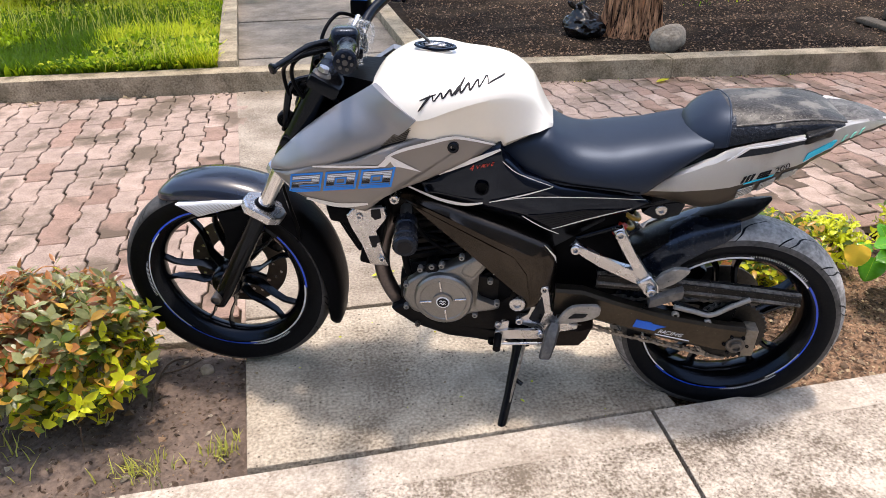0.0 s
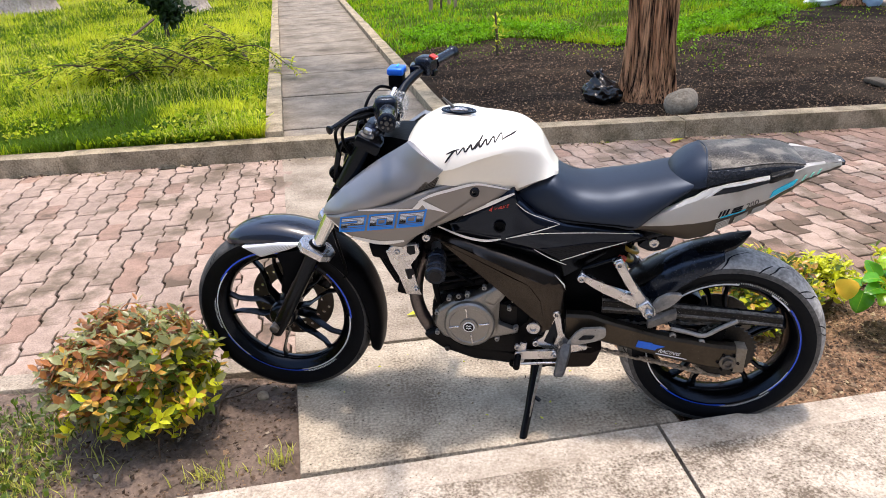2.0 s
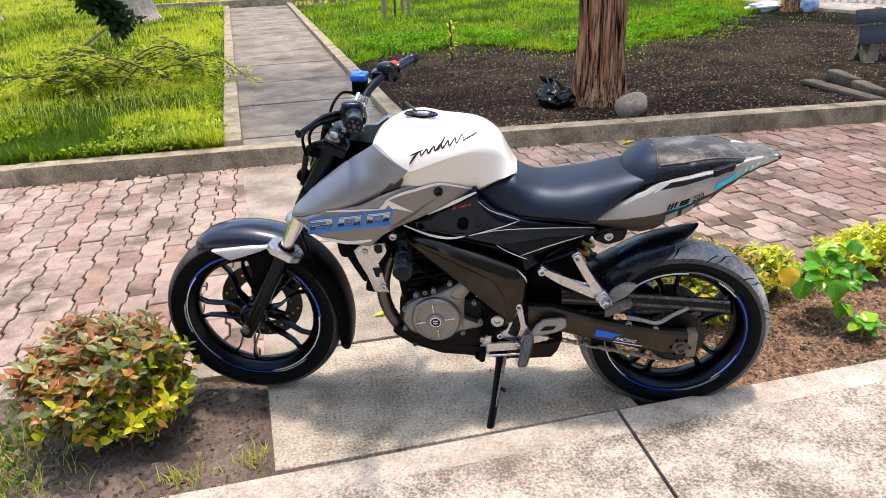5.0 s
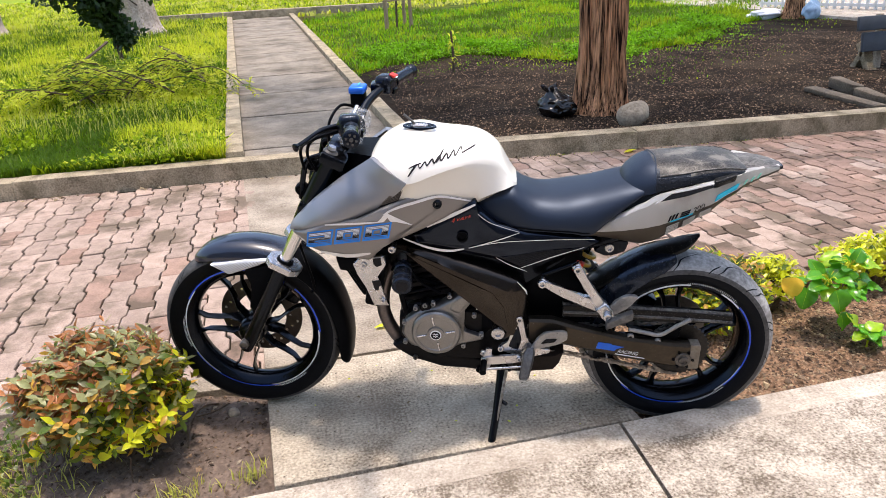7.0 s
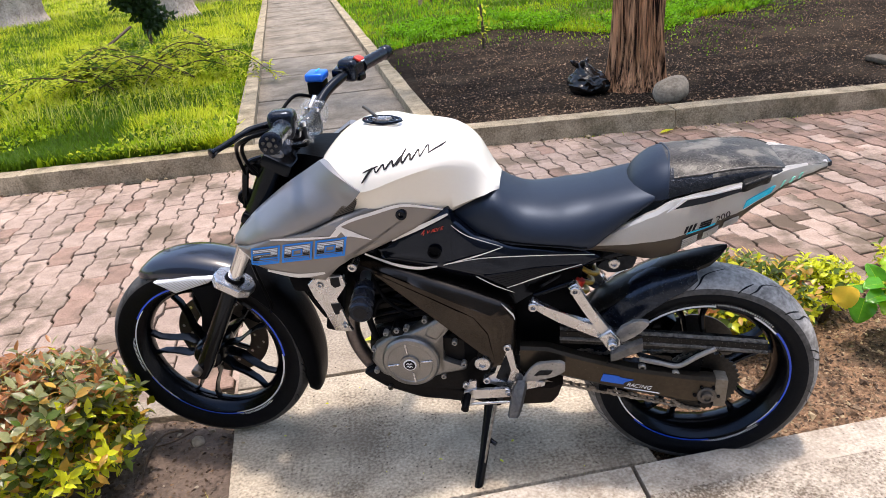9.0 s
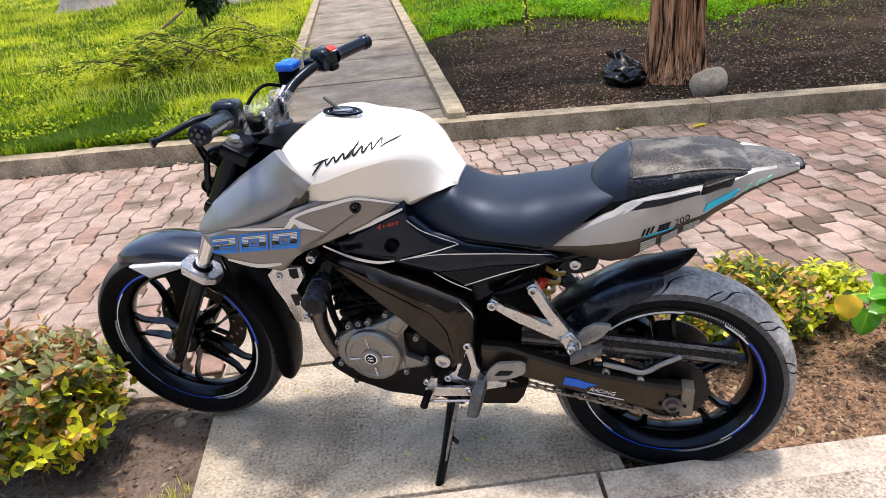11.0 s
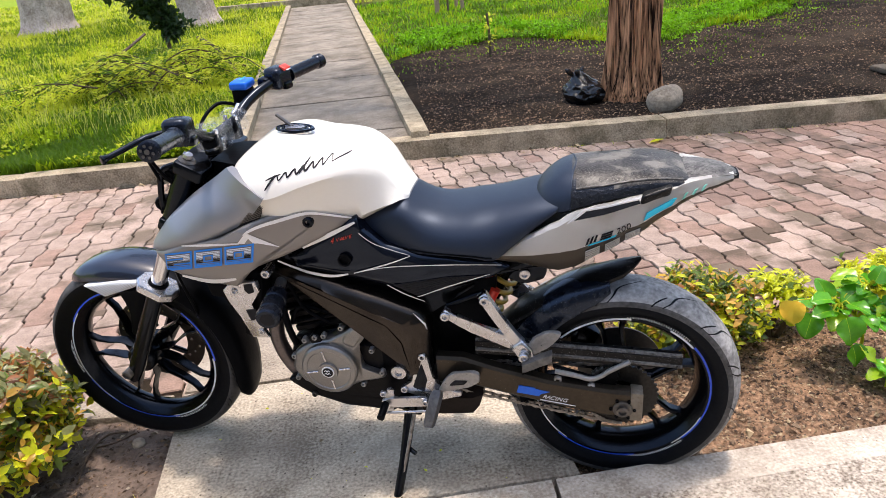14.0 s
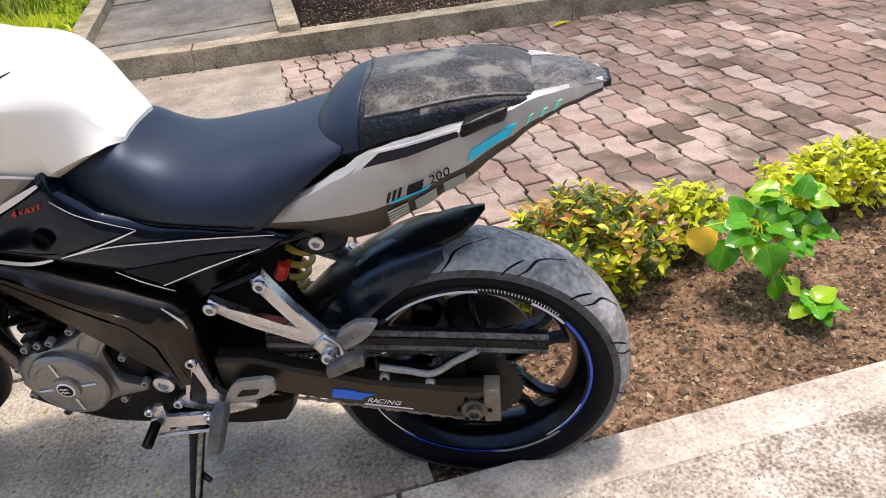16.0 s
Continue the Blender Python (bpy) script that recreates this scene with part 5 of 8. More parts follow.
    for a, b in zip(rings, rings[1:]):
        for i in range(n):
            f = bm.faces.new((a[i], a[(i + 1) % n], b[(i + 1) % n], b[i]))
            f.material_index = mat
    if close_ends:
        bm.faces.new(rings[0][::-1])
        bm.faces.new(rings[-1])
    return bm


def lerp_table(table, u):
    if u <= table[0][0]:
        return table[0][1:]
    for a, b in zip(table, table[1:]):
        if u <= b[0]:
            t = (u - a[0]) / (b[0] - a[0])
            t = t * t * (3 - 2 * t) * 0.5 + t * 0.5
            return [x + (y - x) * t for x, y in zip(a[1:], b[1:])]
    return table[-1][1:]


def spline_table(table, u):
    """Rows of (u, values...) read off with a smooth cubic through them."""
    if u <= table[0][0]:
        return table[0][1:]
    n = len(table)
    for i in range(n - 1):
        a, b = table[i], table[i + 1]
        if u <= b[0]:
            p, r = table[max(i - 1, 0)], table[min(i + 2, n - 1)]
            h = b[0] - a[0]
            t = (u - a[0]) / h
            out = []
            for x0, x1, x2, x3 in zip(p[1:], a[1:], b[1:], r[1:]):
                m1 = (x2 - x0) / (b[0] - p[0]) * h
                m2 = (x3 - x1) / (r[0] - a[0]) * h
                out.append((2 * t ** 3 - 3 * t * t + 1) * x1 + (t ** 3 - 2 * t * t + t) * m1 + (3 * t * t - 2 * t ** 3) * x2 + (t ** 3 - t * t) * m2)
            return out
    return table[-1][1:]


# wheels
def tyre_mesh(bm, u, R, W, seed, pitch):
    half = W / 2
    rim_r = 0.219
    sh_at = 0.54 if u > 1 else 0.70
    side = [(rim_r, half * 0.62), (0.232, half * 0.80), (rim_r + (R - rim_r) * (sh_at - 0.24), half * 0.96), (rim_r + (R - rim_r) * (sh_at - 0.08), half * 1.0)]
    k = 9
    shoulder_r = rim_r + (R - rim_r) * sh_at
    arc = []
    for i in range(k + 1):
        t = i / k
        w = half * 0.99 * math.cos(t * math.pi / 2)
        arc.append((shoulder_r + (R - shoulder_r) * math.sin(t * math.pi / 2), w))
    left = side + arc
    prof = left + [(r, -w) for r, w in left[-2::-1]]
    n = 120
    rings = []
    for r, w in prof:
        ring = []
        for i in range(n):
            a = 2 * math.pi * i / n
            rr = r
            ring.append(bm.verts.new(q(u + rr * math.cos(a), w, rr * math.sin(a))))
        rings.append(ring)
    for j, (a, b) in enumerate(zip(rings, rings[1:])):
        low = min(prof[j][0], prof[j + 1][0])
        m = 1 if low > shoulder_r + 0.30 * (R - shoulder_r) else 2 if low > shoulder_r - 0.002 else 0
        for i in range(n):
            bm.faces.new((a[i], a[(i + 1) % n], b[(i + 1) % n], b[i])).material_index = m
    return bm


def arc_tape(bm, u, r, w, a0, a1, wide, n=60):
    lathe_at(bm, u, 0, [(r - wide / 2, w), (r + wide / 2, w - 0.0012)], n, 0, radians(a0), radians(a1))


def wheel(name, u, R, W, rim_w, ticks, spoke0, tread, pitch, whites):
    bm = bmesh.new()
    h = rim_w / 2
    lathe_at(bm, u, 0, [(0.232, h * 0.86), (0.231, h), (0.219, h + 0.001), (0.214, h * 0.92), (0.205, h * 0.7), (0.196, h * 0.45), (0.193, 0), (0.196, -h * 0.45), (0.205, -h * 0.7), (0.214, -h * 0.92), (0.231, -h), (0.232, -h * 0.86), (0.226, -h * 0.8), (0.204, -h * 0.3), (0.204, h * 0.3), (0.226, h * 0.8), (0.232, h * 0.86)], 96)
    rim = bp(name, bm, M_BLACK, None, "glossy black cast alloy wheel with blue and white rim tape", 40)
    bm = bmesh.new()
    tyre_mesh(bm, u, R, W, 1, pitch)
    bp("tyre", bm, [M_RUBBER, tread, M_SHOULDER if tread is M_TREAD else tread], rim, smooth=30)
    bm = bmesh.new()
    half, sh = W / 2, 0.219 + (R - 0.219) * (0.54 if u > 1 else 0.70)
    for k in range(pitch):
        for sd in (1, -1):
            for form in (0, 1):
                rows = []
                for i in range(13):
                    t = i / 12
                    a = 2 * math.pi * (k + (0.5 if sd < 0 else 0) + 0.45 * form) / pitch + (0.34 * t + 0.05 * math.sin(t * 5) if form == 0 else 0.05 + 0.12 * t)
                    x = (0.10 + 0.86 * t ** 0.8) if form == 0 else 0.62 + 0.36 * t
                    th = math.acos(min(1, x))
                    r = sh + (R - sh) * math.sin(th) + 0.0007
                    w = sd * half * 0.99 * x
                    hw = 0.0105 * (0.35 + 0.65 * math.sin(math.pi * (0.12 + 0.8 * t)))
                    rows.append([bm.verts.new(q(u + r * math.cos(a + da), w, r * math.sin(a + da))) for da in (-hw, hw)])
                for a, b in zip(rows, rows[1:]):
                    bm.faces.new((a[0], a[1], b[1], b[0]))
    tagged(bp("tread_pattern", bm, M_RUBBER, rim, "", None), kind="stuff")
    bm = bmesh.new()
    lathe_at(bm, u, 0, [(0.018, 0.062), (0.034, 0.060), (0.042, 0.052), (0.046, 0.02), (0.046, -0.03), (0.036, -0.055), (0.018, -0.058)], 32)
    bp("hub", bm, M_BLACK, rim, smooth=40)
    for k in range(5):
        for s in (-1, 1):
            a = radians(spoke0 + 72 * k)
            a_in = a + s * 0.20
            bm = bmesh.new()
            pts = []
            for r, aa in ((0.038, a_in * 1.0 + s * 0.15), (0.085, a + s * 0.34), (0.125, a + s * 0.19), (0.165, a + s * 0.15), (0.205, a + s * 0.20)):
                pts.append((r, aa))
            secs = []
            for r, aa in pts:
                t = (0.0030 if r < 0.19 else 0.005) * (2.3 if u > 1 else 1.0)
                d = Vector((math.cos(aa), 0, math.sin(aa)))
                nn = Vector((-math.sin(aa), 0, math.cos(aa)))
                c = Vector((u, 0, 0)) + d * r
                ww = 0.016 - 0.009 * (r - 0.038) / 0.17 + 0.003
                secs.append([c + nn * t + Vector((0, -ww * 0.6, 0)), c + nn * t * 0.5 + Vector((0, -ww, 0)), c - nn * t * 0.5 + Vector((0, -ww, 0)), c - nn * t + Vector((0, -ww * 0.6, 0)), c - nn * t + Vector((0, ww, 0)), c + nn * t + Vector((0, ww, 0))])
            loft(bm, secs)
            bp("spoke", bm, M_BLACK, rim, smooth=30)
    for lo, hi in whites[0]:
        bm = bmesh.new()
        arc_tape(bm, u, 0.2262, h + 0.0016, lo, hi, 0.0055)
        bp("blue_tape", bm, M_BLUE_LINE, rim, "deep blue rim tape", 60)
    for lo, hi in whites[1]:
        bm = bmesh.new()
        arc_tape(bm, u, 0.2225, h + 0.0024, lo, hi, 0.0046)
        bp("white_tape", bm, M_WHITE_DECAL, rim, "white rim tape", 60)
    for lo, hi in ticks:
        bm = bmesh.new()
        n = 27
        for i in range(n):
            a = radians(lo + (hi - lo) * i / (n - 1))
            rr = 0.002 + 0.0060 * min(1, i / 9)
            c, d = math.cos(a + 0.012), math.sin(a + 0.012)
            c0, d0 = math.cos(a), math.sin(a)
            nn = Vector((-d0, 0, c0)) * 0.0010
            A, B2 = q(u + 0.2265 * c0, h + 0.003, 0.2265 * d0), q(u + (0.2275 + rr) * c, h + 0.0035, (0.2275 + rr) * d)
            bm.faces.new([bm.verts.new(p) for p in (A + nn, A - nn, B2 - nn, B2 + nn)])
        bp("tick_tape", bm, M_WHITE_DECAL, rim, "white hatched rim tape", None)
    return rim


front_wheel = wheel("front_wheel", 0.0, 0.295, 0.100, 0.074, ((168, 197), (-78, -46)), 107 + 72, M_TREAD_DARK, 15, (((60, 150), (205, 285), (0, 45)), ((140, 208), (196, 232), (-80, -20), (-46, 2))))
rear_wheel = wheel("rear_wheel", BASE, 0.307, 0.136, 0.104, ((88, 46), (-82, -44)), 100, M_TREAD, 13, (((-42, 40), (225, 282)), ((86, 135), (40, 60), (185, 232), (-50, -20))))

rear_wheel.matrix_local = Matrix.Translation((BASE + 0.002, 0, -0.006)) @ Matrix.Diagonal((0.976, 1, 0.976, 1)) @ Matrix.Translation((-BASE, 0, 0))

# brake discs and sprocket
def disc(bm, u, r0, r1, w, holes, t=0.004):
    lathe_at(bm, u, 0, [(r0, w), (r1, w), (r1, w - t), (r0, w - t), (r0, w)], 60)


bm = bmesh.new()
disc(bm, 0.0, 0.085, 0.140, -0.062, 0)
d = bp("brake_disc", bm, M_DISC, front_wheel, "drilled steel brake disc", 40)
# holes painted pale in place of the bright ground seen through them
bm = bmesh.new()
for k in range(30):
    a = k * 2 * math.pi / 30
    r = 0.100 + 0.012 * (k % 3)
    lathe_at(bm, r * math.cos(a), r * math.sin(a), [(0.0048, -0.0612), (0.0003, -0.0612)], 10)
tagged(bp("disc_drilling", bm, M_ALU, front_wheel, smooth=None), kind="stuff")
for k in range(5):
    a = k * 1.2566 + 0.4
    bm = bmesh.new()
    tube(bm, [q(0.04 * math.cos(a), -0.06, 0.04 * math.sin(a)), q(0.09 * math.cos(a + 0.25), -0.063, 0.09 * math.sin(a + 0.25))], 0.008, 8)
    bp("disc_arm", bm, M_BLACK, front_wheel)
bm = bmesh.new()
slabbed(bm, [(0.075, 0.075), (0.125, 0.045), (0.155, 0.075), (0.15, 0.13), (0.10, 0.15)], -0.105, -0.05, 0.006, corner=0.012)
bp("brake_caliper", bm, M_BLACK)
bm = bmesh.new()
disc(bm, BASE, 0.05, 0.115, -0.066, 0)
bp("brake_disc", bm, M_STEEL, rear_wheel, "drilled steel brake disc", 40)
bm = bmesh.new()
slabbed(bm, [(BASE - 0.13, 0.05), (BASE - 0.08, 0.03), (BASE - 0.05, 0.1), (BASE - 0.10, 0.13)], -0.10, -0.04, 0.006, corner=0.01)
bp("brake_caliper", bm, M_BLACK)
bm = bmesh.new()
lathe_at(bm, BASE, 0, [(0.03, 0.064), (0.066, 0.063), (0.074, 0.056), (0.076, 0.02), (0.060, -0.02), (0.03, -0.03)], 40)
bp("sprocket_carrier", bm, M_BLACK, rear_wheel, "", 40)
bm = bmesh.new()
n = 78
rings = []
for w in (0.073, 0.067):
    rings.append([bm.verts.new(q(BASE + (0.092 + (0.005 if i % 2 else -0.002)) * math.cos(2 * math.pi * i / n), w, (0.092 + (0.005 if i % 2 else -0.002)) * math.sin(2 * math.pi * i / n))) for i in range(n)])
    rings.append([bm.verts.new(q(BASE + 0.045 * math.cos(2 * math.pi * i / n), w, 0.045 * math.sin(2 * math.pi * i / n))) for i in range(n)])
for a, b in ((0, 1), (2, 3), (0, 2)):
    for i in range(n):
        bm.faces.new((rings[a][i], rings[a][(i + 1) % n], rings[b][(i + 1) % n], rings[b][i]))
bp("sprocket", bm, M_SPROCKET, rear_wheel, "toothed dirty rear sprocket", 30)

# chain: links along the lower and upper runs and round the sprocket
bm = bmesh.new()
run = []
for i in range(60):
    a = math.pi * 1.52 - math.pi * 1.04 * i / 59
    run.append((BASE + 0.090 * math.cos(a), -0.005 + 0.090 * math.sin(a)))
lower = [(0.90 + (1.345 - 0.90) * i / 40, -0.010 + (-0.085 * i / 40)) for i in range(40)]
upper = [(1.345 - (1.345 - 0.90) * i / 40, 0.092 - 0.03 * i / 40) for i in range(41)]
track = resample(lower + run + upper, 0.0125, False)
acc = [track[0]]
for p in track[1:]:
    if (p - acc[-1]).length > 0.0118:
        acc.append(p)
for i, (a, b) in enumerate(zip(acc, acc[1:])):
    d = (b - a).normalized()
    nn = Vector((-d.y, d.x))
    m_, half = (a + b) / 2, (b - a).length / 2
    for w in ((0.0775, 0.0625) if i % 2 else (0.0755, 0.0645)):
        plate = []
        for x, y in ((-1, 0), (-0.8, 1), (-0.45, 1), (0, 0.62), (0.45, 1), (0.8, 1), (1, 0), (0.8, -1), (0.45, -1), (0, -0.62), (-0.45, -1), (-0.8, -1)):
            p = m_ + d * (x * (half + 0.0042)) + nn * (y * 0.0046)
            plate.append((p.x, p.y))
        slabbed(bm, plate, w - 0.0008, w + 0.0008, 0.0)
    tube(bm, [q(a.x, 0.079, a.y), q(a.x, 0.061, a.y)], 0.0027, 6)
bp("drive_chain", bm, M_CHAIN, None, "dirty steel roller chain", None)

# front fork
for s in (1, -1):
    fx = lambda v: 0.012 + 0.515 * v
    bm = bmesh.new()
    pts = [(fx(-0.03) - 0.004, s * 0.092, -0.035), (fx(0.02), s * 0.094, 0.02), (fx(0.10), s * 0.097, 0.10), (fx(0.285), s * 0.100, 0.285)]
    tube(bm, [q(*p) for p in pts], [0.018, 0.0235, 0.0225, 0.0245], 20)
    leg = bp("fork_slider", bm, M_BLACK, None, "satin black fork slider", 50)
    bm = bmesh.new()
    tube(bm, [q(fx(0.275), s * 0.100, 0.275), q(fx(0.46), s * 0.104, 0.46)], 0.0205, 20)
    bp("fork_tube", bm, M_CHROME, None, "polished chrome fork tube", 50)
    bm = bmesh.new()
    tube(bm, [q(fx(0.43), s * 0.104, 0.43), q(fx(0.625), s * 0.106, 0.625)], 0.028, 20)
    bp("fork_shroud", bm, M_BLACK, None, "", 50)
    bm = bmesh.new()
    axis = Vector((0.515, 0, 1)).normalized()
    rot = axis.to_track_quat("Z", "X").to_matrix().to_4x4()
    c0 = q(fx(0.283), s * 0.100, 0.283)
    ring = []
    secs = []
    for z, sc in ((-0.013, 0.92), (-0.009, 1.0), (0.009, 1.0), (0.013, 0.93)):
        secs.append([c0 + rot @ Vector((rx * sc, ry * sc, z)) for rx, ry in ((0.052, 0.016), (0.034, 0.040), (-0.030, 0.042), (-0.052, 0.022), (-0.056, -0.012), (-0.034, -0.040), (0.026, -0.042), (0.05, -0.02))])
    loft(bm, secs)
    bp("fork_clamp", bm, M_ALU, None, "polished aluminium fork clamp", 30)
    bm = bmesh.new()
    tube(bm, [c0 + axis * 0.010, c0 + axis * 0.019], [0.028, 0.024], 20)
    bp("dust_seal", bm, M_PLASTIC, None, "", 40)
rod("front_axle", (0, -0.125, 0), (0, 0.125, 0), 0.010, M_STEEL)
bm = bmesh.new()
lathe_at(bm, 0, 0, [(0.013, 0.10), (0.0145, 0.128), (0.011, 0.131), (0.0105, 0.126), (0.0004, 0.126)], 16)
bp("axle_end", bm, M_STEEL)
for v, r in ((0.47, 0.02), (0.618, 0.02)):
    bm = bmesh.new()
    u0 = 0.012 + 0.515 * v
    box(bm, (0.075, 0.27, 0.034), pose(u0 + 0.012, 0, v, 0, 27), 0.008)
    bp("triple_clamp", bm, M_BLACK)
for s in (1, -1):
    bm = bmesh.new()
    c = q(0.338, s * 0.106, 0.643)
    tube(bm, [c - Vector((0.006, 0, 0.012)), c - Vector((0.001, 0, 0.002)), c + Vector((0.001, 0, 0.002))], [0.022, 0.021, 0.017], 20)
    bp("fork_cap", bm, M_STEEL, None, "", 30)
    bm = bmesh.new()
    tube(bm, [q(0.362, s * 0.034, 0.634), q(0.366, s * 0.034, 0.646)], 0.009, 12)
    bp("clamp_bolt", bm, M_ALU, None, "", 40)
    bm = bmesh.new()
    tube(bm, [q(0.339, s * 0.106, 0.647), q(0.343, s * 0.106, 0.656)], 0.012, 6)
    bp("cap_nut", bm, M_ALU, None, "", 20)
    # headlight bracket with its round bolts
    bm = bmesh.new()
    tube(bm, smooth_path([q(0.310, s * 0.105, 0.630), q(0.268, s * 0.112, 0.615), q(0.250, s * 0.11, 0.56), q(0.236, s * 0.10, 0.50)], 5), 0.008, 8)
    bp("lamp_bracket", bm, M_BLACK)
    for u, v, r in ((0.277, 0.60, 0.017), (0.240, 0.526, 0.019)):
        bm = bmesh.new()
        lathe_at(bm, u, v, [(r * 0.6, s * 0.08), (r, s * 0.085), (r, s * 0.104), (r * 0.8, s * 0.110), (r * 0.42, s * 0.110), (r * 0.36, s * 0.100), (0.0004, s * 0.100)], 18)
        bp("lamp_mount", bm, M_PLASTIC, None, "", 40)
bm = bmesh.new()
loft(bm, [[q(u, w, v) for w, v in ((0.0, vt), (wd, vt - 0.01), (wd * 1.05, (vt + vb) / 2), (wd * 0.8, vb), (0, vb - 0.005), (-wd * 0.8, vb), (-wd * 1.05, (vt + vb) / 2), (-wd, vt - 0.01))] for u, wd, vt, vb in ((0.245, 0.035, 0.55, 0.47), (0.258, 0.055, 0.575, 0.44), (0.29, 0.065, 0.595, 0.43), (0.32, 0.06, 0.59, 0.45))])
bp("headlamp_shell", bm, M_PLASTIC, None, "", 40)
# front mudguard
def guard_section(r, a, half, drop, thick):
    """Cross-section of a mudguard at an angle about an axle at u0."""
    pts = []
    for t, k in ((-1.0, 1.0), (-0.96, 0.55), (-0.78, 0.16), (-0.4, 0.02), (0, 0), (0.4, 0.02), (0.78, 0.16), (0.96, 0.55), (1.0, 1.0)):
        pts.append((r - drop * k, half * t))
    inner = [(rr - thick, ww * (1 - thick / half)) for rr, ww in pts[::-1]]
    return [(rr, ww) for rr, ww in pts + inner]


def mudguard(name, u0, rows, mats, label, parent=None):
    bm = bmesh.new()
    secs = []
    for a, r, half, drop in rows:
        an = radians(a)
        secs.append([q(u0 + rr * math.cos(an), ww, rr * math.sin(an)) for rr, ww in guard_section(r, an, half, drop, 0.004)])
    loft(bm, secs)
    return bp(name, bm, mats, parent, label, 45)


def guard_rows(table, step):
    a0, a1 = table[0][0], table[-1][0]
    n = max(2, int(abs(a1 - a0) / step))
    sgn = 1 if a1 > a0 else -1
    rows = []
    key = [(sgn * r[0], *r[1:]) for r in table]
    for i in range(n + 1):
        a = a0 + (a1 - a0) * i / n
        rows.append((a, *lerp_table(key, sgn * a)))
    return rows


guard = mudguard("front_mudguard", 0.0, guard_rows([(122, 0.300, 0.026, 0.010), (118, 0.314, 0.050, 0.024), (110, 0.322, 0.064, 0.040), (95, 0.324, 0.071, 0.048), (80, 0.326, 0.073, 0.046), (64, 0.331, 0.073, 0.046)], 3), M_BLUEBLACK, "dark blue grey front mudguard")
mudguard("mudguard_rear", 0.0, guard_rows([(66, 0.329, 0.072, 0.05), (45, 0.335, 0.070, 0.048), (32, 0.334, 0.068, 0.045), (12, 0.330, 0.066, 0.042), (-10, 0.333, 0.062, 0.036), (-18, 0.338, 0.054, 0.030), (-22, 0.338, 0.036, 0.02)], 3), M_PLASTIC, "matt black rear half of the front mudguard")
bm = bmesh.new()
shell(bm, [(-0.088, 0.262), (0.03, 0.282), (0.115, 0.288), (0.065, 0.262), (-0.03, 0.228)], [(-0.03, 0.255), (0.06, 0.272)], lambda u, v: 0.074 + 0.05 * max(0, u), 0.006, 0.02, corner=0.004)
bp("mudguard_side", bm, M_WHITE_DECAL, None, "silver white ribbed mudguard side plate", 40)
bm = bmesh.new()
for i in range(13):
    t = i / 12
    a, b = Vector((-0.07 + 0.135 * t, 0.262 + 0.018 * t)), Vector((-0.028 + 0.10 * t, 0.234 + 0.034 * t))
    pts = [a, a + Vector((0.004, 0)), b + Vector((0.004, 0)), b]
    w = 0.0815 + 0.05 * max(0, a.x)
    bm.faces.new([bm.verts.new(q(p.x, w + 0.0005, p.y)) for p in pts])
bp("mudguard_ribs", bm, M_GREY_DECAL, None, "", None)
for s in (1, -1):
    bm = bmesh.new()
    slabbed(bm, [(0.02, 0.245), (0.10, 0.265), (0.155, 0.275), (0.11, 0.18), (0.05, 0.10), (0.02, 0.11), (0.04, 0.19)], 0.066, 0.082, 0.003, s, 0.01)
    bp("mudguard_stay", bm, M_PLASTIC)

# fuel tank
TANK = [(0.420, 0.586, 0.071, 0.578, 0.50, 0.80), (0.445, 0.626, 0.114, 0.603, 0.48, 0.80), (0.475, 0.651, 0.156, 0.590, 0.46, 0.80), (0.52, 0.672, 0.187, 0.5785, 0.45, 0.79), (0.57, 0.678, 0.196, 0.583, 0.45, 0.78), (0.63, 0.668, 0.175, 0.600, 0.45, 0.74), (0.69, 0.664, 0.152, 0.6135, 0.462, 0.74), (0.735, 0.660, 0.128, 0.6145, 0.482, 0.84), (0.77, 0.648, 0.104, 0.604, 0.500, 1.0), (0.80, 0.624, 0.084, 0.588, 0.515, 1.18), (0.820, 0.590, 0.074, 0.565, 0.524, 1.28), (0.838, 0.556, 0.066, 0.546, 0.531, 1.20), (0.852, 0.538, 0.054, 0.533, 0.526, 1.0)]
bm = bmesh.new()
secs = []
n = 60
for i in range(n + 1):
    u = TANK[0][0] + (TANK[-1][0] - TANK[0][0]) * i / n
    vt, wc, vc, vb, kb = spline_table(TANK, u)
    hgt = vt - vc
    rear = min(1, max(0, (u - 0.66) / 0.10))
    half = [(0.0, vt), (0.28 * wc, vt - 0.015 * hgt), (0.52 * wc, vt - 0.075 * hgt), (0.72 * wc, vt - 0.20 * hgt), (0.87 * wc, vt - 0.44 * hgt), (0.96 * wc, vt - 0.74 * hgt), (1.0 * wc, vc), ((1 + (kb - 1) * (0.12 + 0.10 * (1 - rear))) * wc, vc - 0.10 * (vc - vb)), ((1 + (kb - 1) * 0.55) * wc, vc - 0.5 * (vc - vb)), (kb * wc, vb + 0.12 * (vc - vb)), (0.84 * kb * wc, vb)]
    half = [(p.x, p.y) for p in smooth_path([(w, v, 0) for w, v in half[:7]], 3)] + half[7:]
    secs.append([q(u, w, v) for w, v in half] + [q(u, -w, v) for w, v in half[::-1][:-1]])
loft(bm, secs)
tank = bp("fuel_tank", bm, M_WHITE, None, "pearl white sculpted fuel tank", 38)
bm = bmesh.new()
cap_m = Matrix.Translation(q(0.574, 0.0, 0.683)) @ Matrix.Rotation(radians(2), 4, "Y")
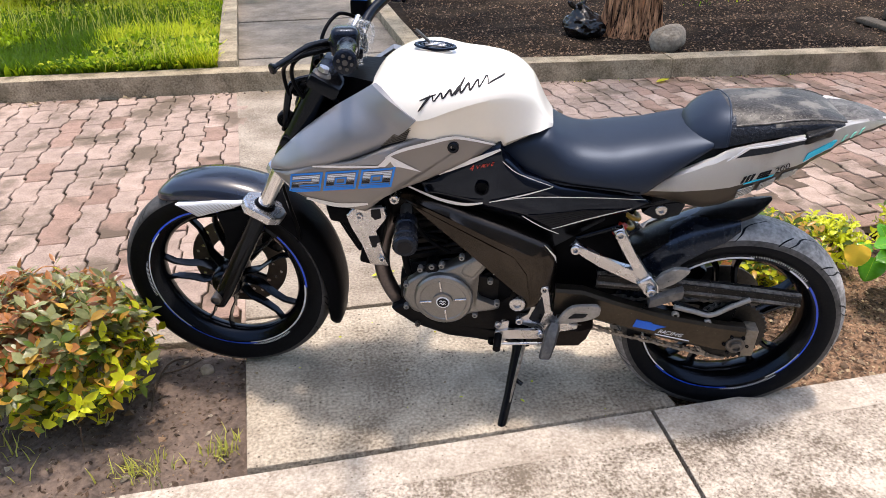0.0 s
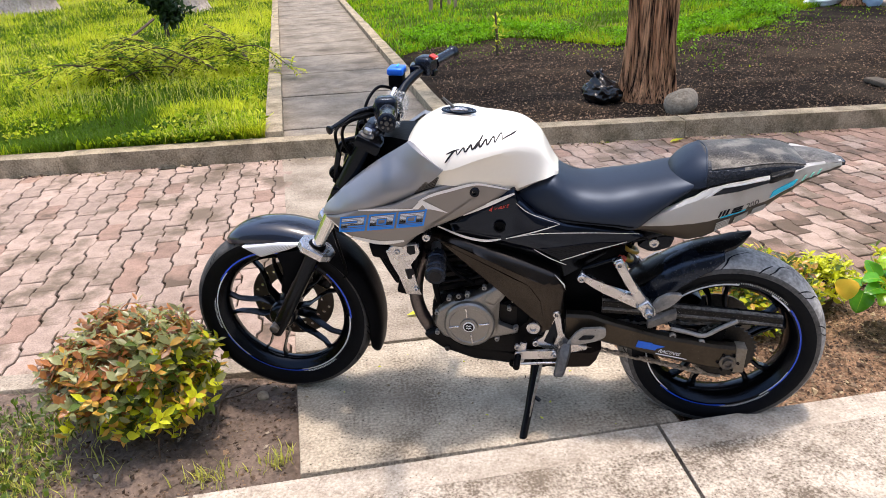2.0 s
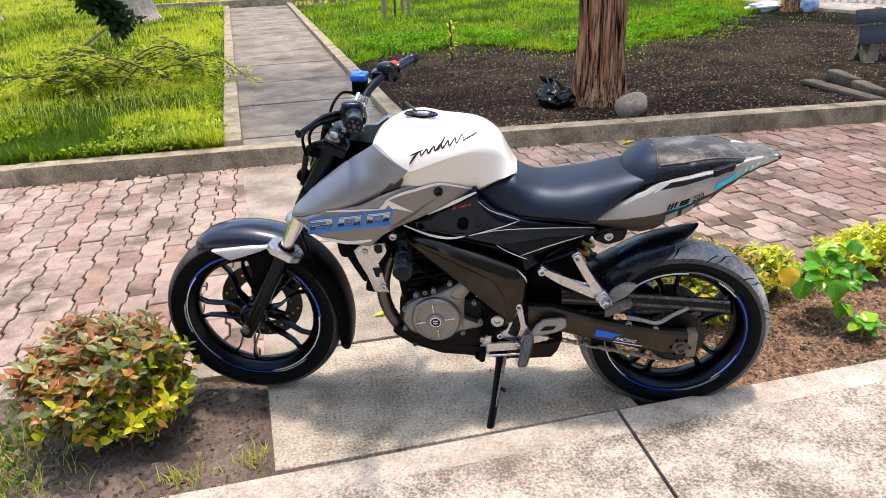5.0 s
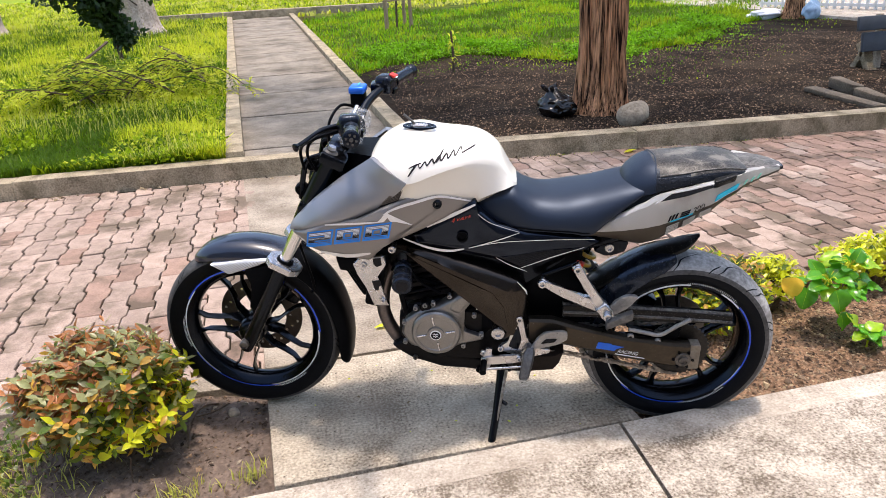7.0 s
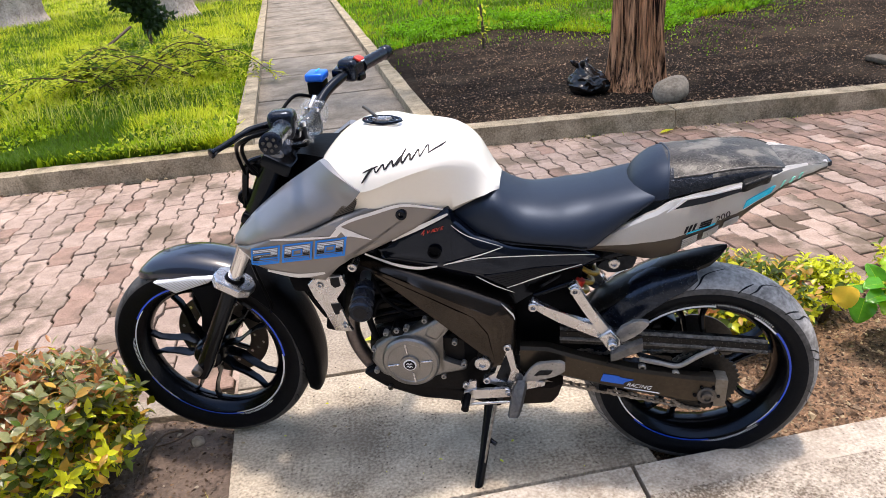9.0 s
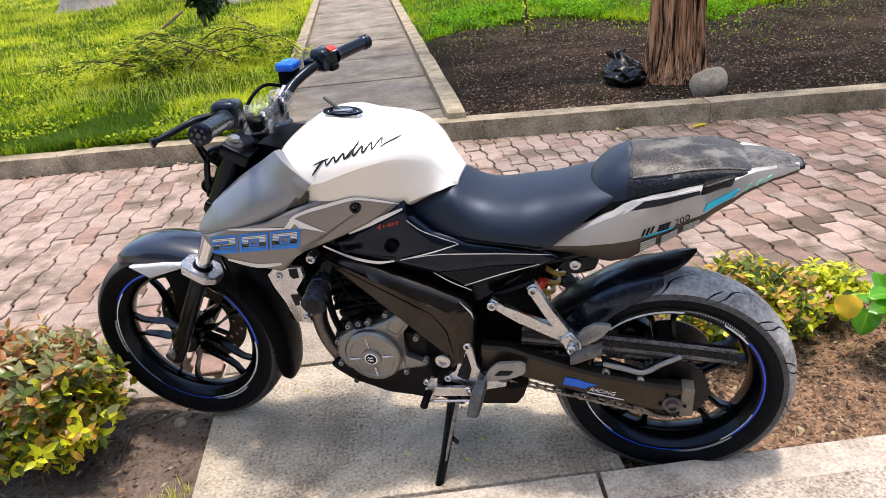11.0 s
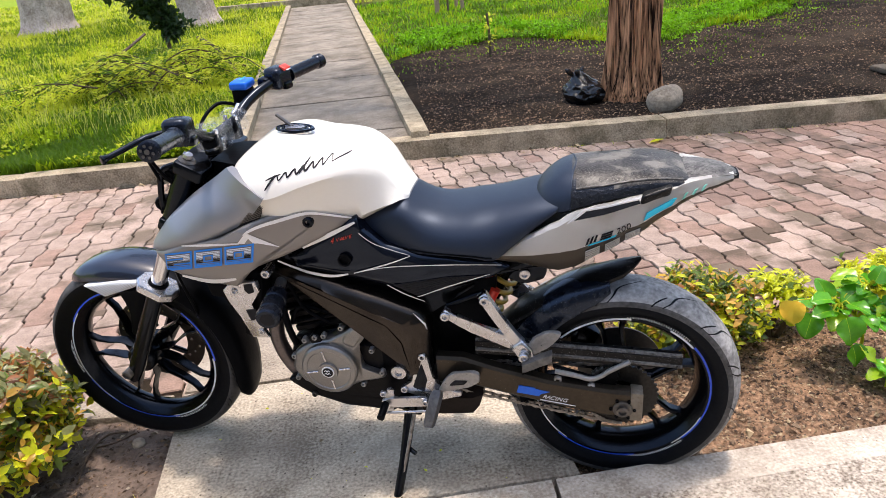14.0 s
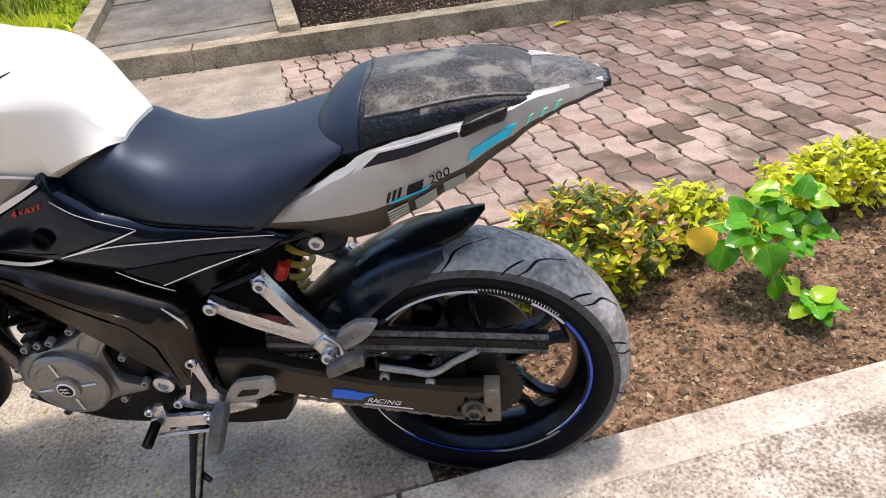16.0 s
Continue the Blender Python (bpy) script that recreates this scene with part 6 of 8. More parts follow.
for r0, r1, z0, z1 in ((0.038, 0.044, 0.0, 0.004), (0.028, 0.031, 0.0, 0.004), (0.007, 0.012, 0.001, 0.006)):
    rings = []
    for r, z in ((r1 + 0.002, z0 - 0.004), (r1, z1), (r0, z1), (r0 - 0.002, z0 - 0.004)):
        rings.append([bm.verts.new(cap_m @ Vector((r * 1.08 * math.cos(2 * math.pi * k / 36), r * 0.66 * math.sin(2 * math.pi * k / 36) * abs(math.sin(2 * math.pi * k / 36)) ** 0.25, z * 0.6))) for k in range(36)])
    for a, b in zip(rings, rings[1:]):
        for k in range(36):
            bm.faces.new((a[k], a[(k + 1) % 36], b[(k + 1) % 36], b[k]))
bp("filler_ring", bm, M_GLOSS, tank, "black filler cap ring")
bm = bmesh.new()
tube(bm, [cap_m @ Vector((0, 0, -0.006)), cap_m @ Vector((0, 0, 0.0016))], 0.024, 30)
bp("filler_cap", bm, M_STEEL, tank, "dark steel filler cap")
for dy in (-0.009, 0.0, 0.009):
    bm = bmesh.new()
    box(bm, (0.050 - abs(dy), 0.0030, 0.002), cap_m @ pose(0, dy, 0.0034), 0.0006, 1)
    bp("filler_bar", bm, M_ALU, tank)
bm = bmesh.new()
box(bm, (0.042, 0.011, 0.005), cap_m @ pose(-0.030, 0.004, 0.018, 0, 38), 0.0015)
bp("key", bm, M_STEEL, tank, "key left in the filler cap")


# writing and marks
def text_mesh(body, size, shear=0.0):
    c = bpy.data.curves.new("writing", "FONT")
    c.body, c.size, c.shear, c.extrude = body, size, shear, 0.0004
    c.resolution_u = 3
    o = bpy.data.objects.new("writing", c)
    scene.collection.objects.link(o)
    bpy.context.view_layer.update()
    me = bpy.data.meshes.new_from_object(o.evaluated_get(bpy.context.evaluated_depsgraph_get()))
    bpy.data.objects.remove(o)
    return me


def lettering(name, body, size, u, v, w_of, along, mat, parent, stretch=1.0, shear=0.2, label=""):
    """Letters laid on the left side, each its own part; along: degrees by which the line rises rearward."""
    ca, sa = math.cos(radians(along)), math.sin(radians(along))
    at = 0.0
    for ch in body:
        me = text_mesh(ch, size, shear)
        wide = max(vert.co.x for vert in me.vertices)
        for vert in me.vertices:
            x, y, z = at + vert.co.x * stretch, vert.co.y, vert.co.z
            uu, vv = u + x * ca - y * sa, v + x * sa + y * ca
            vert.co = q(uu, w_of(uu, vv) + z, vv)
        at += (wide - 0.42 * shear * size + 0.04 * size) * stretch
        me.materials.clear()
        me.materials.append(mat)
        ob = new(name, me)
        ob.parent = parent
        if label:
            tagged(ob, label)


def tank_w(u, v):
    vt, wc, vc, vb, kb = spline_table(TANK, u)
    hgt = vt - vc
    half = [(0.0, vt), (0.28 * wc, vt - 0.015 * hgt), (0.52 * wc, vt - 0.075 * hgt), (0.72 * wc, vt - 0.20 * hgt), (0.87 * wc, vt - 0.44 * hgt), (0.96 * wc, vt - 0.74 * hgt), (1.0 * wc, vc)]
    for (w0, v0), (w1, v1) in zip(half, half[1:]):
        if v >= v1:
            t = (v0 - v) / max(1e-6, v0 - v1)
            return w0 + (w1 - w0) * max(0.0, t)
    return wc


def stroke(bm, pts, wide, w_of, lift=0.003):
    """A flat brush stroke along (u, v) points, lying on a side surface."""
    P = smooth_path([(a, b, 0) for a, b in pts], 5)
    rows = []
    for i, p in enumerate(P):
        d = (P[min(i + 1, len(P) - 1)] - P[max(i - 1, 0)]).normalized()
        nn = Vector((-d.y, d.x, 0)) * (wide / 2) * (0.45 + 0.55 * math.sin(math.pi * min(1, max(0.08, i / (len(P) - 1)))))
        rows.append([bm.verts.new(q(x.x, w_of(x.x, x.y) + lift, x.y)) for x in (p + nn, p - nn)])
    for a, b in zip(rows, rows[1:]):
        bm.faces.new((a[0], a[1], b[1], b[0]))


# abstract brush mark on the tank: a running zigzag line with one long and one hanging stroke
bm = bmesh.new()
zig = []
for k in range(15):
    u0 = 0.573 + 0.0092 * k
    zig.append((u0 + (0.004 if k % 2 else 0.0), 0.6165 + 0.235 * (u0 - 0.573) + (0.0115 if k % 2 else 0.0)))
stroke(bm, zig, 0.0042, tank_w)
stroke(bm, [(0.560, 0.601), (0.572, 0.617), (0.583, 0.631)], 0.0048, tank_w)
stroke(bm, [(0.562, 0.621), (0.578, 0.6275), (0.595, 0.6325)], 0.0036, tank_w)
stroke(bm, [(0.634, 0.630), (0.643, 0.643), (0.651, 0.655)], 0.0048, tank_w)
stroke(bm, [(0.700, 0.645), (0.716, 0.6505), (0.736, 0.6545)], 0.0030, tank_w)
bp("tank_mark", bm, M_BLACK_DECAL, tank, "black brush-like mark on the tank", 60)

# side wings of the tank: upper silver blade and lower grey shroud
def line_of(table, x):
    for (a, p), (b, r) in zip(table, table[1:]):
        if x <= b:
            return p + (r - p) * max(0, x - a) / (b - a)
    return table[-1][1]


def wing_w(u, v):
    return line_of([(0.2, 0.135), (0.27, 0.182), (0.35, 0.2), (0.55, 0.203)], u) - line_of([(0.2, 0.55), (0.40, 0.52), (0.556, 0.12), (0.6, 0.12)], u) * max(0, v - (0.432 + 0.27 * (u - 0.2)))


WING_TOP = [(0.203, 0.424), (0.211, 0.441), (0.245, 0.478), (0.283, 0.515), (0.352, 0.570), (0.410, 0.607), (0.454, 0.637)]
WING_LOW = [(0.204, 0.414), (0.262, 0.430), (0.319, 0.448), (0.40, 0.473), (0.474, 0.507), (0.522, 0.545), (0.556, 0.583)]


def wing_mesh(bm, side):
    """A smooth bullet-shaped blade, domed between its upper and lower edge, rolled in below."""
    top, low = smooth_path([(a, b, 0) for a, b in WING_TOP], 6), smooth_path([(a, b, 0) for a, b in WING_LOW], 6)
    n, m = len(top) - 1, 14
    rows, back = [], []
    for i in range(n + 1):
        a, b = top[i], low[i]
        f = i / n
        wa = wing_w(a.x, a.y) - 0.010 + 0.004 * f
        wb = wing_w(b.x, b.y) - line_of([(0.0, 0.006), (0.3, 0.012), (0.6, 0.020), (0.85, 0.020), (1.0, 0.006)], f)
        dome = line_of([(0.0, 0.006), (0.25, 0.018), (0.6, 0.024), (1.0, 0.013)], f)
        row = []
        for k in range(m + 1):
            t = k / m
            h = (4 * t * (1 - t)) ** 0.75
            p = a.lerp(b, t)
            w = wa + (wb - wa) * t + dome * h
            if p.x > 0.43:
                over = tank_w(p.x, p.y) + 0.005 - w
                w += max(0.0, over) * min(1.0, max(0.0, (f - 0.72) / 0.2))
            row.append(bm.verts.new(q(p.x, side * w, p.y)))
        rows.append(row)
        back.append([bm.verts.new(q(a.x + 0.003, side * (wa - 0.022), a.y - 0.004)), bm.verts.new(q(b.x, side * (wb - 0.022), b.y + 0.004))])
    for i in range(n):
        for k in range(m):
            bm.faces.new((rows[i][k], rows[i][k + 1], rows[i + 1][k + 1], rows[i + 1][k]))
        bm.faces.new((back[i][0], rows[i][0], rows[i + 1][0], back[i + 1][0]))
        bm.faces.new((rows[i][m], back[i][1], back[i + 1][1], rows[i + 1][m]))
    bm.faces.new([back[n][0]] + rows[n] + [back[n][1]])
    bmesh.ops.recalc_face_normals(bm, faces=bm.faces[:])


def shroud_w(u, v):
    return line_of([(0.2, 0.135), (0.27, 0.188), (0.5, 0.2), (0.57, 0.18), (0.735, 0.108)], u) - 0.15 * max(0, 0.39 - v)


for s in (1, -1):
    bm = bmesh.new()
    wing_mesh(bm, s)
    up = bp("upper_wing", bm, M_SILVER, None, "silver grey tank wing", 50)
    bm = bmesh.new()
    shell(bm, [(0.556, 0.585), (0.527, 0.521), (0.468, 0.502), (0.446, 0.497), (0.475, 0.530), (0.515, 0.555)], [(0.515, 0.535)], lambda u, v: 0.178, 0.004, 0.01, s)
    vent = bp("air_mesh", bm, M_BLACK_DECAL, None, "black mesh insert of the wing", 40)
    bm = bmesh.new()
    for k in range(9):
        t = k / 9
        a, b = Vector((0.552, 0.576)).lerp(Vector((0.530, 0.527)), t), Vector((0.512, 0.548)).lerp(Vector((0.470, 0.508)), t)
        tube(bm, [q(a.x, s * 0.1825, a.y), q(b.x, s * 0.1825, b.y)], 0.0011, 4)
    tagged(bp("mesh_rib", bm, M_STEEL, vent, "", None), kind="stuff")
    bm = bmesh.new()
    shell(bm, [(0.206, 0.412), (0.319, 0.457), (0.418, 0.477), (0.499, 0.516), (0.553, 0.535), (0.631, 0.540), (0.737, 0.499), (0.665, 0.463), (0.603, 0.439), (0.533, 0.415), (0.493, 0.401), (0.439, 0.344), (0.374, 0.351), (0.309, 0.363), (0.251, 0.390)], [(0.26, 0.42), (0.38, 0.42), (0.50, 0.46), (0.62, 0.50)], lambda u, v: shroud_w(u, v) - 0.010, 0.010, 0.03, s, reach=0.016, cuts=(0.23, 0.27, 0.32, 0.38, 0.44, 0.50, 0.535, 0.57, 0.62, 0.67))
    low = bp("lower_shroud", bm, M_TAUPE, None, "taupe grey lower shroud of the tank", 40)
    if s > 0:
        wing, shroud = up, low


# black duct behind wing and shroud
bm = bmesh.new()
for s in (1, -1):
    slabbed(bm, [(0.235, 0.400), (0.245, 0.440), (0.32, 0.500), (0.44, 0.560), (0.53, 0.560), (0.55, 0.500), (0.48, 0.400), (0.36, 0.370)], 0.10, 0.125, 0.004, s, 0.01)
bp("air_duct", bm, M_PLASTIC, None, "black air duct behind the wing", 40)

# bright facets and lines along the shroud
def strip(name, outline, w_of, mat, parent, lift=0.0, label=""):
    bm = bmesh.new()
    pts = resample(outline, 0.02)
    c = sum(pts, Vector((0, 0))) / len(pts)
    vs = [bm.verts.new(q(p.x, w_of(p.x, p.y) + lift, p.y)) for p in pts]
    back = [bm.verts.new(q(p.x, w_of(p.x, p.y) + lift - 0.003, p.y)) for p in pts]
    bm.faces.new(vs)
    for i in range(len(vs)):
        bm.faces.new((back[i], back[(i + 1) % len(vs)], vs[(i + 1) % len(vs)], vs[i]))
    bmesh.ops.triangulate(bm, faces=[f for f in bm.faces if len(f.verts) > 4])
    return bp(name, bm, mat, parent, label, None)


for pts, wd in (([(0.322, 0.457), (0.393, 0.4625), (0.474, 0.4705)], 0.0062), ([(0.490, 0.492), (0.505, 0.503), (0.536, 0.514), (0.585, 0.524), (0.625, 0.5295), (0.655, 0.525), (0.728, 0.500)], 0.0085)):
    bm = bmesh.new()
    stroke(bm, pts, wd, shroud_w, 0.0022)
    bp("shroud_edge", bm, M_TRIM_HIGHLIGHT, shroud, "bright moulded edge of the shroud", None)
bm = bmesh.new()
for tri_ in (((0.470, 0.470), (0.520, 0.471), (0.497, 0.500)), ((0.497, 0.500), (0.520, 0.471), (0.538, 0.474)), ((0.520, 0.471), (0.568, 0.455), (0.538, 0.474))):
    bm.faces.new([bm.verts.new(q(a, shroud_w(a, b) + 0.0024, b)) for a, b in tri_])
bp("shroud_facet", bm, M_TRIM_HIGHLIGHT, shroud, "bright facet of the shroud", None)
bm = bmesh.new()
for a, b, c, d in (((0.340, 0.461), (0.418, 0.475), (0.418, 0.4675), (0.390, 0.4655)), ((0.418, 0.475), (0.470, 0.501), (0.472, 0.475), (0.418, 0.4675)), ((0.470, 0.501), (0.520, 0.5165), (0.494, 0.497), (0.472, 0.475))):
    bm.faces.new([bm.verts.new(q(u, shroud_w(u, v) + 0.0014, v)) for u, v in (a, b, c, d)])
bp("shroud_slope", bm, M_SILVER, shroud, "silver upper slope of the shroud", None)
bolt(0.633, 0.158, 0.507, 0.013, M_BLACK, shroud, 0.02)
bm = bmesh.new()
stroke(bm, [(0.300, 0.372), (0.374, 0.360), (0.445, 0.372)], 0.012, shroud_w, 0.001)
bp("shroud_belly", bm, M_TAIL, shroud, "", None)
# big striped numerals


def numerals(parent):
    for k in range(3):
        def uv(x, y):
            uu = 0.266 + k * 0.083 + x * 0.064 + y * 0.008
            vv = 0.390 + (uu - 0.265) * 0.165 + y * 0.036
            return uu, vv

        def quad(bm, x0, y0, x1, y1, lift):
            m = 4
            for i in range(m):
                a, b = x0 + (x1 - x0) * i / m, x0 + (x1 - x0) * (i + 1) / m
                bm.faces.new([bm.verts.new(q(uu, shroud_w(uu, vv) + lift, vv)) for uu, vv in (uv(a, y0), uv(b, y0), uv(b, y1), uv(a, y1))])

        def spans(y):
            """Where the digit's stroke lies along a level."""
            if y > 0.74 or y < 0.20:
                return ((0.0, 1.0),)
            if k:
                return ((0.0, 0.27), (0.73, 1.0))
            return ((0.73, 1.0),) if y > 0.56 else ((0.0, 1.0),) if y > 0.38 else ((0.0, 0.27),)

        # blue outline round the digit, then fine stripes: white above, black and blue below
        bm = bmesh.new()
        for x0, y0, x1, y1 in ((-0.10, 1.02, 1.10, 1.15), (-0.10, -0.16, 1.10, -0.02), (-0.10, -0.02, -0.02, 1.02), (1.02, -0.02, 1.10, 1.02)):
            quad(bm, x0, y0, x1, y1, 0.0018)
        if k:
            for x0, y0, x1, y1 in ((0.29, 0.24, 0.71, 0.34), (0.29, 0.62, 0.71, 0.71), (0.29, 0.34, 0.36, 0.62), (0.64, 0.34, 0.71, 0.62)):
                quad(bm, x0, y0, x1, y1, 0.0018)
        else:
            quad(bm, -0.02, 0.60, 0.70, 0.70, 0.0018)
            quad(bm, 0.30, 0.24, 1.02, 0.34, 0.0018)
        bp("digit_outline", bm, M_BLUE_DECAL, parent, "blue outline of a numeral", None)
        for nm, mat, lo, hi in (("digit_stripes", M_WHITE_DECAL, 0.46, 1.0), ("digit_shade", M_BLACK_DECAL, 0.22, 0.46), ("digit_foot", M_BLUE_DECAL, 0.0, 0.22)):
            bm = bmesh.new()
            y = lo
            while y < hi - 0.02:
                for x0, x1 in spans(y + 0.035):
                    quad(bm, x0, y, x1, y + 0.07, 0.0026)
                y += 0.108
            tagged(bp(nm, bm, mat, parent, "", None), kind="stuff")


numerals(shroud)

# black side panels behind the shroud
for s in (1, -1):
    bm = bmesh.new()
    shell(bm, [(0.545, 0.398), (0.603, 0.436), (0.737, 0.512), (0.748, 0.478), (0.80, 0.434), (0.88, 0.414), (1.06, 0.402), (1.10, 0.38), (1.06, 0.352), (0.95, 0.322), (0.872, 0.290), (0.80, 0.315), (0.66, 0.345), (0.56, 0.362)], [(0.62, 0.40), (0.75, 0.40), (0.95, 0.365)], lambda u, v: 0.104 - 0.05 * max(0, u - 0.9), 0.024, 0.03, s, reach=0.034)
    pn = bp("side_panel", bm, M_GLOSS, None, "gloss black side panel", 35)
    if s > 0:
        side_panel = pn
side_w = lambda u, v: 0.1285 - 0.05 * max(0, u - 0.9)
# trim lines, and highlights of the panel edges painted as silver strokes
for pts, wd, lift in (([(0.600, 0.429), (0.67, 0.464), (0.738, 0.499)], 0.0105, 0.006), ([(0.744, 0.470), (0.775, 0.445), (0.82, 0.428), (0.862, 0.415)], 0.0026, 0.005), ([(0.719, 0.362), (0.80, 0.388), (0.862, 0.413)], 0.0034, 0.004), ([(0.719, 0.362), (0.80, 0.380), (0.889, 0.388), (0.98, 0.391), (1.075, 0.391)], 0.0026, 0.003), ([(0.530, 0.392), (0.60, 0.364), (0.66, 0.354), (0.705, 0.361)], 0.0080, 0.007), ([(0.798, 0.332), (0.84, 0.308), (0.888, 0.289)], 0.0024, 0.003), ([(0.870, 0.301), (0.95, 0.333), (1.046, 0.366)], 0.0028, 0.003)):
    bm = bmesh.new()
    stroke(bm, pts, wd, side_w, lift)
    bp("panel_line", bm, M_TRIM_HIGHLIGHT, side_panel, "silver trim line and painted edge highlight", None)
VENT = [(0.812, 0.331), (0.878, 0.300), (1.035, 0.3625), (0.94, 0.356)]
strip("panel_vent", VENT, side_w, M_BLACK_DECAL, side_panel, 0.002, "black mesh vent")
bm = bmesh.new()
for fam in (0, 1):
    for i in range(1, 26):
        t = i / 26
        p0, p1, p2, p3 = [Vector(p) for p in VENT]
        a, b = (p0.lerp(p3, t), p1.lerp(p2, min(1, t + 0.12))) if fam else (p0.lerp(p3, min(1, t + 0.12)), p1.lerp(p2, t))
        nn = Vector((0.0004, 0.0))
        bm.faces.new([bm.verts.new(q(p.x, side_w(p.x, p.y) + 0.0030 + 0.0003 * fam, p.y)) for p in (a - nn, a + nn, b + nn, b - nn)])
for i in range(1, 7):
    t = i / 7
    a, b = Vector(VENT[0]).lerp(Vector(VENT[1]), t), Vector(VENT[3]).lerp(Vector(VENT[2]), t)
    nn = Vector((0.0, 0.0004))
    bm.faces.new([bm.verts.new(q(p.x, side_w(p.x, p.y) + 0.0032, p.y)) for p in (a - nn, a + nn, b + nn, b - nn)])
tagged(bp("vent_mesh", bm, M_BLACK, side_panel, "", None), kind="stuff")
lettering("letter", "4", 0.019, 0.669, 0.4385, lambda u, v: 0.1305, 17, M_RED, side_panel, 1.1, 0.5, "red numeral")
lettering("letter", "VALVE", 0.0115, 0.683, 0.4445, lambda u, v: 0.1305, 17, M_RED, side_panel, 1.25, 0.5, "red letter")
bm = bmesh.new()
lathe_at(bm, 0.70, 0.398, [(0.016, 0.131), (0.0165, 0.137), (0.012, 0.137), (0.011, 0.130), (0.0004, 0.130)], 20)
bp("panel_lock", bm, M_PLASTIC, side_panel, "", 40)

# seats
SEAT = [(0.730, 0.486, 0.078, 0.446), (0.755, 0.500, 0.088, 0.430), (0.785, 0.515, 0.096, 0.419), (0.815, 0.530, 0.104, 0.412), (0.845, 0.535, 0.112, 0.409), (0.875, 0.518, 0.121, 0.410), (0.92, 0.5025, 0.133, 0.413), (0.97, 0.503, 0.143, 0.415), (1.01, 0.510, 0.147, 0.414), (1.06, 0.519, 0.144, 0.409), (1.10, 0.529, 0.136, 0.440), (1.15, 0.541, 0.124, 0.482), (1.20, 0.548, 0.110, 0.519)]
bm = bmesh.new()
secs = []
for i in range(41):
    u = SEAT[0][0] + (SEAT[-1][0] - SEAT[0][0]) * i / 40
    vt, w, vb = spline_table(SEAT, u)
    h = vt - vb
    k = max(0.0, min(1.0, (0.90 - u) / 0.07))
    half = [(0, vt), (0.35 * w, vt - 0.02 * h), (0.62 * w, vt - (0.10 - 0.05 * k) * h), (0.82 * w, vt - (0.27 - 0.14 * k) * h), (0.95 * w, vt - (0.52 - 0.24 * k) * h), (1.0 * w, vt - (0.78 - 0.2 * k) * h), (0.985 * w, vb + 0.05 * h), (0.93 * w, vb)]
    half = [(p.x, p.y) for p in smooth_path([(a, b, 0) for a, b in half[:6]], 2)] + half[6:]
    secs.append([q(u, a, b) for a, b in half] + [q(u, -a, b) for a, b in half[::-1][:-1]])
loft(bm, secs)
rider_seat = bp("rider_seat", bm, M_SEAT, None, "black vinyl rider seat", 55)
# sewn welt round the lower edge
for s in (1, -1):
    bm = bmesh.new()
    rows = [spline_table(SEAT, 0.735 + 0.32 * i / 24) for i in range(25)]
    tube(bm, [q(0.735 + 0.32 * i / 24, s * (0.990 * w), vb + 0.10 * (vt - vb)) for i, (vt, w, vb) in enumerate(rows)], 0.0022, 6)
    bp("seat_welt", bm, M_PLASTIC, rider_seat, "", 60)
PILLION = [(1.150, 0.541, 0.040, 0.524), (1.158, 0.553, 0.066, 0.518), (1.170, 0.566, 0.085, 0.515), (1.186, 0.579, 0.099, 0.514), (1.203, 0.590, 0.108, 0.515), (1.222, 0.597, 0.113, 0.521), (1.245, 0.601, 0.115, 0.530), (1.30, 0.603, 0.115, 0.547), (1.36, 0.604, 0.112, 0.561), (1.42, 0.601, 0.106, 0.569), (1.455, 0.595, 0.098, 0.572), (1.480, 0.586, 0.084, 0.569), (1.496, 0.575, 0.064, 0.565), (1.507, 0.565, 0.036, 0.560)]
bm = bmesh.new()
secs = []
pipe = []
for i in range(37):
    u = PILLION[0][0] + (PILLION[-1][0] - PILLION[0][0]) * i / 36
    vt, w, vb = spline_table(PILLION, u)
    h = vt - vb
    g = max(0.0, min(1.0, (u - 1.30) / 0.12))
    half = [(0, vt), (0.45 * w, vt - 0.03 * h), (0.70 * w, vt - (0.15 - 0.08 * g) * h), (0.86 * w, vt - (0.38 - 0.20 * g) * h), (0.945 * w, vt - (0.56 - 0.2 * g) * h), (0.99 * w, vt - 0.76 * h), (1.0 * w, vb + 0.08 * h), (0.94 * w, vb)]
    if i > 8:
        pipe.append(q(u, 0.868 * w, vt - (0.39 - 0.20 * g) * h + 0.0005))
    secs.append([q(u, a, b) for a, b in half] + [q(u, -a, b) for a, b in half[::-1][:-1]])
loft(bm, secs)
for f in bm.faces:
    c = f.calc_center_median()
    f.normal_update()
    f.material_index = 2 if c.x < 1.226 else 1 if abs(f.normal.z) > 0.72 else 0
pillion = bp("pillion_seat", bm, [M_SEAT_WORN, M_SEAT_DUST, M_SEAT], None, "black vinyl pillion seat covered in grey dust", 50)
vt, w, vb = spline_table(PILLION, 1.226)
h = vt - vb
bm = bmesh.new()
half = [(0.0, vt), (0.45, vt - 0.03 * h), (0.70, vt - 0.15 * h), (0.86, vt - 0.38 * h), (0.945, vt - 0.56 * h), (0.99, vt - 0.76 * h), (1.0, vb + 0.08 * h)]
tube(bm, smooth_path([q(1.226 + 0.012 * (1 - a), s_ * a * w * 1.002, b + 0.0004) for s_, rr in ((-1, half[::-1]), (1, half[1:])) for a, b in rr], 3), 0.0024, 6)
bp("cross_seam", bm, M_SEAT, pillion, "", 60)
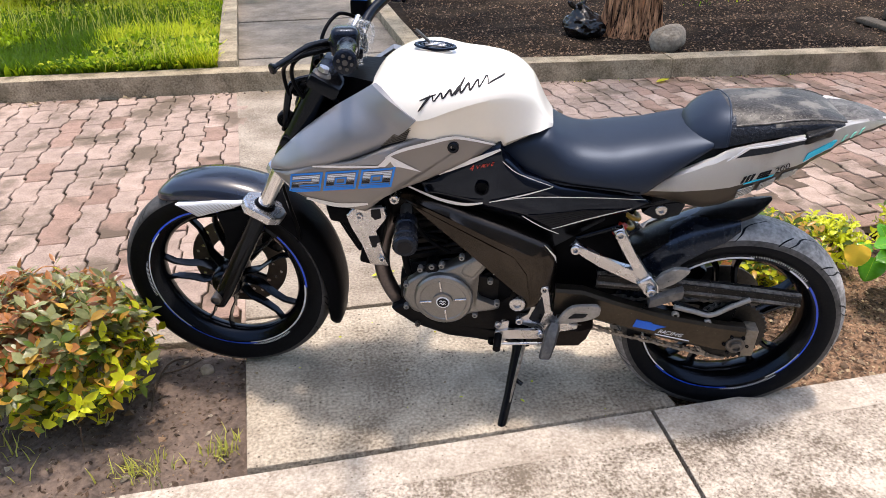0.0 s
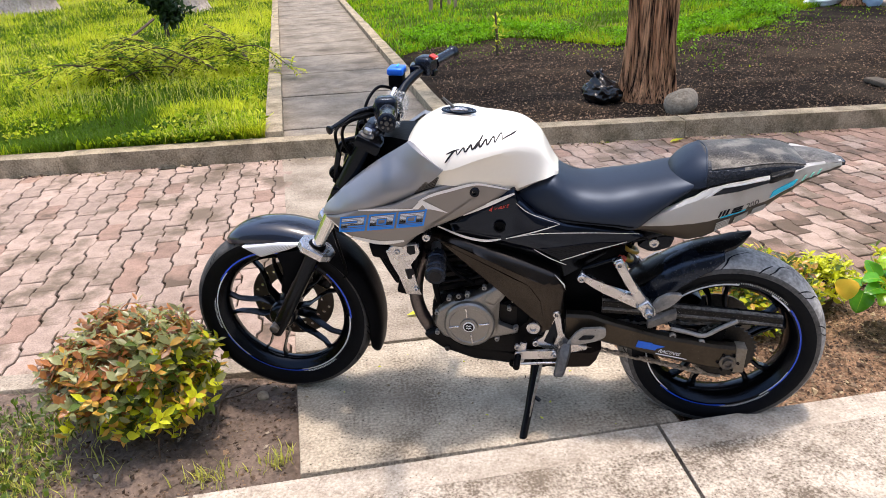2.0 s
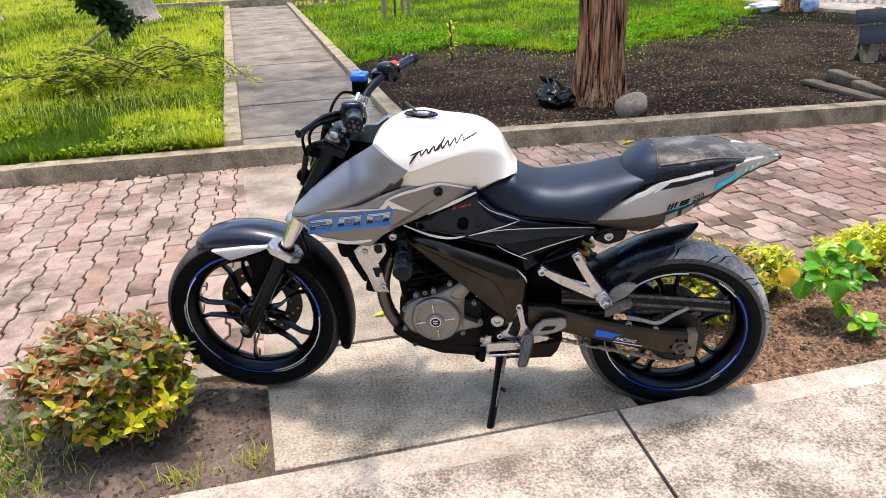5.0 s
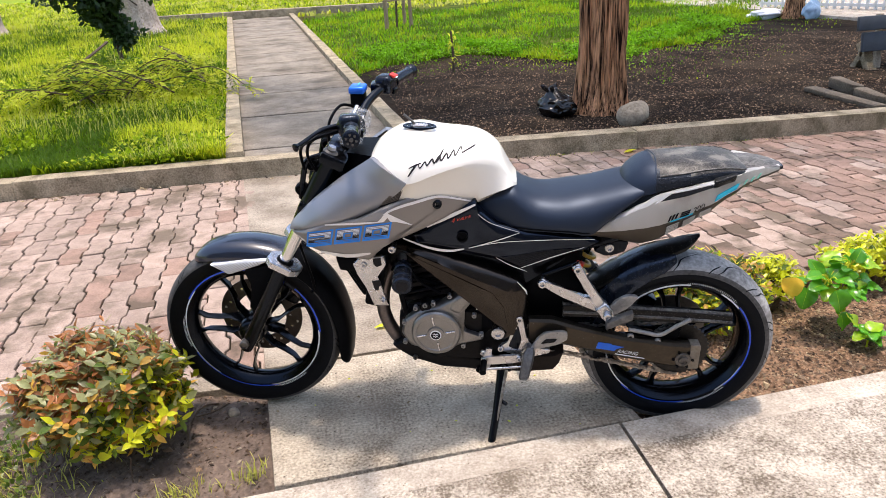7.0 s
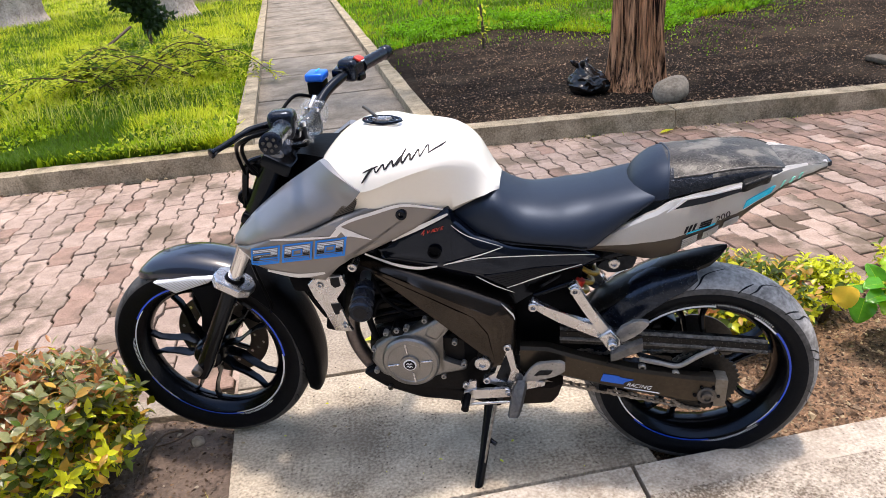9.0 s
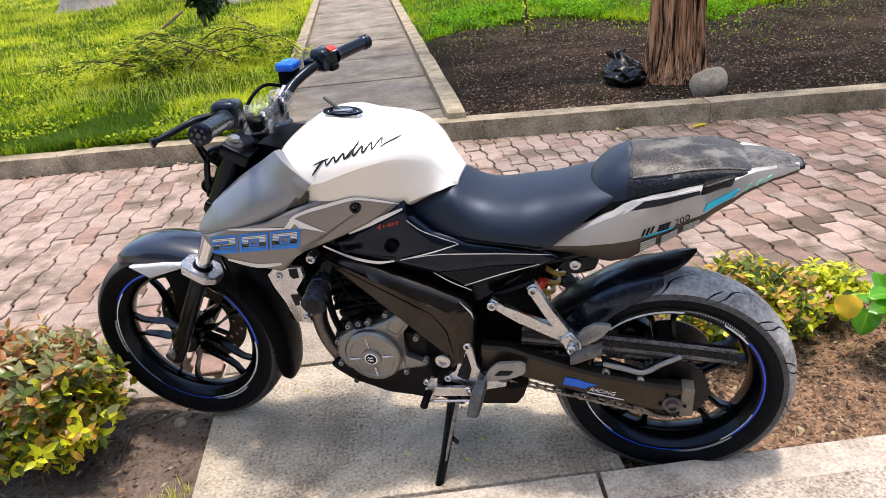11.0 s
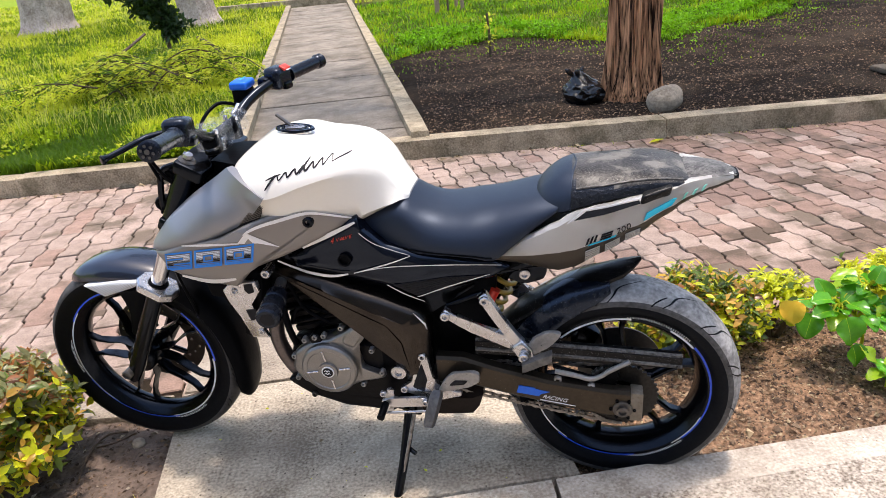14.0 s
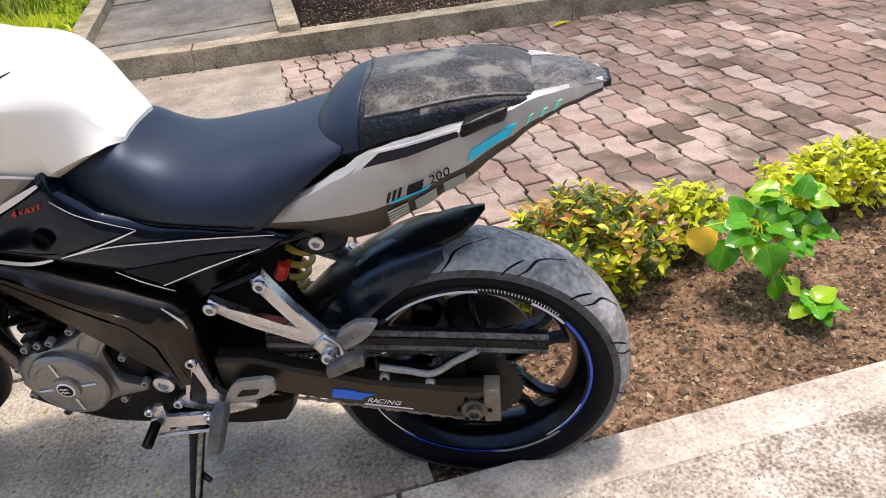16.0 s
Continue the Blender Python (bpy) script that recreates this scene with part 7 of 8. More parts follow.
for s in (1, -1):
    bm = bmesh.new()
    tube(bm, [Vector((p.x, s * p.y, p.z)) for p in pipe], 0.0026, 6)
    bp("piping", bm, M_DUSTY, pillion, "", 60)

# tail
TAIL = [(1.055, 0.416, 0.409, 0.402, 0.120), (1.10, 0.444, 0.415, 0.394, 0.128), (1.14, 0.470, 0.421, 0.385, 0.135), (1.20, 0.506, 0.434, 0.379, 0.144), (1.235, 0.533, 0.444, 0.390, 0.148), (1.30, 0.552, 0.470, 0.430, 0.148), (1.37, 0.568, 0.503, 0.470, 0.138), (1.43, 0.580, 0.532, 0.507, 0.116), (1.48, 0.590, 0.554, 0.534, 0.090), (1.53, 0.588, 0.565, 0.554, 0.064), (1.575, 0.583, 0.570, 0.564, 0.034)]
for s in (1, -1):
    bm = bmesh.new()
    rows = []
    for i in range(29):
        u = TAIL[0][0] + (TAIL[-1][0] - TAIL[0][0]) * i / 28
        vt, vc, vb, w = lerp_table(TAIL, u)
        k = min(1, (u - 1.05) / 0.08)
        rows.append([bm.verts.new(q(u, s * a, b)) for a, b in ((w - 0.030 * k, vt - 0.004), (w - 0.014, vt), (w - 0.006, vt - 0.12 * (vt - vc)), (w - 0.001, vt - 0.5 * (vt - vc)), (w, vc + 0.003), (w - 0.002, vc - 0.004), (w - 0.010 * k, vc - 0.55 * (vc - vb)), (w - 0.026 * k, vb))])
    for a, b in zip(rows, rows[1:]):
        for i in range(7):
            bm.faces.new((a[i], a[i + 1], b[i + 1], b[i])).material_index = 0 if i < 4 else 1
    bmesh.ops.solidify(bm, geom=bm.faces[:], thickness=0.003)
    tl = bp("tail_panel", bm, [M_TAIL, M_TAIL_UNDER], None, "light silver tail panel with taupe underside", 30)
    if s > 0:
        tail_panel = tl


def tail_w(u, v):
    vt, vc, vb, w = lerp_table(TAIL, u)
    return w + 0.0005 if v > vc else w - 0.018 * (vc - v) / max(1e-4, vc - vb) + 0.001


bm = bmesh.new()
loft(bm, [[q(u, a * w, b) for a, b in ((0, vt), (0.8, vt - 0.004), (1, vt - 0.35 * th), (0.8, vt - th), (-0.8, vt - th), (-1, vt - 0.35 * th), (-0.8, vt - 0.004))] for u, w, vt, th in ((1.44, 0.092, 0.577, 0.03), (1.48, 0.080, 0.591, 0.03), (1.51, 0.067, 0.594, 0.026), (1.535, 0.055, 0.593, 0.022), (1.56, 0.041, 0.589, 0.016), (1.583, 0.025, 0.582, 0.009))])
bp("tail_top", bm, M_DUSTY, None, "scratched dusty black tail top", 40)
bm = bmesh.new()
loft(bm, [[q(u, a, b) for a, b in ((w, v), (w, v - h), (-w, v - h), (-w, v))] for u, w, v, h in ((1.555, 0.032, 0.583, 0.016), (1.588, 0.020, 0.578, 0.010))])
bp("tail_lamp", bm, M_GLOSS, None, "dark tail lamp")
strip("tail_slot", [(1.235, 0.520), (1.262, 0.543), (1.37, 0.566), (1.372, 0.558), (1.30, 0.536)], tail_w, M_GLOSS, tail_panel, 0.003, "black slot in the tail panel")
strip("tail_slot_rim", [(1.222, 0.512), (1.255, 0.546), (1.372, 0.571), (1.37, 0.567), (1.262, 0.544), (1.235, 0.520)], tail_w, M_TRIM_HIGHLIGHT, tail_panel, 0.004)
bm = bmesh.new()
shell(bm, [(1.372, 0.553), (1.376, 0.574), (1.44, 0.588), (1.436, 0.566)], [(1.41, 0.572)], lambda u, v: tail_w(u, 0.56) - 0.004, 0.008, 0.02)
bp("grab_handle", bm, M_SPECKLED, None, "dusty grey grab handle end", 40)
def tail_uv(u, dv):
    """A point dv above the crease of the tail panel."""
    return u, lerp_table(TAIL, u)[1] + dv


strip("cyan_mark", [tail_uv(1.382, 0.008), tail_uv(1.388, 0.023), tail_uv(1.444, 0.021), tail_uv(1.450, 0.017), tail_uv(1.440, 0.008)], tail_w, M_CYAN, tail_panel, 0.0017, "cyan stripe")
for i in range(3):
    a = 1.462 + i * 0.02
    strip("mint_mark", [tail_uv(a, 0.003), tail_uv(a + 0.006, 0.003), tail_uv(a + 0.012, 0.013), tail_uv(a + 0.006, 0.013)], tail_w, M_MINT, tail_panel, 0.0017)
# model mark as plain slanted bars, and its number
for du, dv0, dv1, wd in ((0.0, 0.006, 0.020, 0.0045), (0.0085, 0.006, 0.020, 0.0045), (0.017, 0.006, 0.020, 0.0045)):
    strip("model_mark", [tail_uv(1.262 + du, dv0), tail_uv(1.262 + du + wd, dv0), tail_uv(1.267 + du + wd, dv1), tail_uv(1.267 + du, dv1)], tail_w, M_BLACK_DECAL, tail_panel, 0.002)
for dv in (0.006, 0.011, 0.016):
    strip("model_mark", [tail_uv(1.291 + dv * 0.3, dv), tail_uv(1.314 + dv * 0.3, dv), tail_uv(1.315 + dv * 0.3, dv + 0.003), tail_uv(1.292 + dv * 0.3, dv + 0.003)], tail_w, M_BLACK_DECAL, tail_panel, 0.002)
strip("mark_line", [tail_uv(1.268, 0.0015), tail_uv(1.325, 0.0015), tail_uv(1.327, 0.0045), tail_uv(1.27, 0.0045)], tail_w, M_CYAN, tail_panel, 0.0015)
lettering("letter", "200", 0.0185, 1.327, 0.4875, lambda u, v: tail_w(u, v) + 0.002, 24.5, M_BLACK_DECAL, tail_panel, 1.2, 0.3, "black numeral")
for k in range(3):
    for j in range(5):
        u0 = 1.262 + k * 0.042
        rows = []
        for f in (0.22 + j * 0.13, 0.28 + j * 0.13):
            for uu in (u0, u0 + 0.031):
                vt, vc, vb, w = lerp_table(TAIL, uu)
                rows.append((uu, vc - (vc - vb) * f))
        strip("under_mark", [rows[0], rows[1], rows[3], rows[2]], tail_w, M_GREY_DECAL, tail_panel, 0.003)
bm = bmesh.new()
loft(bm, [[q(u, a, b) for a, b in ((w, v0), (w, v1), (-w, v1), (-w, v0))] for u, w, v0, v1 in ((1.06, 0.10, 0.36, 0.40), (1.18, 0.09, 0.375, 0.44), (1.30, 0.085, 0.43, 0.50), (1.42, 0.07, 0.50, 0.55), (1.53, 0.03, 0.575, 0.59))])
bp("tail_underside", bm, M_PLASTIC)

# frame spars, subframe
def frame_w(u, v):
    return 0.105 + 0.03 * max(0, min(1, (u - 0.45) / 0.3)) - 0.015 * max(0, (0.15 - v) / 0.15)


for s in (1, -1):
    bm = bmesh.new()
    shell(bm, [(0.47, 0.372), (0.565, 0.358), (0.663, 0.330), (0.762, 0.300), (0.865, 0.262), (0.888, 0.235), (0.896, 0.205), (0.888, 0.060), (0.86, 0.035), (0.815, 0.030), (0.797, 0.10), (0.782, 0.165), (0.755, 0.192), (0.70, 0.224), (0.628, 0.264), (0.54, 0.318)], [(0.55, 0.338), (0.70, 0.275), (0.825, 0.222), (0.845, 0.10)], lambda u, v: frame_w(u, v) - 0.020, 0.036, 0.035, s, reach=0.055)
    bp("frame_spar", bm, M_FRAME, None, "bronze black frame spar", 30)
    for a, b, r in (((0.88, 0.30, 0.09), (1.20, 0.40, 0.08), 0.014), ((0.935, 0.262, 0.10), (1.03, 0.304, 0.10), 0.007)):
        rod("subframe_tube", (a[0], s * a[2], a[1]), (b[0], s * b[2], b[1]), r, M_BLACK)
# white highlight on the spar's worn corner, laid on as a bright sliver
strip("frame_edge", [(0.858, 0.262), (0.887, 0.233), (0.890, 0.216), (0.884, 0.230)], lambda u, v: 0.139, M_TRIM_HIGHLIGHT, bike, 0.006, "painted highlight on the worn frame edge")
for p in ((0.84, 0.149, 0.082),):
    bolt(p[0] - 0.034, p[1], p[2], 0.020, M_ALU)
bolt(1.124, 0.085, 0.345, 0.014, M_ALU)
bm = bmesh.new()
slabbed(bm, [(1.08, 0.33), (1.12, 0.375), (1.18, 0.365), (1.17, 0.33), (1.12, 0.315)], 0.03, 0.078, 0.004, corner=0.01)
bp("tail_bracket", bm, M_BLACK)

# engine
bm = bmesh.new()
loft(bm, [[q(u, a, b) for a, b in ((w, vt - 0.02), (w, vb + 0.02), (w - 0.03, vb), (-w + 0.03, vb), (-w, vb + 0.02), (-w, vt - 0.02), (-w + 0.02, vt), (w - 0.02, vt))] for u, w, vt, vb in ((0.50, 0.09, 0.11, 0.02), (0.53, 0.105, 0.14, -0.02), (0.62, 0.11, 0.16, -0.05), (0.74, 0.11, 0.15, -0.055), (0.82, 0.10, 0.12, -0.05), (0.87, 0.08, 0.09, -0.03))])
bp("crankcase", bm, M_ENGINE_DARK, None, "dark engine crankcase", 30)
bm = bmesh.new()
axis0, axis1 = Vector((0.60, 0, 0.13)), Vector((0.555, 0, 0.30))
for k in range(9):
    bm = bmesh.new()
    t = k / 8
    c = axis0.lerp(axis1, t)
    box(bm, (0.165 if k % 2 else 0.150, 0.175 if k % 2 else 0.16, 0.011 if k % 2 else 0.02), Matrix.Translation(c) @ Matrix.Rotation(radians(-14), 4, "Y"), 0.004, 1)
    bp("cooling_fin" if k else "cylinder_block", bm, M_ENGINE_DARK, None, "" if k else "finned black cylinder block", 30)
bm = bmesh.new()
box(bm, (0.17, 0.18, 0.08), Matrix.Translation((0.55, 0, 0.325)) @ Matrix.Rotation(radians(-14), 4, "Y"), 0.02, 3)
bp("cylinder_head", bm, M_ENGINE_DARK)
# left cover: lobed casting with round generator lid
bm = bmesh.new()
shell(bm, [(0.508, 0.060), (0.520, 0.112), (0.565, 0.146), (0.620, 0.160), (0.665, 0.186), (0.700, 0.212), (0.728, 0.200), (0.724, 0.172), (0.694, 0.138), (0.706, 0.075), (0.76, 0.056), (0.764, 0.044), (0.70, 0.026), (0.655, 0.004), (0.59, 0.002), (0.535, 0.015)], [(0.58, 0.08), (0.64, 0.09)], lambda u, v: 0.112, 0.018, 0.03, 1, corner=0.012)
cover = bp("engine_cover", bm, M_ENGINE, None, "grey cast engine cover", 40)
bm = bmesh.new()
lathe_at(bm, 0.618, 0.075, [(0.076, 0.118), (0.075, 0.141), (0.070, 0.146), (0.060, 0.1475), (0.058, 0.1455), (0.030, 0.1465), (0.0262, 0.147), (0.025, 0.153), (0.020, 0.1535), (0.0004, 0.1535)], 48)
bp("generator_lid", bm, M_ENGINE, cover, "round grey generator lid", 25)
for k in range(4):
    bm = bmesh.new()
    a = radians(90 * k + 10)
    c = Vector((0.618 + 0.045 * math.cos(a), 0, 0.075 + 0.045 * math.sin(a)))
    box(bm, (0.032, 0.004, 0.005), Matrix.Translation((c.x, -0.1475, c.z)) @ Matrix.Rotation(-a, 4, "Y"), 0.001, 1)
    bp("lid_rib", bm, M_ALU, cover)
bm = bmesh.new()
lathe_at(bm, 0.618, 0.075, [(0.0175, 0.1538), (0.0165, 0.1552), (0.0004, 0.1552)], 28)
bp("lid_badge_ring", bm, M_WHITE_DECAL, cover, "white ring of the round badge", 40)
bm = bmesh.new()
lathe_at(bm, 0.618, 0.075, [(0.014, 0.1555), (0.0004, 0.1558)], 28)
bp("lid_badge", bm, M_BLACK_DECAL, cover, "", None)
bm = bmesh.new()
for dv in (0.004, -0.004):
    stroke(bm, [(0.610, 0.075 + dv), (0.614, 0.079 + dv), (0.618, 0.075 + dv), (0.622, 0.079 + dv), (0.626, 0.075 + dv)], 0.003, lambda u, v: 0.1553)
bp("lid_badge_mark", bm, M_WHITE_DECAL, cover, "", None)
bm = bmesh.new()
shell(bm, [(0.655, 0.150), (0.668, 0.184), (0.702, 0.207), (0.722, 0.197), (0.718, 0.176), (0.69, 0.135)], [(0.688, 0.172)], lambda u, v: 0.124, 0.010, 0.02, corner=0.012)
bp("cover_lobe", bm, M_ENGINE, cover, "", 40)
for u, v in ((0.520, 0.100), (0.556, 0.152), (0.61, 0.168), (0.66, 0.196), (0.735, 0.205), (0.734, 0.130), (0.755, 0.062), (0.70, 0.020), (0.52, 0.03), (0.585, 0.162)):
    bolt(u, 0.128, v, 0.0075, M_ALU_DUST, cover, 0.014)
bm = bmesh.new()
lathe_at(bm, 0.586, 0.153, [(0.018, 0.085), (0.018, 0.122), (0.014, 0.126), (0.0004, 0.126)], 20)
bp("oil_cap", bm, M_ENGINE_DARK, cover, "", 40)
bm = bmesh.new()
slabbed(bm, [(0.705, 0.14), (0.78, 0.165), (0.80, 0.09), (0.77, 0.05), (0.71, 0.06)], 0.085, 0.108, 0.006, corner=0.02)
bp("sprocket_cover", bm, M_PLASTIC, None, "matt black front sprocket cover", 40)
bm = bmesh.new()
shell(bm, [(0.47, -0.005), (0.53, -0.052), (0.63, -0.085), (0.77, -0.092), (0.80, -0.06), (0.72, -0.04), (0.60, -0.03), (0.52, 0.02)], [(0.55, -0.03), (0.70, -0.065)], lambda u, v: 0.085, 0.012, 0.10, corner=0.012)
bp("sump_guard", bm, M_ENGINE_DARK, None, "", 40)
bolt(0.546, 0.104, -0.045, 0.008, M_STEEL)
bolt(0.75, 0.104, -0.085, 0.012, M_PLASTIC, None, 0.03)
# exhaust
bm = bmesh.new()
tube(bm, smooth_path([q(0.49, 0.03, 0.27), q(0.455, 0.035, 0.20), q(0.445, 0.05, 0.10), q(0.485, 0.05, 0.0), q(0.55, 0.03, -0.075), (0.70, 0.02, -0.105), (0.84, 0.03, -0.105)], 6), 0.021, 14)
bp("exhaust_pipe", bm, material("heat stained exhaust steel", (0.10, 0.085, 0.085), (0.22, 0.19, 0.18), 12, 0.4, metal=0.8), None, "heat-stained exhaust pipe", 50)
bm = bmesh.new()
loft(bm, [[q(u, a, b) for a, b in ((0.07, vt), (0.09, vt - 0.02), (0.085, vb + 0.01), (0.06, vb), (-0.09, vb), (-0.12, vb + 0.03), (-0.12, vt))] for u, vt, vb in ((0.76, -0.03, -0.095), (0.80, -0.02, -0.108), (0.90, -0.02, -0.108), (0.982, -0.015, -0.098), (1.000, -0.005, -0.072), (1.012, 0.0, -0.030))])
bp("silencer_box", bm, material("dark brown silencer", (0.008, 0.006, 0.005), (0.022, 0.016, 0.0135), 10, 0.45, spec=0.15), None, "dark brown underbelly silencer", 30)
# radiator and its bright side bracket
bm = bmesh.new()
box(bm, (0.045, 0.30, 0.20), pose(0.448, 0, 0.27, 0, 12), 0.008)
bp("radiator", bm, M_PLASTIC, None, "black radiator")
bm = bmesh.new()
slabbed(bm, [(0.385, 0.322), (0.405, 0.340), (0.478, 0.352), (0.482, 0.322), (0.452, 0.285), (0.478, 0.200), (0.485, 0.186), (0.438, 0.186), (0.420, 0.245), (0.398, 0.288)], 0.158, 0.170, 0.003, 1, 0.004)
br = bp("radiator_bracket", bm, M_ALU, None, "cut-out aluminium radiator bracket", 30)
for o in ([(0.446, 0.342), (0.468, 0.346), (0.470, 0.322), (0.455, 0.316), (0.446, 0.325)], [(0.438, 0.268), (0.462, 0.272), (0.466, 0.255), (0.458, 0.252), (0.456, 0.24), (0.446, 0.238)]):
    strip("cut_out", o, lambda u, v: 0.1705, M_BLACK_DECAL, br, 0.0015)
bolt(0.418, 0.173, 0.322, 0.009, M_ALU, br)
bolt(0.468, 0.173, 0.205, 0.008, M_ALU, br)
bm = bmesh.new()
slabbed(bm, [(0.33, 0.335), (0.42, 0.325), (0.40, 0.285), (0.34, 0.29)], 0.09, 0.15, 0.006, corner=0.01)
bp("lower_cowl", bm, M_PLASTIC, None, "", 40)
bm = bmesh.new()
slabbed(bm, [(0.32, 0.34), (0.385, 0.325), (0.425, 0.20), (0.40, 0.19), (0.37, 0.25)], 0.09, 0.125, 0.006, corner=0.01)
bp("lower_cowl", bm, M_PLASTIC, None, "", 40)
# crash bobbins
for s in (1, -1):
    bm = bmesh.new()
    tube(bm, [q(0.522, s * 0.12, 0.326), q(0.530, s * 0.185, 0.316)], 0.014, 14)
    bp("bobbin_stem", bm, M_ALU)
    bm = bmesh.new()
    A, Bv = q(0.530, s * 0.165, 0.318), q(0.540, s * 0.266, 0.306)
    tube(bm, [A.lerp(Bv, t) for t in (0, 0.06, 0.30, 0.33, 0.40, 0.43, 0.70, 0.73, 0.78, 0.81, 0.95, 1.0)], [0.022, 0.026, 0.027, 0.024, 0.024, 0.028, 0.028, 0.025, 0.025, 0.029, 0.029, 0.025], 24)
    bp("crash_bobbin", bm, M_GRIP, None, "ribbed dark crash bobbin", 30)
    bm = bmesh.new()
    tube(bm, [Bv - (Bv - A).normalized() * 0.003, Bv + (Bv - A).normalized() * 0.0006], 0.017, 20)
    bp("bobbin_end", bm, M_BLACK_DECAL)
bolt(0.498, 0.152, 0.362, 0.012, M_ALU, None, 0.04)
# hoses and cables round the engine
for pts, r, m in (([(0.50, 0.10, 0.30), (0.515, 0.12, 0.20), (0.525, 0.11, 0.13)], 0.009, M_PLASTIC), ([(0.60, 0.10, 0.31), (0.66, 0.11, 0.25), (0.74, 0.105, 0.20), (0.76, 0.10, 0.15)], 0.006, M_PLASTIC), ([(0.51, 0.09, 0.36), (0.56, 0.11, 0.25), (0.63, 0.11, 0.20)], 0.005, M_PLASTIC), ([(0.33, 0.06, 0.62), (0.40, 0.10, 0.48), (0.47, 0.10, 0.38)], 0.006, M_PLASTIC), ([(0.22, 0.08, 0.46), (0.21, 0.085, 0.35), (0.235, 0.075, 0.20), (0.20, 0.02, 0.13)], 0.0045, M_PLASTIC), ([(0.74, 0.118, 0.150), (0.78, 0.122, 0.158)], 0.003, M_ALU), ([(0.62, 0.09, 0.22), (0.55, 0.1, 0.24), (0.52, 0.10, 0.19)], 0.007, M_PLASTIC)):
    bm = bmesh.new()
    tube(bm, smooth_path([q(*p) for p in pts], 7), r, 9)
    bp("hose", bm, m, None, "", 60)

# swingarm, chain guard, mudguards
for s in (1, -1):
    bm = bmesh.new()
    secs = []
    for u, vt, vb, wo in ((0.90, 0.115, 0.030, 0.118), (0.97, 0.118, 0.038, 0.122), (1.05, 0.096, 0.022, 0.126), (1.18, 0.066, -0.006, 0.128), (1.32, 0.050, -0.032, 0.130), (1.412, 0.044, -0.038, 0.130)):
        secs.append([q(u, s * a, b) for a, b in ((wo, vt - 0.008), (wo - 0.006, vt), (wo - 0.030, vt), (wo - 0.034, vt - 0.01), (wo - 0.034, vb + 0.01), (wo - 0.03, vb), (wo - 0.006, vb), (wo, vb + 0.008))])
    loft(bm, secs)
    sw = bp("swingarm", bm, M_SWING, None, "dark bronze box swingarm", 30)
    if s > 0:
        swing = sw
    bm = bmesh.new()
    slabbed(bm, [(1.384, 0.048), (1.413, 0.046), (1.414, -0.036), (1.384, -0.038)], 0.095, 0.1325, 0.002, s, 0.003)
    bp("chain_adjuster", bm, M_SWING_END, None, "dusty swingarm end plate", 30)
bm = bmesh.new()
lathe_at(bm, BASE + 0.004, -0.004, [(0.024, 0.126), (0.024, 0.134), (0.021, 0.136), (0.015, 0.136), (0.0145, 0.144), (0.009, 0.146), (0.008, 0.140), (0.0004, 0.140)], 24)
bp("axle_nut", bm, M_STEEL, swing, "", 30)
for k in range(6):
    a = k * 1.047
    bolt(BASE + 0.004 + 0.0285 * math.cos(a), 0.1335, -0.004 + 0.0285 * math.sin(a), 0.0045, M_BLACK, swing)
strip("swing_mark", [(1.104, 0.027), (1.110, 0.049), (1.150, 0.044), (1.153, 0.040), (1.187, 0.034), (1.165, 0.026), (1.160, 0.019)], lambda u, v: 0.1275, M_BLUE, swing, 0.002, "bright blue swingarm decal")
lettering("letter", "RACING", 0.0165, 1.168, 0.0145, lambda u, v: 0.1295, -9, M_WHITE_DECAL, swing, 1.0, 0.35, "white letter")
strip("swing_line", [(1.163, 0.010), (1.252, -0.004), (1.252, -0.0065), (1.163, 0.0075)], lambda u, v: 0.128, M_WHITE_DECAL, swing, 0.002)
bm = bmesh.new()
secs = []
for u, v, h in ((1.00, 0.158, 0.035), (1.10, 0.156, 0.034), (1.20, 0.150, 0.034), (1.32, 0.145, 0.034), (1.42, 0.140, 0.030), (1.50, 0.135, 0.024)):
    secs.append([q(u, 0.102, v), q(u, 0.104, v - h), q(u, 0.098, v - h), q(u, 0.094, v - 0.006), q(u, 0.072, v - 0.004), q(u, 0.072, v + 0.002)])
loft(bm, secs)
cg = bp("chain_guard", bm, M_SPECKLED, None, "black chain guard with a dusty ridge", 30)
bm = bmesh.new()
for top in (0.0, -0.021):
    tube(bm, [q(u, 0.098 + (0.005 if top else -0.006), v + top) for u, v in ((1.00, 0.158), (1.10, 0.156), (1.20, 0.150), (1.32, 0.145), (1.42, 0.140), (1.50, 0.135))], 0.0048 if top else 0.0065, 8)
bp("guard_ridge", bm, M_DUSTY, cg, "dusty grey ridge", 40)
bm = bmesh.new()
tube(bm, smooth_path([q(1.199, 0.112, 0.087), q(1.25, 0.112, 0.077), q(1.293, 0.112, 0.070), q(1.335, 0.112, 0.100), q(1.377, 0.110, 0.126)], 5), 0.0065, 8)
bp("guard_rail", bm, M_ALU_DUST, cg, "", 50)
bm = bmesh.new()
slabbed(bm, [(1.19, 0.095), (1.30, 0.062), (1.36, 0.12), (1.35, 0.045), (1.24, 0.048)], 0.09, 0.104, 0.003, corner=0.006)
bp("guard_web", bm, M_PLASTIC, cg, "", 40)
bolt(1.206, 0.119, 0.065, 0.010, M_ALU_DUST, cg)
bolt(1.288, 0.121, 0.050, 0.010, M_ALU_DUST, cg)
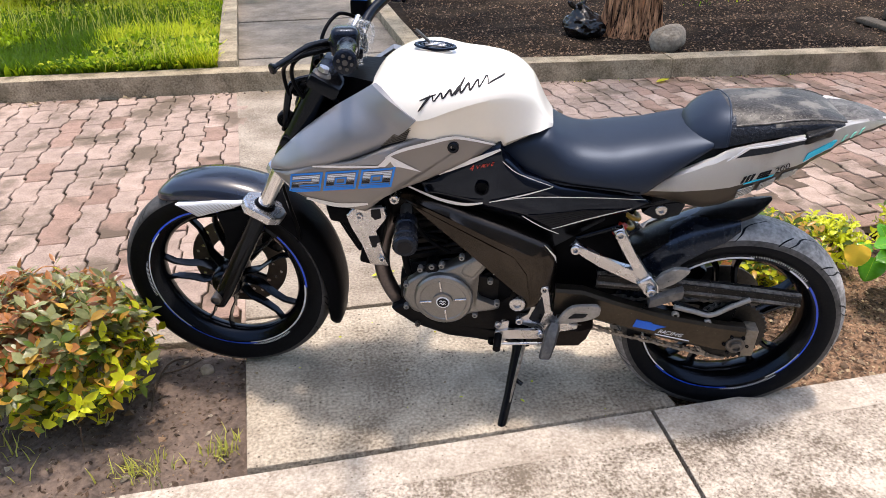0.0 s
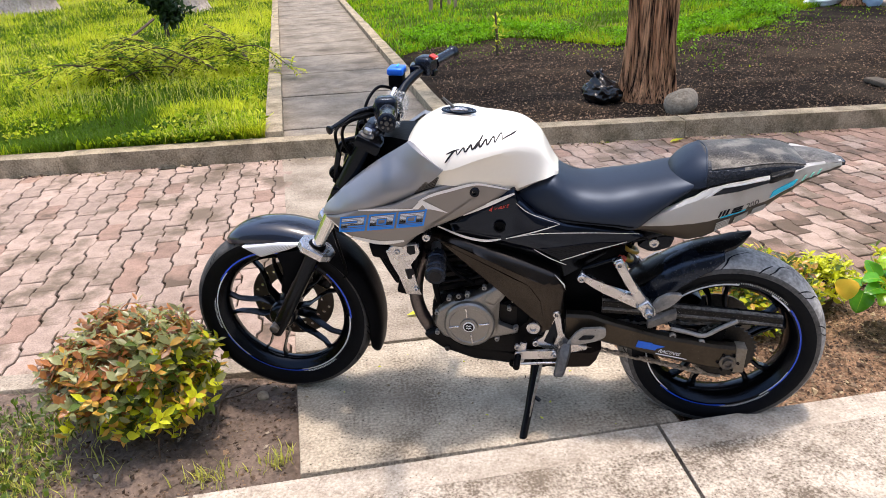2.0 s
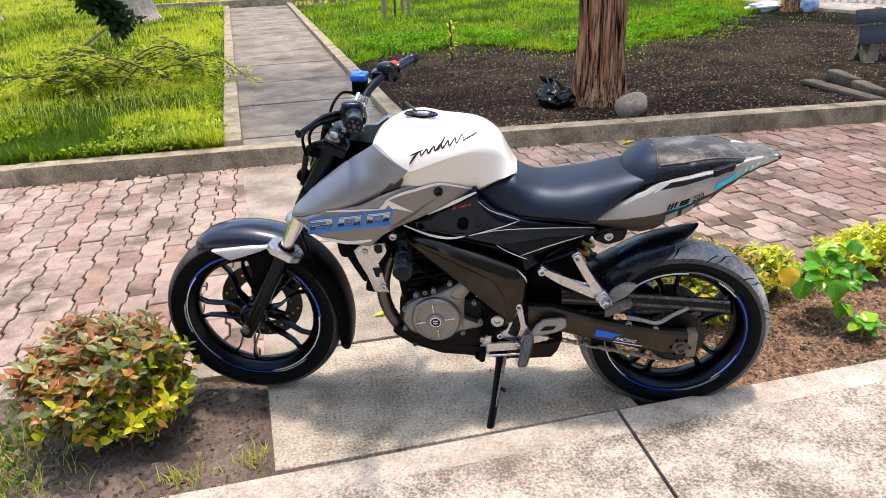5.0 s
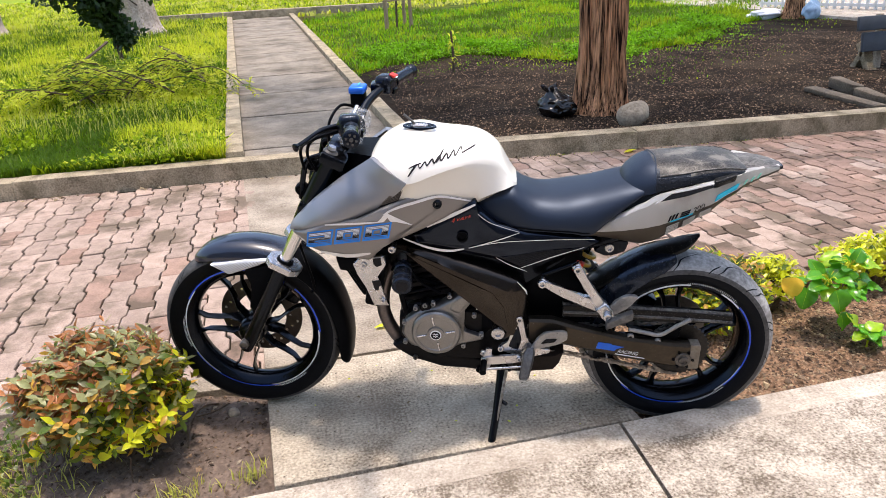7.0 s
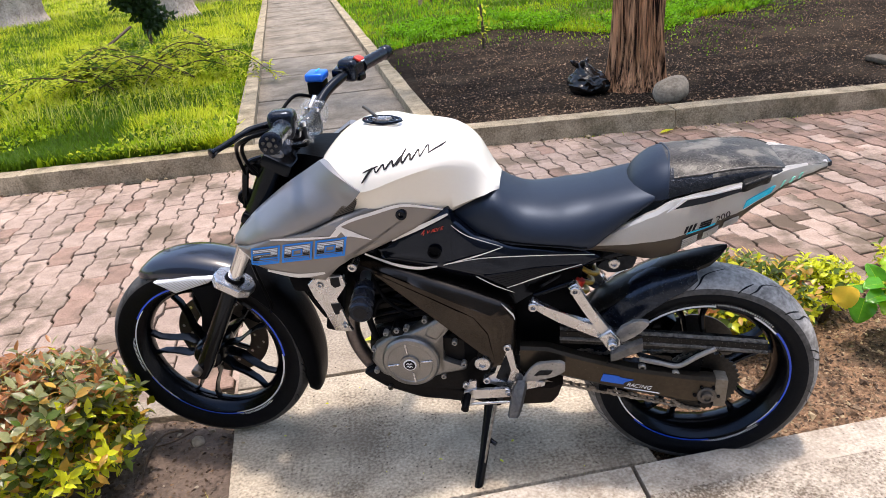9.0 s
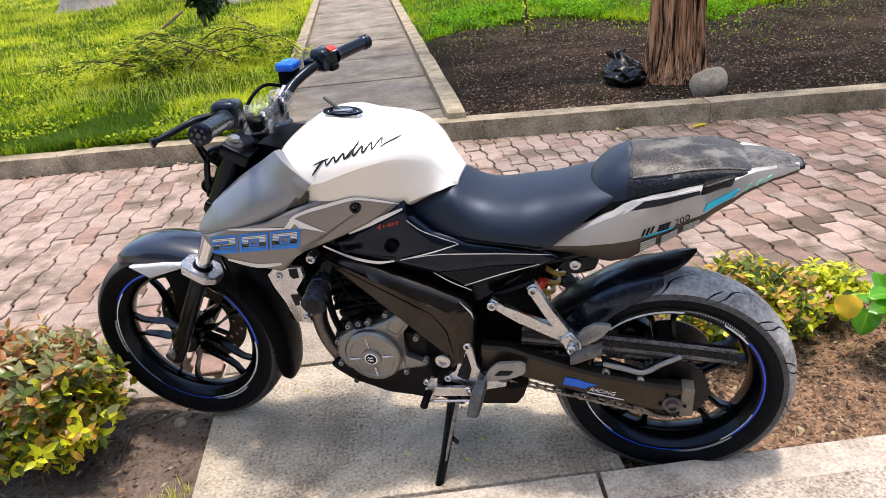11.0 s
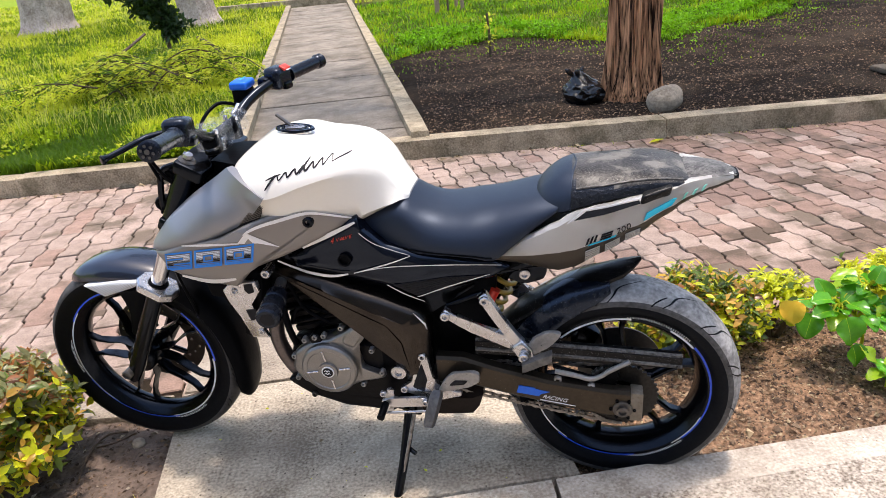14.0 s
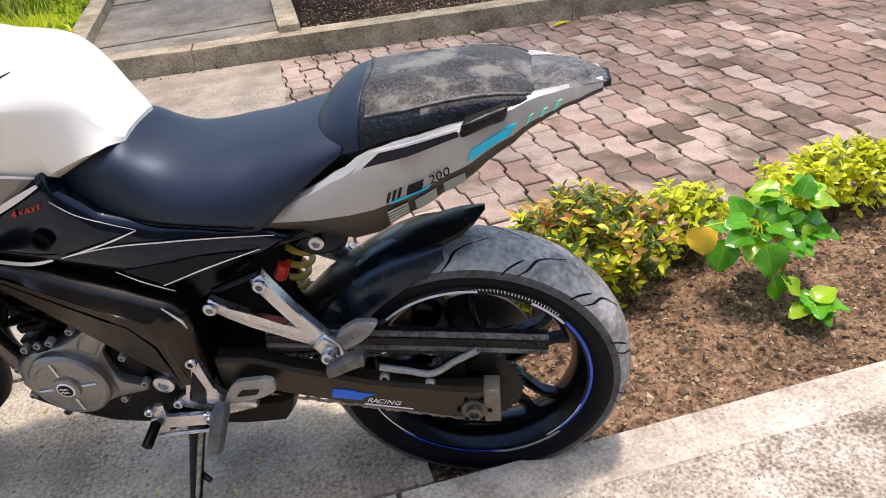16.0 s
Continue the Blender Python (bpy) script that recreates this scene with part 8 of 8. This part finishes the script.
mudguard("rear_hugger", BASE, guard_rows([(178, 0.318, 0.062, 0.050), (160, 0.322, 0.070, 0.075), (140, 0.323, 0.074, 0.080), (120, 0.323, 0.074, 0.070), (104, 0.322, 0.072, 0.052), (97, 0.320, 0.060, 0.030)], 4), M_HUGGER, "gloss black rear tyre hugger with dust")
bm = bmesh.new()
secs = []
for u, v, h, w in ((1.045, 0.160, 0.024, 0.050), (1.10, 0.213, 0.024, 0.054), (1.145, 0.246, 0.024, 0.056), (1.20, 0.280, 0.024, 0.056), (1.258, 0.309, 0.024, 0.054), (1.31, 0.329, 0.026, 0.050), (1.355, 0.345, 0.024, 0.040), (1.378, 0.352, 0.016, 0.026), (1.397, 0.357, 0.005, 0.008)):
    secs.append([q(u, a, b) for a, b in ((w * 0.6, v - 0.22 * h), (w, v - 0.7 * h), (w, v - 1.1 * h), (w - 0.004, v - 1.1 * h), (w * 0.6, v - 0.22 * h - 0.004), (0, v - 0.004), (-w * 0.6, v - 0.22 * h - 0.004), (-w + 0.004, v - 1.1 * h), (-w, v - 1.1 * h), (-w, v - 0.7 * h), (-w * 0.6, v - 0.22 * h), (0, v))])
loft(bm, secs)
bp("mud_flap", bm, M_SPECKLED, None, "matt black pointed rear mudguard blade", 22)
# black box between frame and wheel
bm = bmesh.new()
slabbed(bm, [(0.875, 0.300), (0.96, 0.325), (1.056, 0.330), (1.050, 0.285), (1.044, 0.250), (1.056, 0.205), (1.080, 0.150), (1.140, 0.090), (1.140, 0.050), (0.86, 0.040)], 0.030, 0.048, 0.004, corner=0.012)
bp("inner_guard", bm, M_PLASTIC, None, "black inner guard ahead of the rear wheel", 40)
# shock absorber
bm = bmesh.new()
coil = [(q(0.985 + 0.085 * t, 0.0, 0.12 + 0.19 * t) + Vector((0, math.cos(t * 44), 0)) * 0.036 + Vector((math.sin(t * 44) * 0.033, 0, -math.sin(t * 44) * 0.014))) for t in [i / 110 for i in range(111)]]
tube(bm, coil, 0.0065, 7)
shock = bp("shock_spring", bm, M_YELLOW, None, "yellow shock absorber spring", 60)
rod("shock_body", (0.98, 0, 0.10), (1.075, 0, 0.33), 0.02, M_BLACK, shock)
rod("shock_reservoir", (1.036, 0.052, 0.252), (1.050, 0.052, 0.282), 0.012, M_RED, shock, "red shock absorber reservoir")

# pillion footrest bracket, rider rearset, stand
for s in (1, -1):
    def bar(name, pts, wide, thick, w):
        bm = bmesh.new()
        P = [Vector(p) for p in pts]
        left, right = [], []
        for i, p in enumerate(P):
            d = (P[min(i + 1, len(P) - 1)] - P[max(i - 1, 0)]).normalized()
            nn = Vector((-d.y, d.x)) * wide[i] / 2
            left.append(p + nn)
            right.append(p - nn)
        slabbed(bm, left + right[::-1], w - thick, w, 0.0075, s)
        return bp(name, bm, M_ALU, None, "brushed aluminium footrest bracket", 50)
    bar("footrest_bracket", [(0.926, 0.253), (0.955, 0.238), (1.0, 0.212), (1.05, 0.193), (1.095, 0.178), (1.14, 0.150)], [0.026, 0.021, 0.022, 0.028, 0.038, 0.030], 0.018, 0.128)
    bar("footrest_bracket", [(1.024, 0.310), (1.038, 0.287), (1.066, 0.240), (1.10, 0.190), (1.122, 0.160)], [0.026, 0.024, 0.023, 0.025, 0.030], 0.020, 0.132)
    bar("footrest_bracket", [(1.105, 0.178), (1.128, 0.152), (1.142, 0.128)], [0.040, 0.040, 0.022], 0.022, 0.140)
    bolt(0.933, s * 0.132, 0.246, 0.0125, M_ALU)
    bolt(1.032, s * 0.136, 0.297, 0.0125, M_ALU)
    bolt(1.125, s * 0.158, 0.154, 0.013, M_ALU, None, 0.02)
    bm = bmesh.new()
    slabbed(bm, [(1.128, 0.156), (1.146, 0.192), (1.176, 0.212), (1.204, 0.213), (1.214, 0.208), (1.187, 0.172), (1.150, 0.146)], 0.118, 0.130, 0.003, s, 0.008)
    bp("heel_guard", bm, M_ALU_DUST, None, "grey heel guard", 35)
    bm = bmesh.new()
    loft(bm, [[q(u, s * (w + a), v + b) for a, b in ((0.012, 0.010), (0.014, 0), (0.012, -0.012), (-0.012, -0.012), (-0.014, 0), (-0.012, 0.010))] for u, w, v in ((1.122, 0.158, 0.133), (1.134, 0.163, 0.140), (1.165, 0.167, 0.160), (1.186, 0.168, 0.171), (1.193, 0.168, 0.174))])
    bp("pillion_footrest", bm, M_PEG, None, "folded grey pillion footrest", 35)
    # rider side
    bm = bmesh.new()
    slabbed(bm, [(0.858, 0.140), (0.880, 0.140), (0.893, 0.060), (0.925, 0.030), (0.965, 0.028), (0.965, 0.012), (0.90, -0.005), (0.862, 0.004), (0.806, 0.018), (0.806, 0.034), (0.84, 0.045)], 0.128, 0.142, 0.004, s, 0.008)
    bp("rearset_plate", bm, M_ALU, None, "brushed aluminium rearset plate", 35)
    bm = bmesh.new()
    slabbed(bm, [(0.866, 0.112), (0.878, 0.060), (0.868, 0.022), (0.838, 0.034)], 0.1422, 0.1435, 0.001, s, 0.006)
    bp("plate_cut_out", bm, M_BLACK, None, "", 40)
    bolt(0.870, s * 0.146, 0.131, 0.011, M_ALU)
    bolt(0.815, s * 0.146, 0.026, 0.010, M_ALU)
    bm = bmesh.new()
    slabbed(bm, [(0.905, 0.030), (0.925, 0.070), (0.945, 0.090), (1.00, 0.098), (1.014, 0.092), (1.014, 0.066), (0.985, 0.050), (0.94, 0.036)], 0.140, 0.150, 0.003, s, 0.008)
    hp = bp("heel_plate", bm, M_ALU_DUST, None, "grey heel plate with slot", 35)
    bm = bmesh.new()
    slabbed(bm, [(0.935, 0.052), (0.950, 0.070), (0.985, 0.072), (0.975, 0.058)], 0.150, 0.1512, 0.0005, s, 0.005)
    bp("heel_slot", bm, M_BLACK, hp, "", None)
    bm = bmesh.new()
    loft(bm, [[q(u + a * k, s * (w + b), v + b) for a, b in ((0.012, 0.009), (0.018, 0), (0.012, -0.007), (-0.012, -0.007), (-0.018, 0), (-0.012, 0.009))] for u, w, v, k in ((0.905, 0.150, 0.034, 0.7), (0.901, 0.160, 0.022, 1.0), (0.893, 0.185, -0.012, 0.95), (0.886, 0.198, -0.040, 0.85), (0.885, 0.201, -0.046, 0.6))])
    bp("rider_footrest", bm, M_PEG, None, "folding grey rider footrest", 35)
bm = bmesh.new()
slabbed(bm, [(0.755, -0.002), (0.78, 0.006), (0.868, 0.014), (0.885, 0.004), (0.872, -0.012), (0.79, -0.022), (0.755, -0.020)], 0.150, 0.160, 0.003, 1, 0.006)
bp("gear_lever", bm, M_ALU, None, "aluminium gear lever", 35)
rod("gear_peg", (0.765, 0.155, -0.012), (0.762, 0.205, -0.022), 0.010, M_PLASTIC)
rod("shift_rod", (0.77, 0.166, -0.036), (0.885, 0.160, -0.026), 0.004, M_ALU)
bm = bmesh.new()
slabbed(bm, [(0.752, -0.045), (0.77, 0.03), (0.79, 0.032), (0.785, -0.03), (0.775, -0.05)], 0.145, 0.155, 0.002, 1, 0.004)
bp("shift_arm", bm, M_ALU, None, "", 35)
bolt(0.762, 0.162, 0.020, 0.009, M_ALU)
bolt(0.872, 0.163, 0.0, 0.009, M_ALU)
bm = bmesh.new()
tube(bm, [q(0.822, 0.125, -0.050), q(0.818, 0.142, -0.085), q(0.805, 0.192, -0.185), q(0.792, 0.232, -0.262), q(0.786, 0.246, -0.288)], [0.018, 0.015, 0.0125, 0.012, 0.012], 12)
st = bp("side_stand", bm, M_BLACK, None, "black steel side stand resting on the slab", 50)
bm = bmesh.new()
secs = []
loft(bm, [[q(u + a, w + b, v) for a, b in ((-0.032, -0.012), (0.016, -0.020), (0.026, 0.010), (-0.016, 0.024))] for u, w, v in ((0.780, 0.252, -0.296), (0.782, 0.250, -0.286))])
bp("stand_foot", bm, M_BLACK, st)
rod("stand_peg", (0.812, 0.165, -0.150), (0.838, 0.180, -0.158), 0.006, M_BLACK, st)
rod("stand_spring", (0.834, 0.140, -0.055), (0.806, 0.206, -0.200), 0.0055, M_CHAIN, st)
bolt(0.824, 0.142, -0.056, 0.011, M_STEEL, st, 0.016)
bm = bmesh.new()
slabbed(bm, [(0.79, -0.02), (0.86, -0.02), (0.85, -0.075), (0.805, -0.075)], 0.09, 0.125, 0.004, 1, 0.008)
bp("stand_bracket", bm, M_BLACK, None, "", 35)

# handlebar and controls
BAR = [q(0.466, 0.418, 0.779), q(0.444, 0.31, 0.764), q(0.422, 0.215, 0.742), q(0.397, 0.135, 0.712), q(0.388, 0.07, 0.684), q(0.386, 0.0, 0.680), q(0.388, -0.07, 0.684), q(0.400, -0.135, 0.712), q(0.433, -0.205, 0.737), q(0.466, -0.29, 0.744), q(0.500, -0.395, 0.748)]
bm = bmesh.new()
tube(bm, smooth_path(BAR, 5), 0.013, 14)
bars = bp("handlebar", bm, M_BLACK, None, "satin black handlebar", 50)
for a, b, s in ((BAR[0], BAR[1], 1), (BAR[10], BAR[9], -1)):
    d = (b - a).normalized()
    bm = bmesh.new()
    L = 0.125
    k = 13
    pts = [a + d * (L * i / k) for i in range(k + 1)]
    tube(bm, pts, [0.0176 if i % 2 else 0.0160 for i in range(k)] + [0.020], 18)
    bp("grip", bm, M_GRIP, bars, "ribbed black rubber grip", 35)
    bm = bmesh.new()
    tube(bm, [a + d * 0.004, a - d * 0.002, a - d * 0.006, a - d * 0.009, a - d * 0.020, a - d * 0.022], [0.0165, 0.0205, 0.0205, 0.0165, 0.0200, 0.0165], 20)
    be = bp("bar_end", bm, M_GRIP, bars, "drilled black bar end", 35)
    bm = bmesh.new()
    side = d.orthogonal().normalized()
    for j in range(6):
        o = side.copy()
        o.rotate(Matrix.Rotation(j * 1.047, 3, d))
        c = a - d * 0.0236 + o * 0.0115
        tube(bm, [c, c - d * 0.0006], 0.0032, 8)
    tube(bm, [a - d * 0.0232, a - d * 0.0245], 0.005, 10)
    bp("bar_end_drilling", bm, M_STEEL, bars, "", None)
    # switch block
    sc = a + d * 0.165
    frame3 = d.to_track_quat("X", "Z").to_matrix().to_4x4()
    bm = bmesh.new()
    box(bm, (0.062, 0.055, 0.058), Matrix.Translation(sc + Vector((-0.004, 0, 0.004))) @ frame3, 0.014, 3)
    sb = bp("switch_block", bm, M_GRIP, bars, "black switch block", 40)
    bm = bmesh.new()
    box(bm, (0.03, 0.028, 0.02), Matrix.Translation(sc + Vector((0.016, 0, -0.016))) @ frame3, 0.005, 2)
    bp("switch", bm, M_BLACK, bars, "", 40)
    if s < 0:
        bm = bmesh.new()
        box(bm, (0.026, 0.020, 0.007), Matrix.Translation(sc + Vector((0.020, 0, 0.031))) @ frame3 @ Matrix.Rotation(radians(-24), 4, "X"), 0.002, 2)
        bp("stop_switch", bm, M_RED, bars, "red engine stop switch", 40)
        for j in range(2):
            bm = bmesh.new()
            box(bm, (0.008, 0.006, 0.002), Matrix.Translation(sc + Vector((0.030, 0.005 - j * 0.011, 0.026))) @ frame3, 0.0005, 1)
            bp("switch_mark", bm, M_WHITE_DECAL, bars, "", None)
    # lever and perch
    lp = sc + d * 0.03 + Vector((-0.03, 0, -0.002))
    tip = q(0.321, 0.364, 0.740) if s > 0 else (a + Vector((-0.085, 0, -0.02)))
    bm = bmesh.new()
    tube(bm, smooth_path([lp, lp.lerp(tip, 0.35) + Vector((-0.012, 0, 0.004)), lp.lerp(tip, 0.75) + Vector((-0.004, 0, 0.002)), tip, tip + (tip - lp).normalized() * 0.008], 5), [0.0085] * 6 + [0.0065] * 5 + [0.006] * 4 + [0.0075, 0.0098, 0.0104, 0.010, 0.0092, 0.006], 12)
    bp("lever", bm, M_BLACK, bars, "black hand lever", 50)
    bm = bmesh.new()
    box(bm, (0.05, 0.035, 0.03), Matrix.Translation(lp.lerp(sc, 0.35)) @ frame3, 0.008, 2)
    bp("lever_perch", bm, M_BLACK, bars, "", 40)
# brake fluid reservoir with blue lid
rc = q(0.366, -0.184, 0.712)
bm = bmesh.new()
box(bm, (0.044, 0.054, 0.05), Matrix.Translation(rc), 0.008, 2)
bp("fluid_reservoir", bm, M_PLASTIC, bars, "black brake fluid reservoir", 40)
bm = bmesh.new()
box(bm, (0.050, 0.060, 0.022), Matrix.Translation(rc + Vector((0, 0, 0.032))), 0.007, 3)
bp("reservoir_lid", bm, M_BLUE, bars, "bright blue reservoir lid", 40)
bm = bmesh.new()
box(bm, (0.004, 0.034, 0.001), Matrix.Translation(rc + Vector((0.004, 0, 0.0466))), 0.0)
bp("lid_mark", bm, M_CYAN, bars, "", None)
bm = bmesh.new()
tube(bm, smooth_path([rc + Vector((-0.005, -0.02, -0.02)), q(0.325, -0.11, 0.712), q(0.300, -0.05, 0.675), q(0.30, -0.03, 0.60)], 6), 0.0045, 9)
bp("brake_hose", bm, M_PLASTIC, bars, "", 60)
bm = bmesh.new()
tube(bm, [rc + Vector((0.004, -0.045, -0.012)), rc + Vector((-0.004, -0.07, -0.03))], 0.009, 10)
bp("hose_banjo", bm, M_ALU, bars, "", 50)
for pts in ([(0.395, 0.20, 0.735), (0.31, 0.20, 0.70), (0.285, 0.14, 0.62), (0.33, 0.09, 0.52)], [(0.41, 0.23, 0.74), (0.33, 0.24, 0.72), (0.265, 0.15, 0.66), (0.26, 0.11, 0.58)], [(0.42, -0.2, 0.73), (0.34, -0.14, 0.66), (0.36, -0.08, 0.56)]):
    bm = bmesh.new()
    tube(bm, smooth_path([q(*p) for p in pts], 6), 0.0045, 8)
    bp("cable", bm, M_PLASTIC, bars, "", 60)
for w in (0.062, -0.048):
    bm = bmesh.new()
    box(bm, (0.044, 0.032, 0.050), Matrix.Translation(q(0.385, w, 0.664)) @ Matrix.Rotation(radians(-6), 4, "Y"), 0.01, 2)
    bp("bar_clamp", bm, M_PLASTIC, bars, "black handlebar clamp", 40)
    for du in (-0.014, 0.014):
        bm = bmesh.new()
        tube(bm, [q(0.386 + du, w, 0.690), q(0.386 + du, w, 0.700)], 0.0055, 12)
        bp("clamp_screw", bm, M_ALU, bars, "", 40)
    # stiff clear wrap, open at both ends and creased
    bm = bmesh.new()
    secs = []
    for j in range(9):
        t = j / 8
        rr = 0.030 + 0.006 * math.sin(t * 9 + w * 40) + (0.006 if j in (0, 8) else 0.0)
        ring = []
        for k in range(10):
            an = 2 * math.pi * k / 10 + 0.2 * math.sin(t * 5 + w * 30)
            sq = 1.0 / max(abs(math.cos(an)), abs(math.sin(an))) ** 0.75
            ring.append(q(0.388 + rr * sq * math.cos(an) + 0.004 * math.sin(7 * t + k), w * 0.95 + (t - 0.5) * 0.066, 0.684 + 0.95 * rr * sq * math.sin(an) + 0.003 * math.sin(11 * t + 2 * k)))
        secs.append(ring)
    loft(bm, secs, False)
    bp("plastic_wrap", bm, M_CLEAR, bars, "clear plastic wrap left on the clamp", 18)
bm = bmesh.new()
tube(bm, [q(0.380, -0.005, 0.580), q(0.380, -0.005, 0.612)], [0.026, 0.026], 24)
bp("ignition_lock", bm, M_PLASTIC, None, "", 40)
bm = bmesh.new()
tube(bm, [q(0.380, -0.005, 0.610), q(0.380, -0.005, 0.616), q(0.380, -0.005, 0.618)], [0.023, 0.023, 0.020], 24)
bp("lock_cap", bm, M_ALU, None, "brushed aluminium ignition lock cap", 30)
bm = bmesh.new()
loft(bm, [[q(u, a, b) for a, b in ((w, vt), (w * 1.05, vb), (-w * 1.05, vb), (-w, vt))] for u, w, vt, vb in ((0.34, 0.05, 0.62, 0.45), (0.40, 0.075, 0.625, 0.44), (0.46, 0.09, 0.62, 0.44))])
bp("airbox_cover", bm, M_PLASTIC, None, "", 40)
bm = bmesh.new()
loft(bm, [[q(u, a, b) for a, b in ((w, vt), (w, vb), (-w, vb), (-w, vt))] for u, w, vt, vb in ((0.50, 0.09, 0.46, 0.36), (0.70, 0.095, 0.47, 0.27), (0.88, 0.085, 0.44, 0.22), (1.00, 0.07, 0.42, 0.30))])
bp("inner_body", bm, M_BLACK, None, "", None)

# ---- clay pavers of the road ----
GAP = 0.0034


def paver_outline(col, row, phase):
    """A paver with s-shaped long sides."""
    wave = 0.075 * col
    ts = [0.0, 0.22, 0.32, 0.68, 0.78, 1.0]
    sx = [1, 1, -1, -1, 1, 1] if phase == 0 else [-1, -1, 1, 1, -1, -1]
    left = [(s * wave + GAP, t * (row - 2 * GAP) + GAP) for t, s in zip(ts, sx)]
    right = [(x + col - 2 * GAP, y) for x, y in left]
    return left[::-1] + right


def paver_mesh(col, row, phase, mat):
    bm = bmesh.new()
    o = paver_outline(col, row, phase)
    lo = [bm.verts.new((x, y, -0.03)) for x, y in o]
    cx, cy = col / 2, row / 2
    mid = [bm.verts.new((x, y, -0.004)) for x, y in o]
    hi = [bm.verts.new((cx + (x - cx) * 0.95, cy + (y - cy) * 0.97, 0.0)) for x, y in o]
    bm.faces.new(hi)
    n = len(o)
    for a, b in ((lo, mid), (mid, hi)):
        for i in range(n):
            bm.faces.new((a[i], a[(i + 1) % n], b[(i + 1) % n], b[i]))
    return mesh_of("paver", bm, mat, None)


rng = random.Random(77)
near, rest, kinds = [], [], []
# larger pavers on one side of the concrete strip, smaller ones on the other
for side, col, row, turn, at in ((0, 0.117, 0.238, 4.0, (-0.20, 2.50)), (1, 0.104, 0.198, 7.5, (0.95, 2.30))):
    base_k = len(kinds)
    for phase in (0, 1):
        for m in (M_BRICK, M_BRICK_RED):
            kinds.append(paver_mesh(col, row, phase, m))
    origin = Matrix.Translation((at[0], at[1], ROAD_Z)) @ Matrix.Rotation(radians(turn), 4, "Z")
    for c in (range(-60, 12) if side == 0 else range(-10, 90)):
        for r in range(-8, 24):
            x, y = c * col, r * row + (row / 2 if c % 2 else 0)
            p = origin @ Vector((x + col / 2, y + row / 2, 0))
            mx, my = p.x, p.y
            if my < road_near(mx) + (0.03 if side == 0 else -0.2) or my > kerb_y(mx) + 0.06 or mx < -6.5 or mx > 9:
                continue
            if side == 0 and mx > strip_left(my) + 0.05 or side == 1 and mx < 0.94 - 0.045 * (my - 2.6) - 0.05:
                continue
            # redder pavers further along the road and in places
            red = rng.random() < (0.15 + 0.65 * min(1, max(0, (mx - 1.5) / 2.0)))
            tilt = Euler((rng.gauss(0, 0.010), rng.gauss(0, 0.010), rng.gauss(0, 0.008))).to_matrix().to_4x4()
            m = origin @ Matrix.Translation((x, y, rng.gauss(0, 0.0015))) @ tilt
            key = (mx - 2.3) ** 2 / 2.2 + (my - 2.9) ** 2 if mx > 0.5 else (mx + 0.8) ** 2 / 1.4 + (my - 3.0) ** 2
            near.append((key, base_k + (2 if c % 2 else 0) + (1 if red else 0), m))
near.sort(key=lambda q: q[0])
for key, k, m in near[:300]:
    o = new("paver", kinds[k])
    o.matrix_world = m
    o.parent = road
vs, fs, ms = [], [], []
for key, k, m in near[300:]:
    me = kinds[k]
    base = len(vs)
    vs.extend(m @ v.co for v in me.vertices)
    for f in me.polygons:
        fs.append(tuple(base + i for i in f.vertices))
        ms.append(k % 2)
me = leaves_mesh("far_pavers", vs, fs, ms, [M_BRICK, M_BRICK_RED])
me.polygons.foreach_set("use_smooth", [False] * len(fs))
far = tagged(new("far_pavers", me), kind="stuff")
far.parent = road
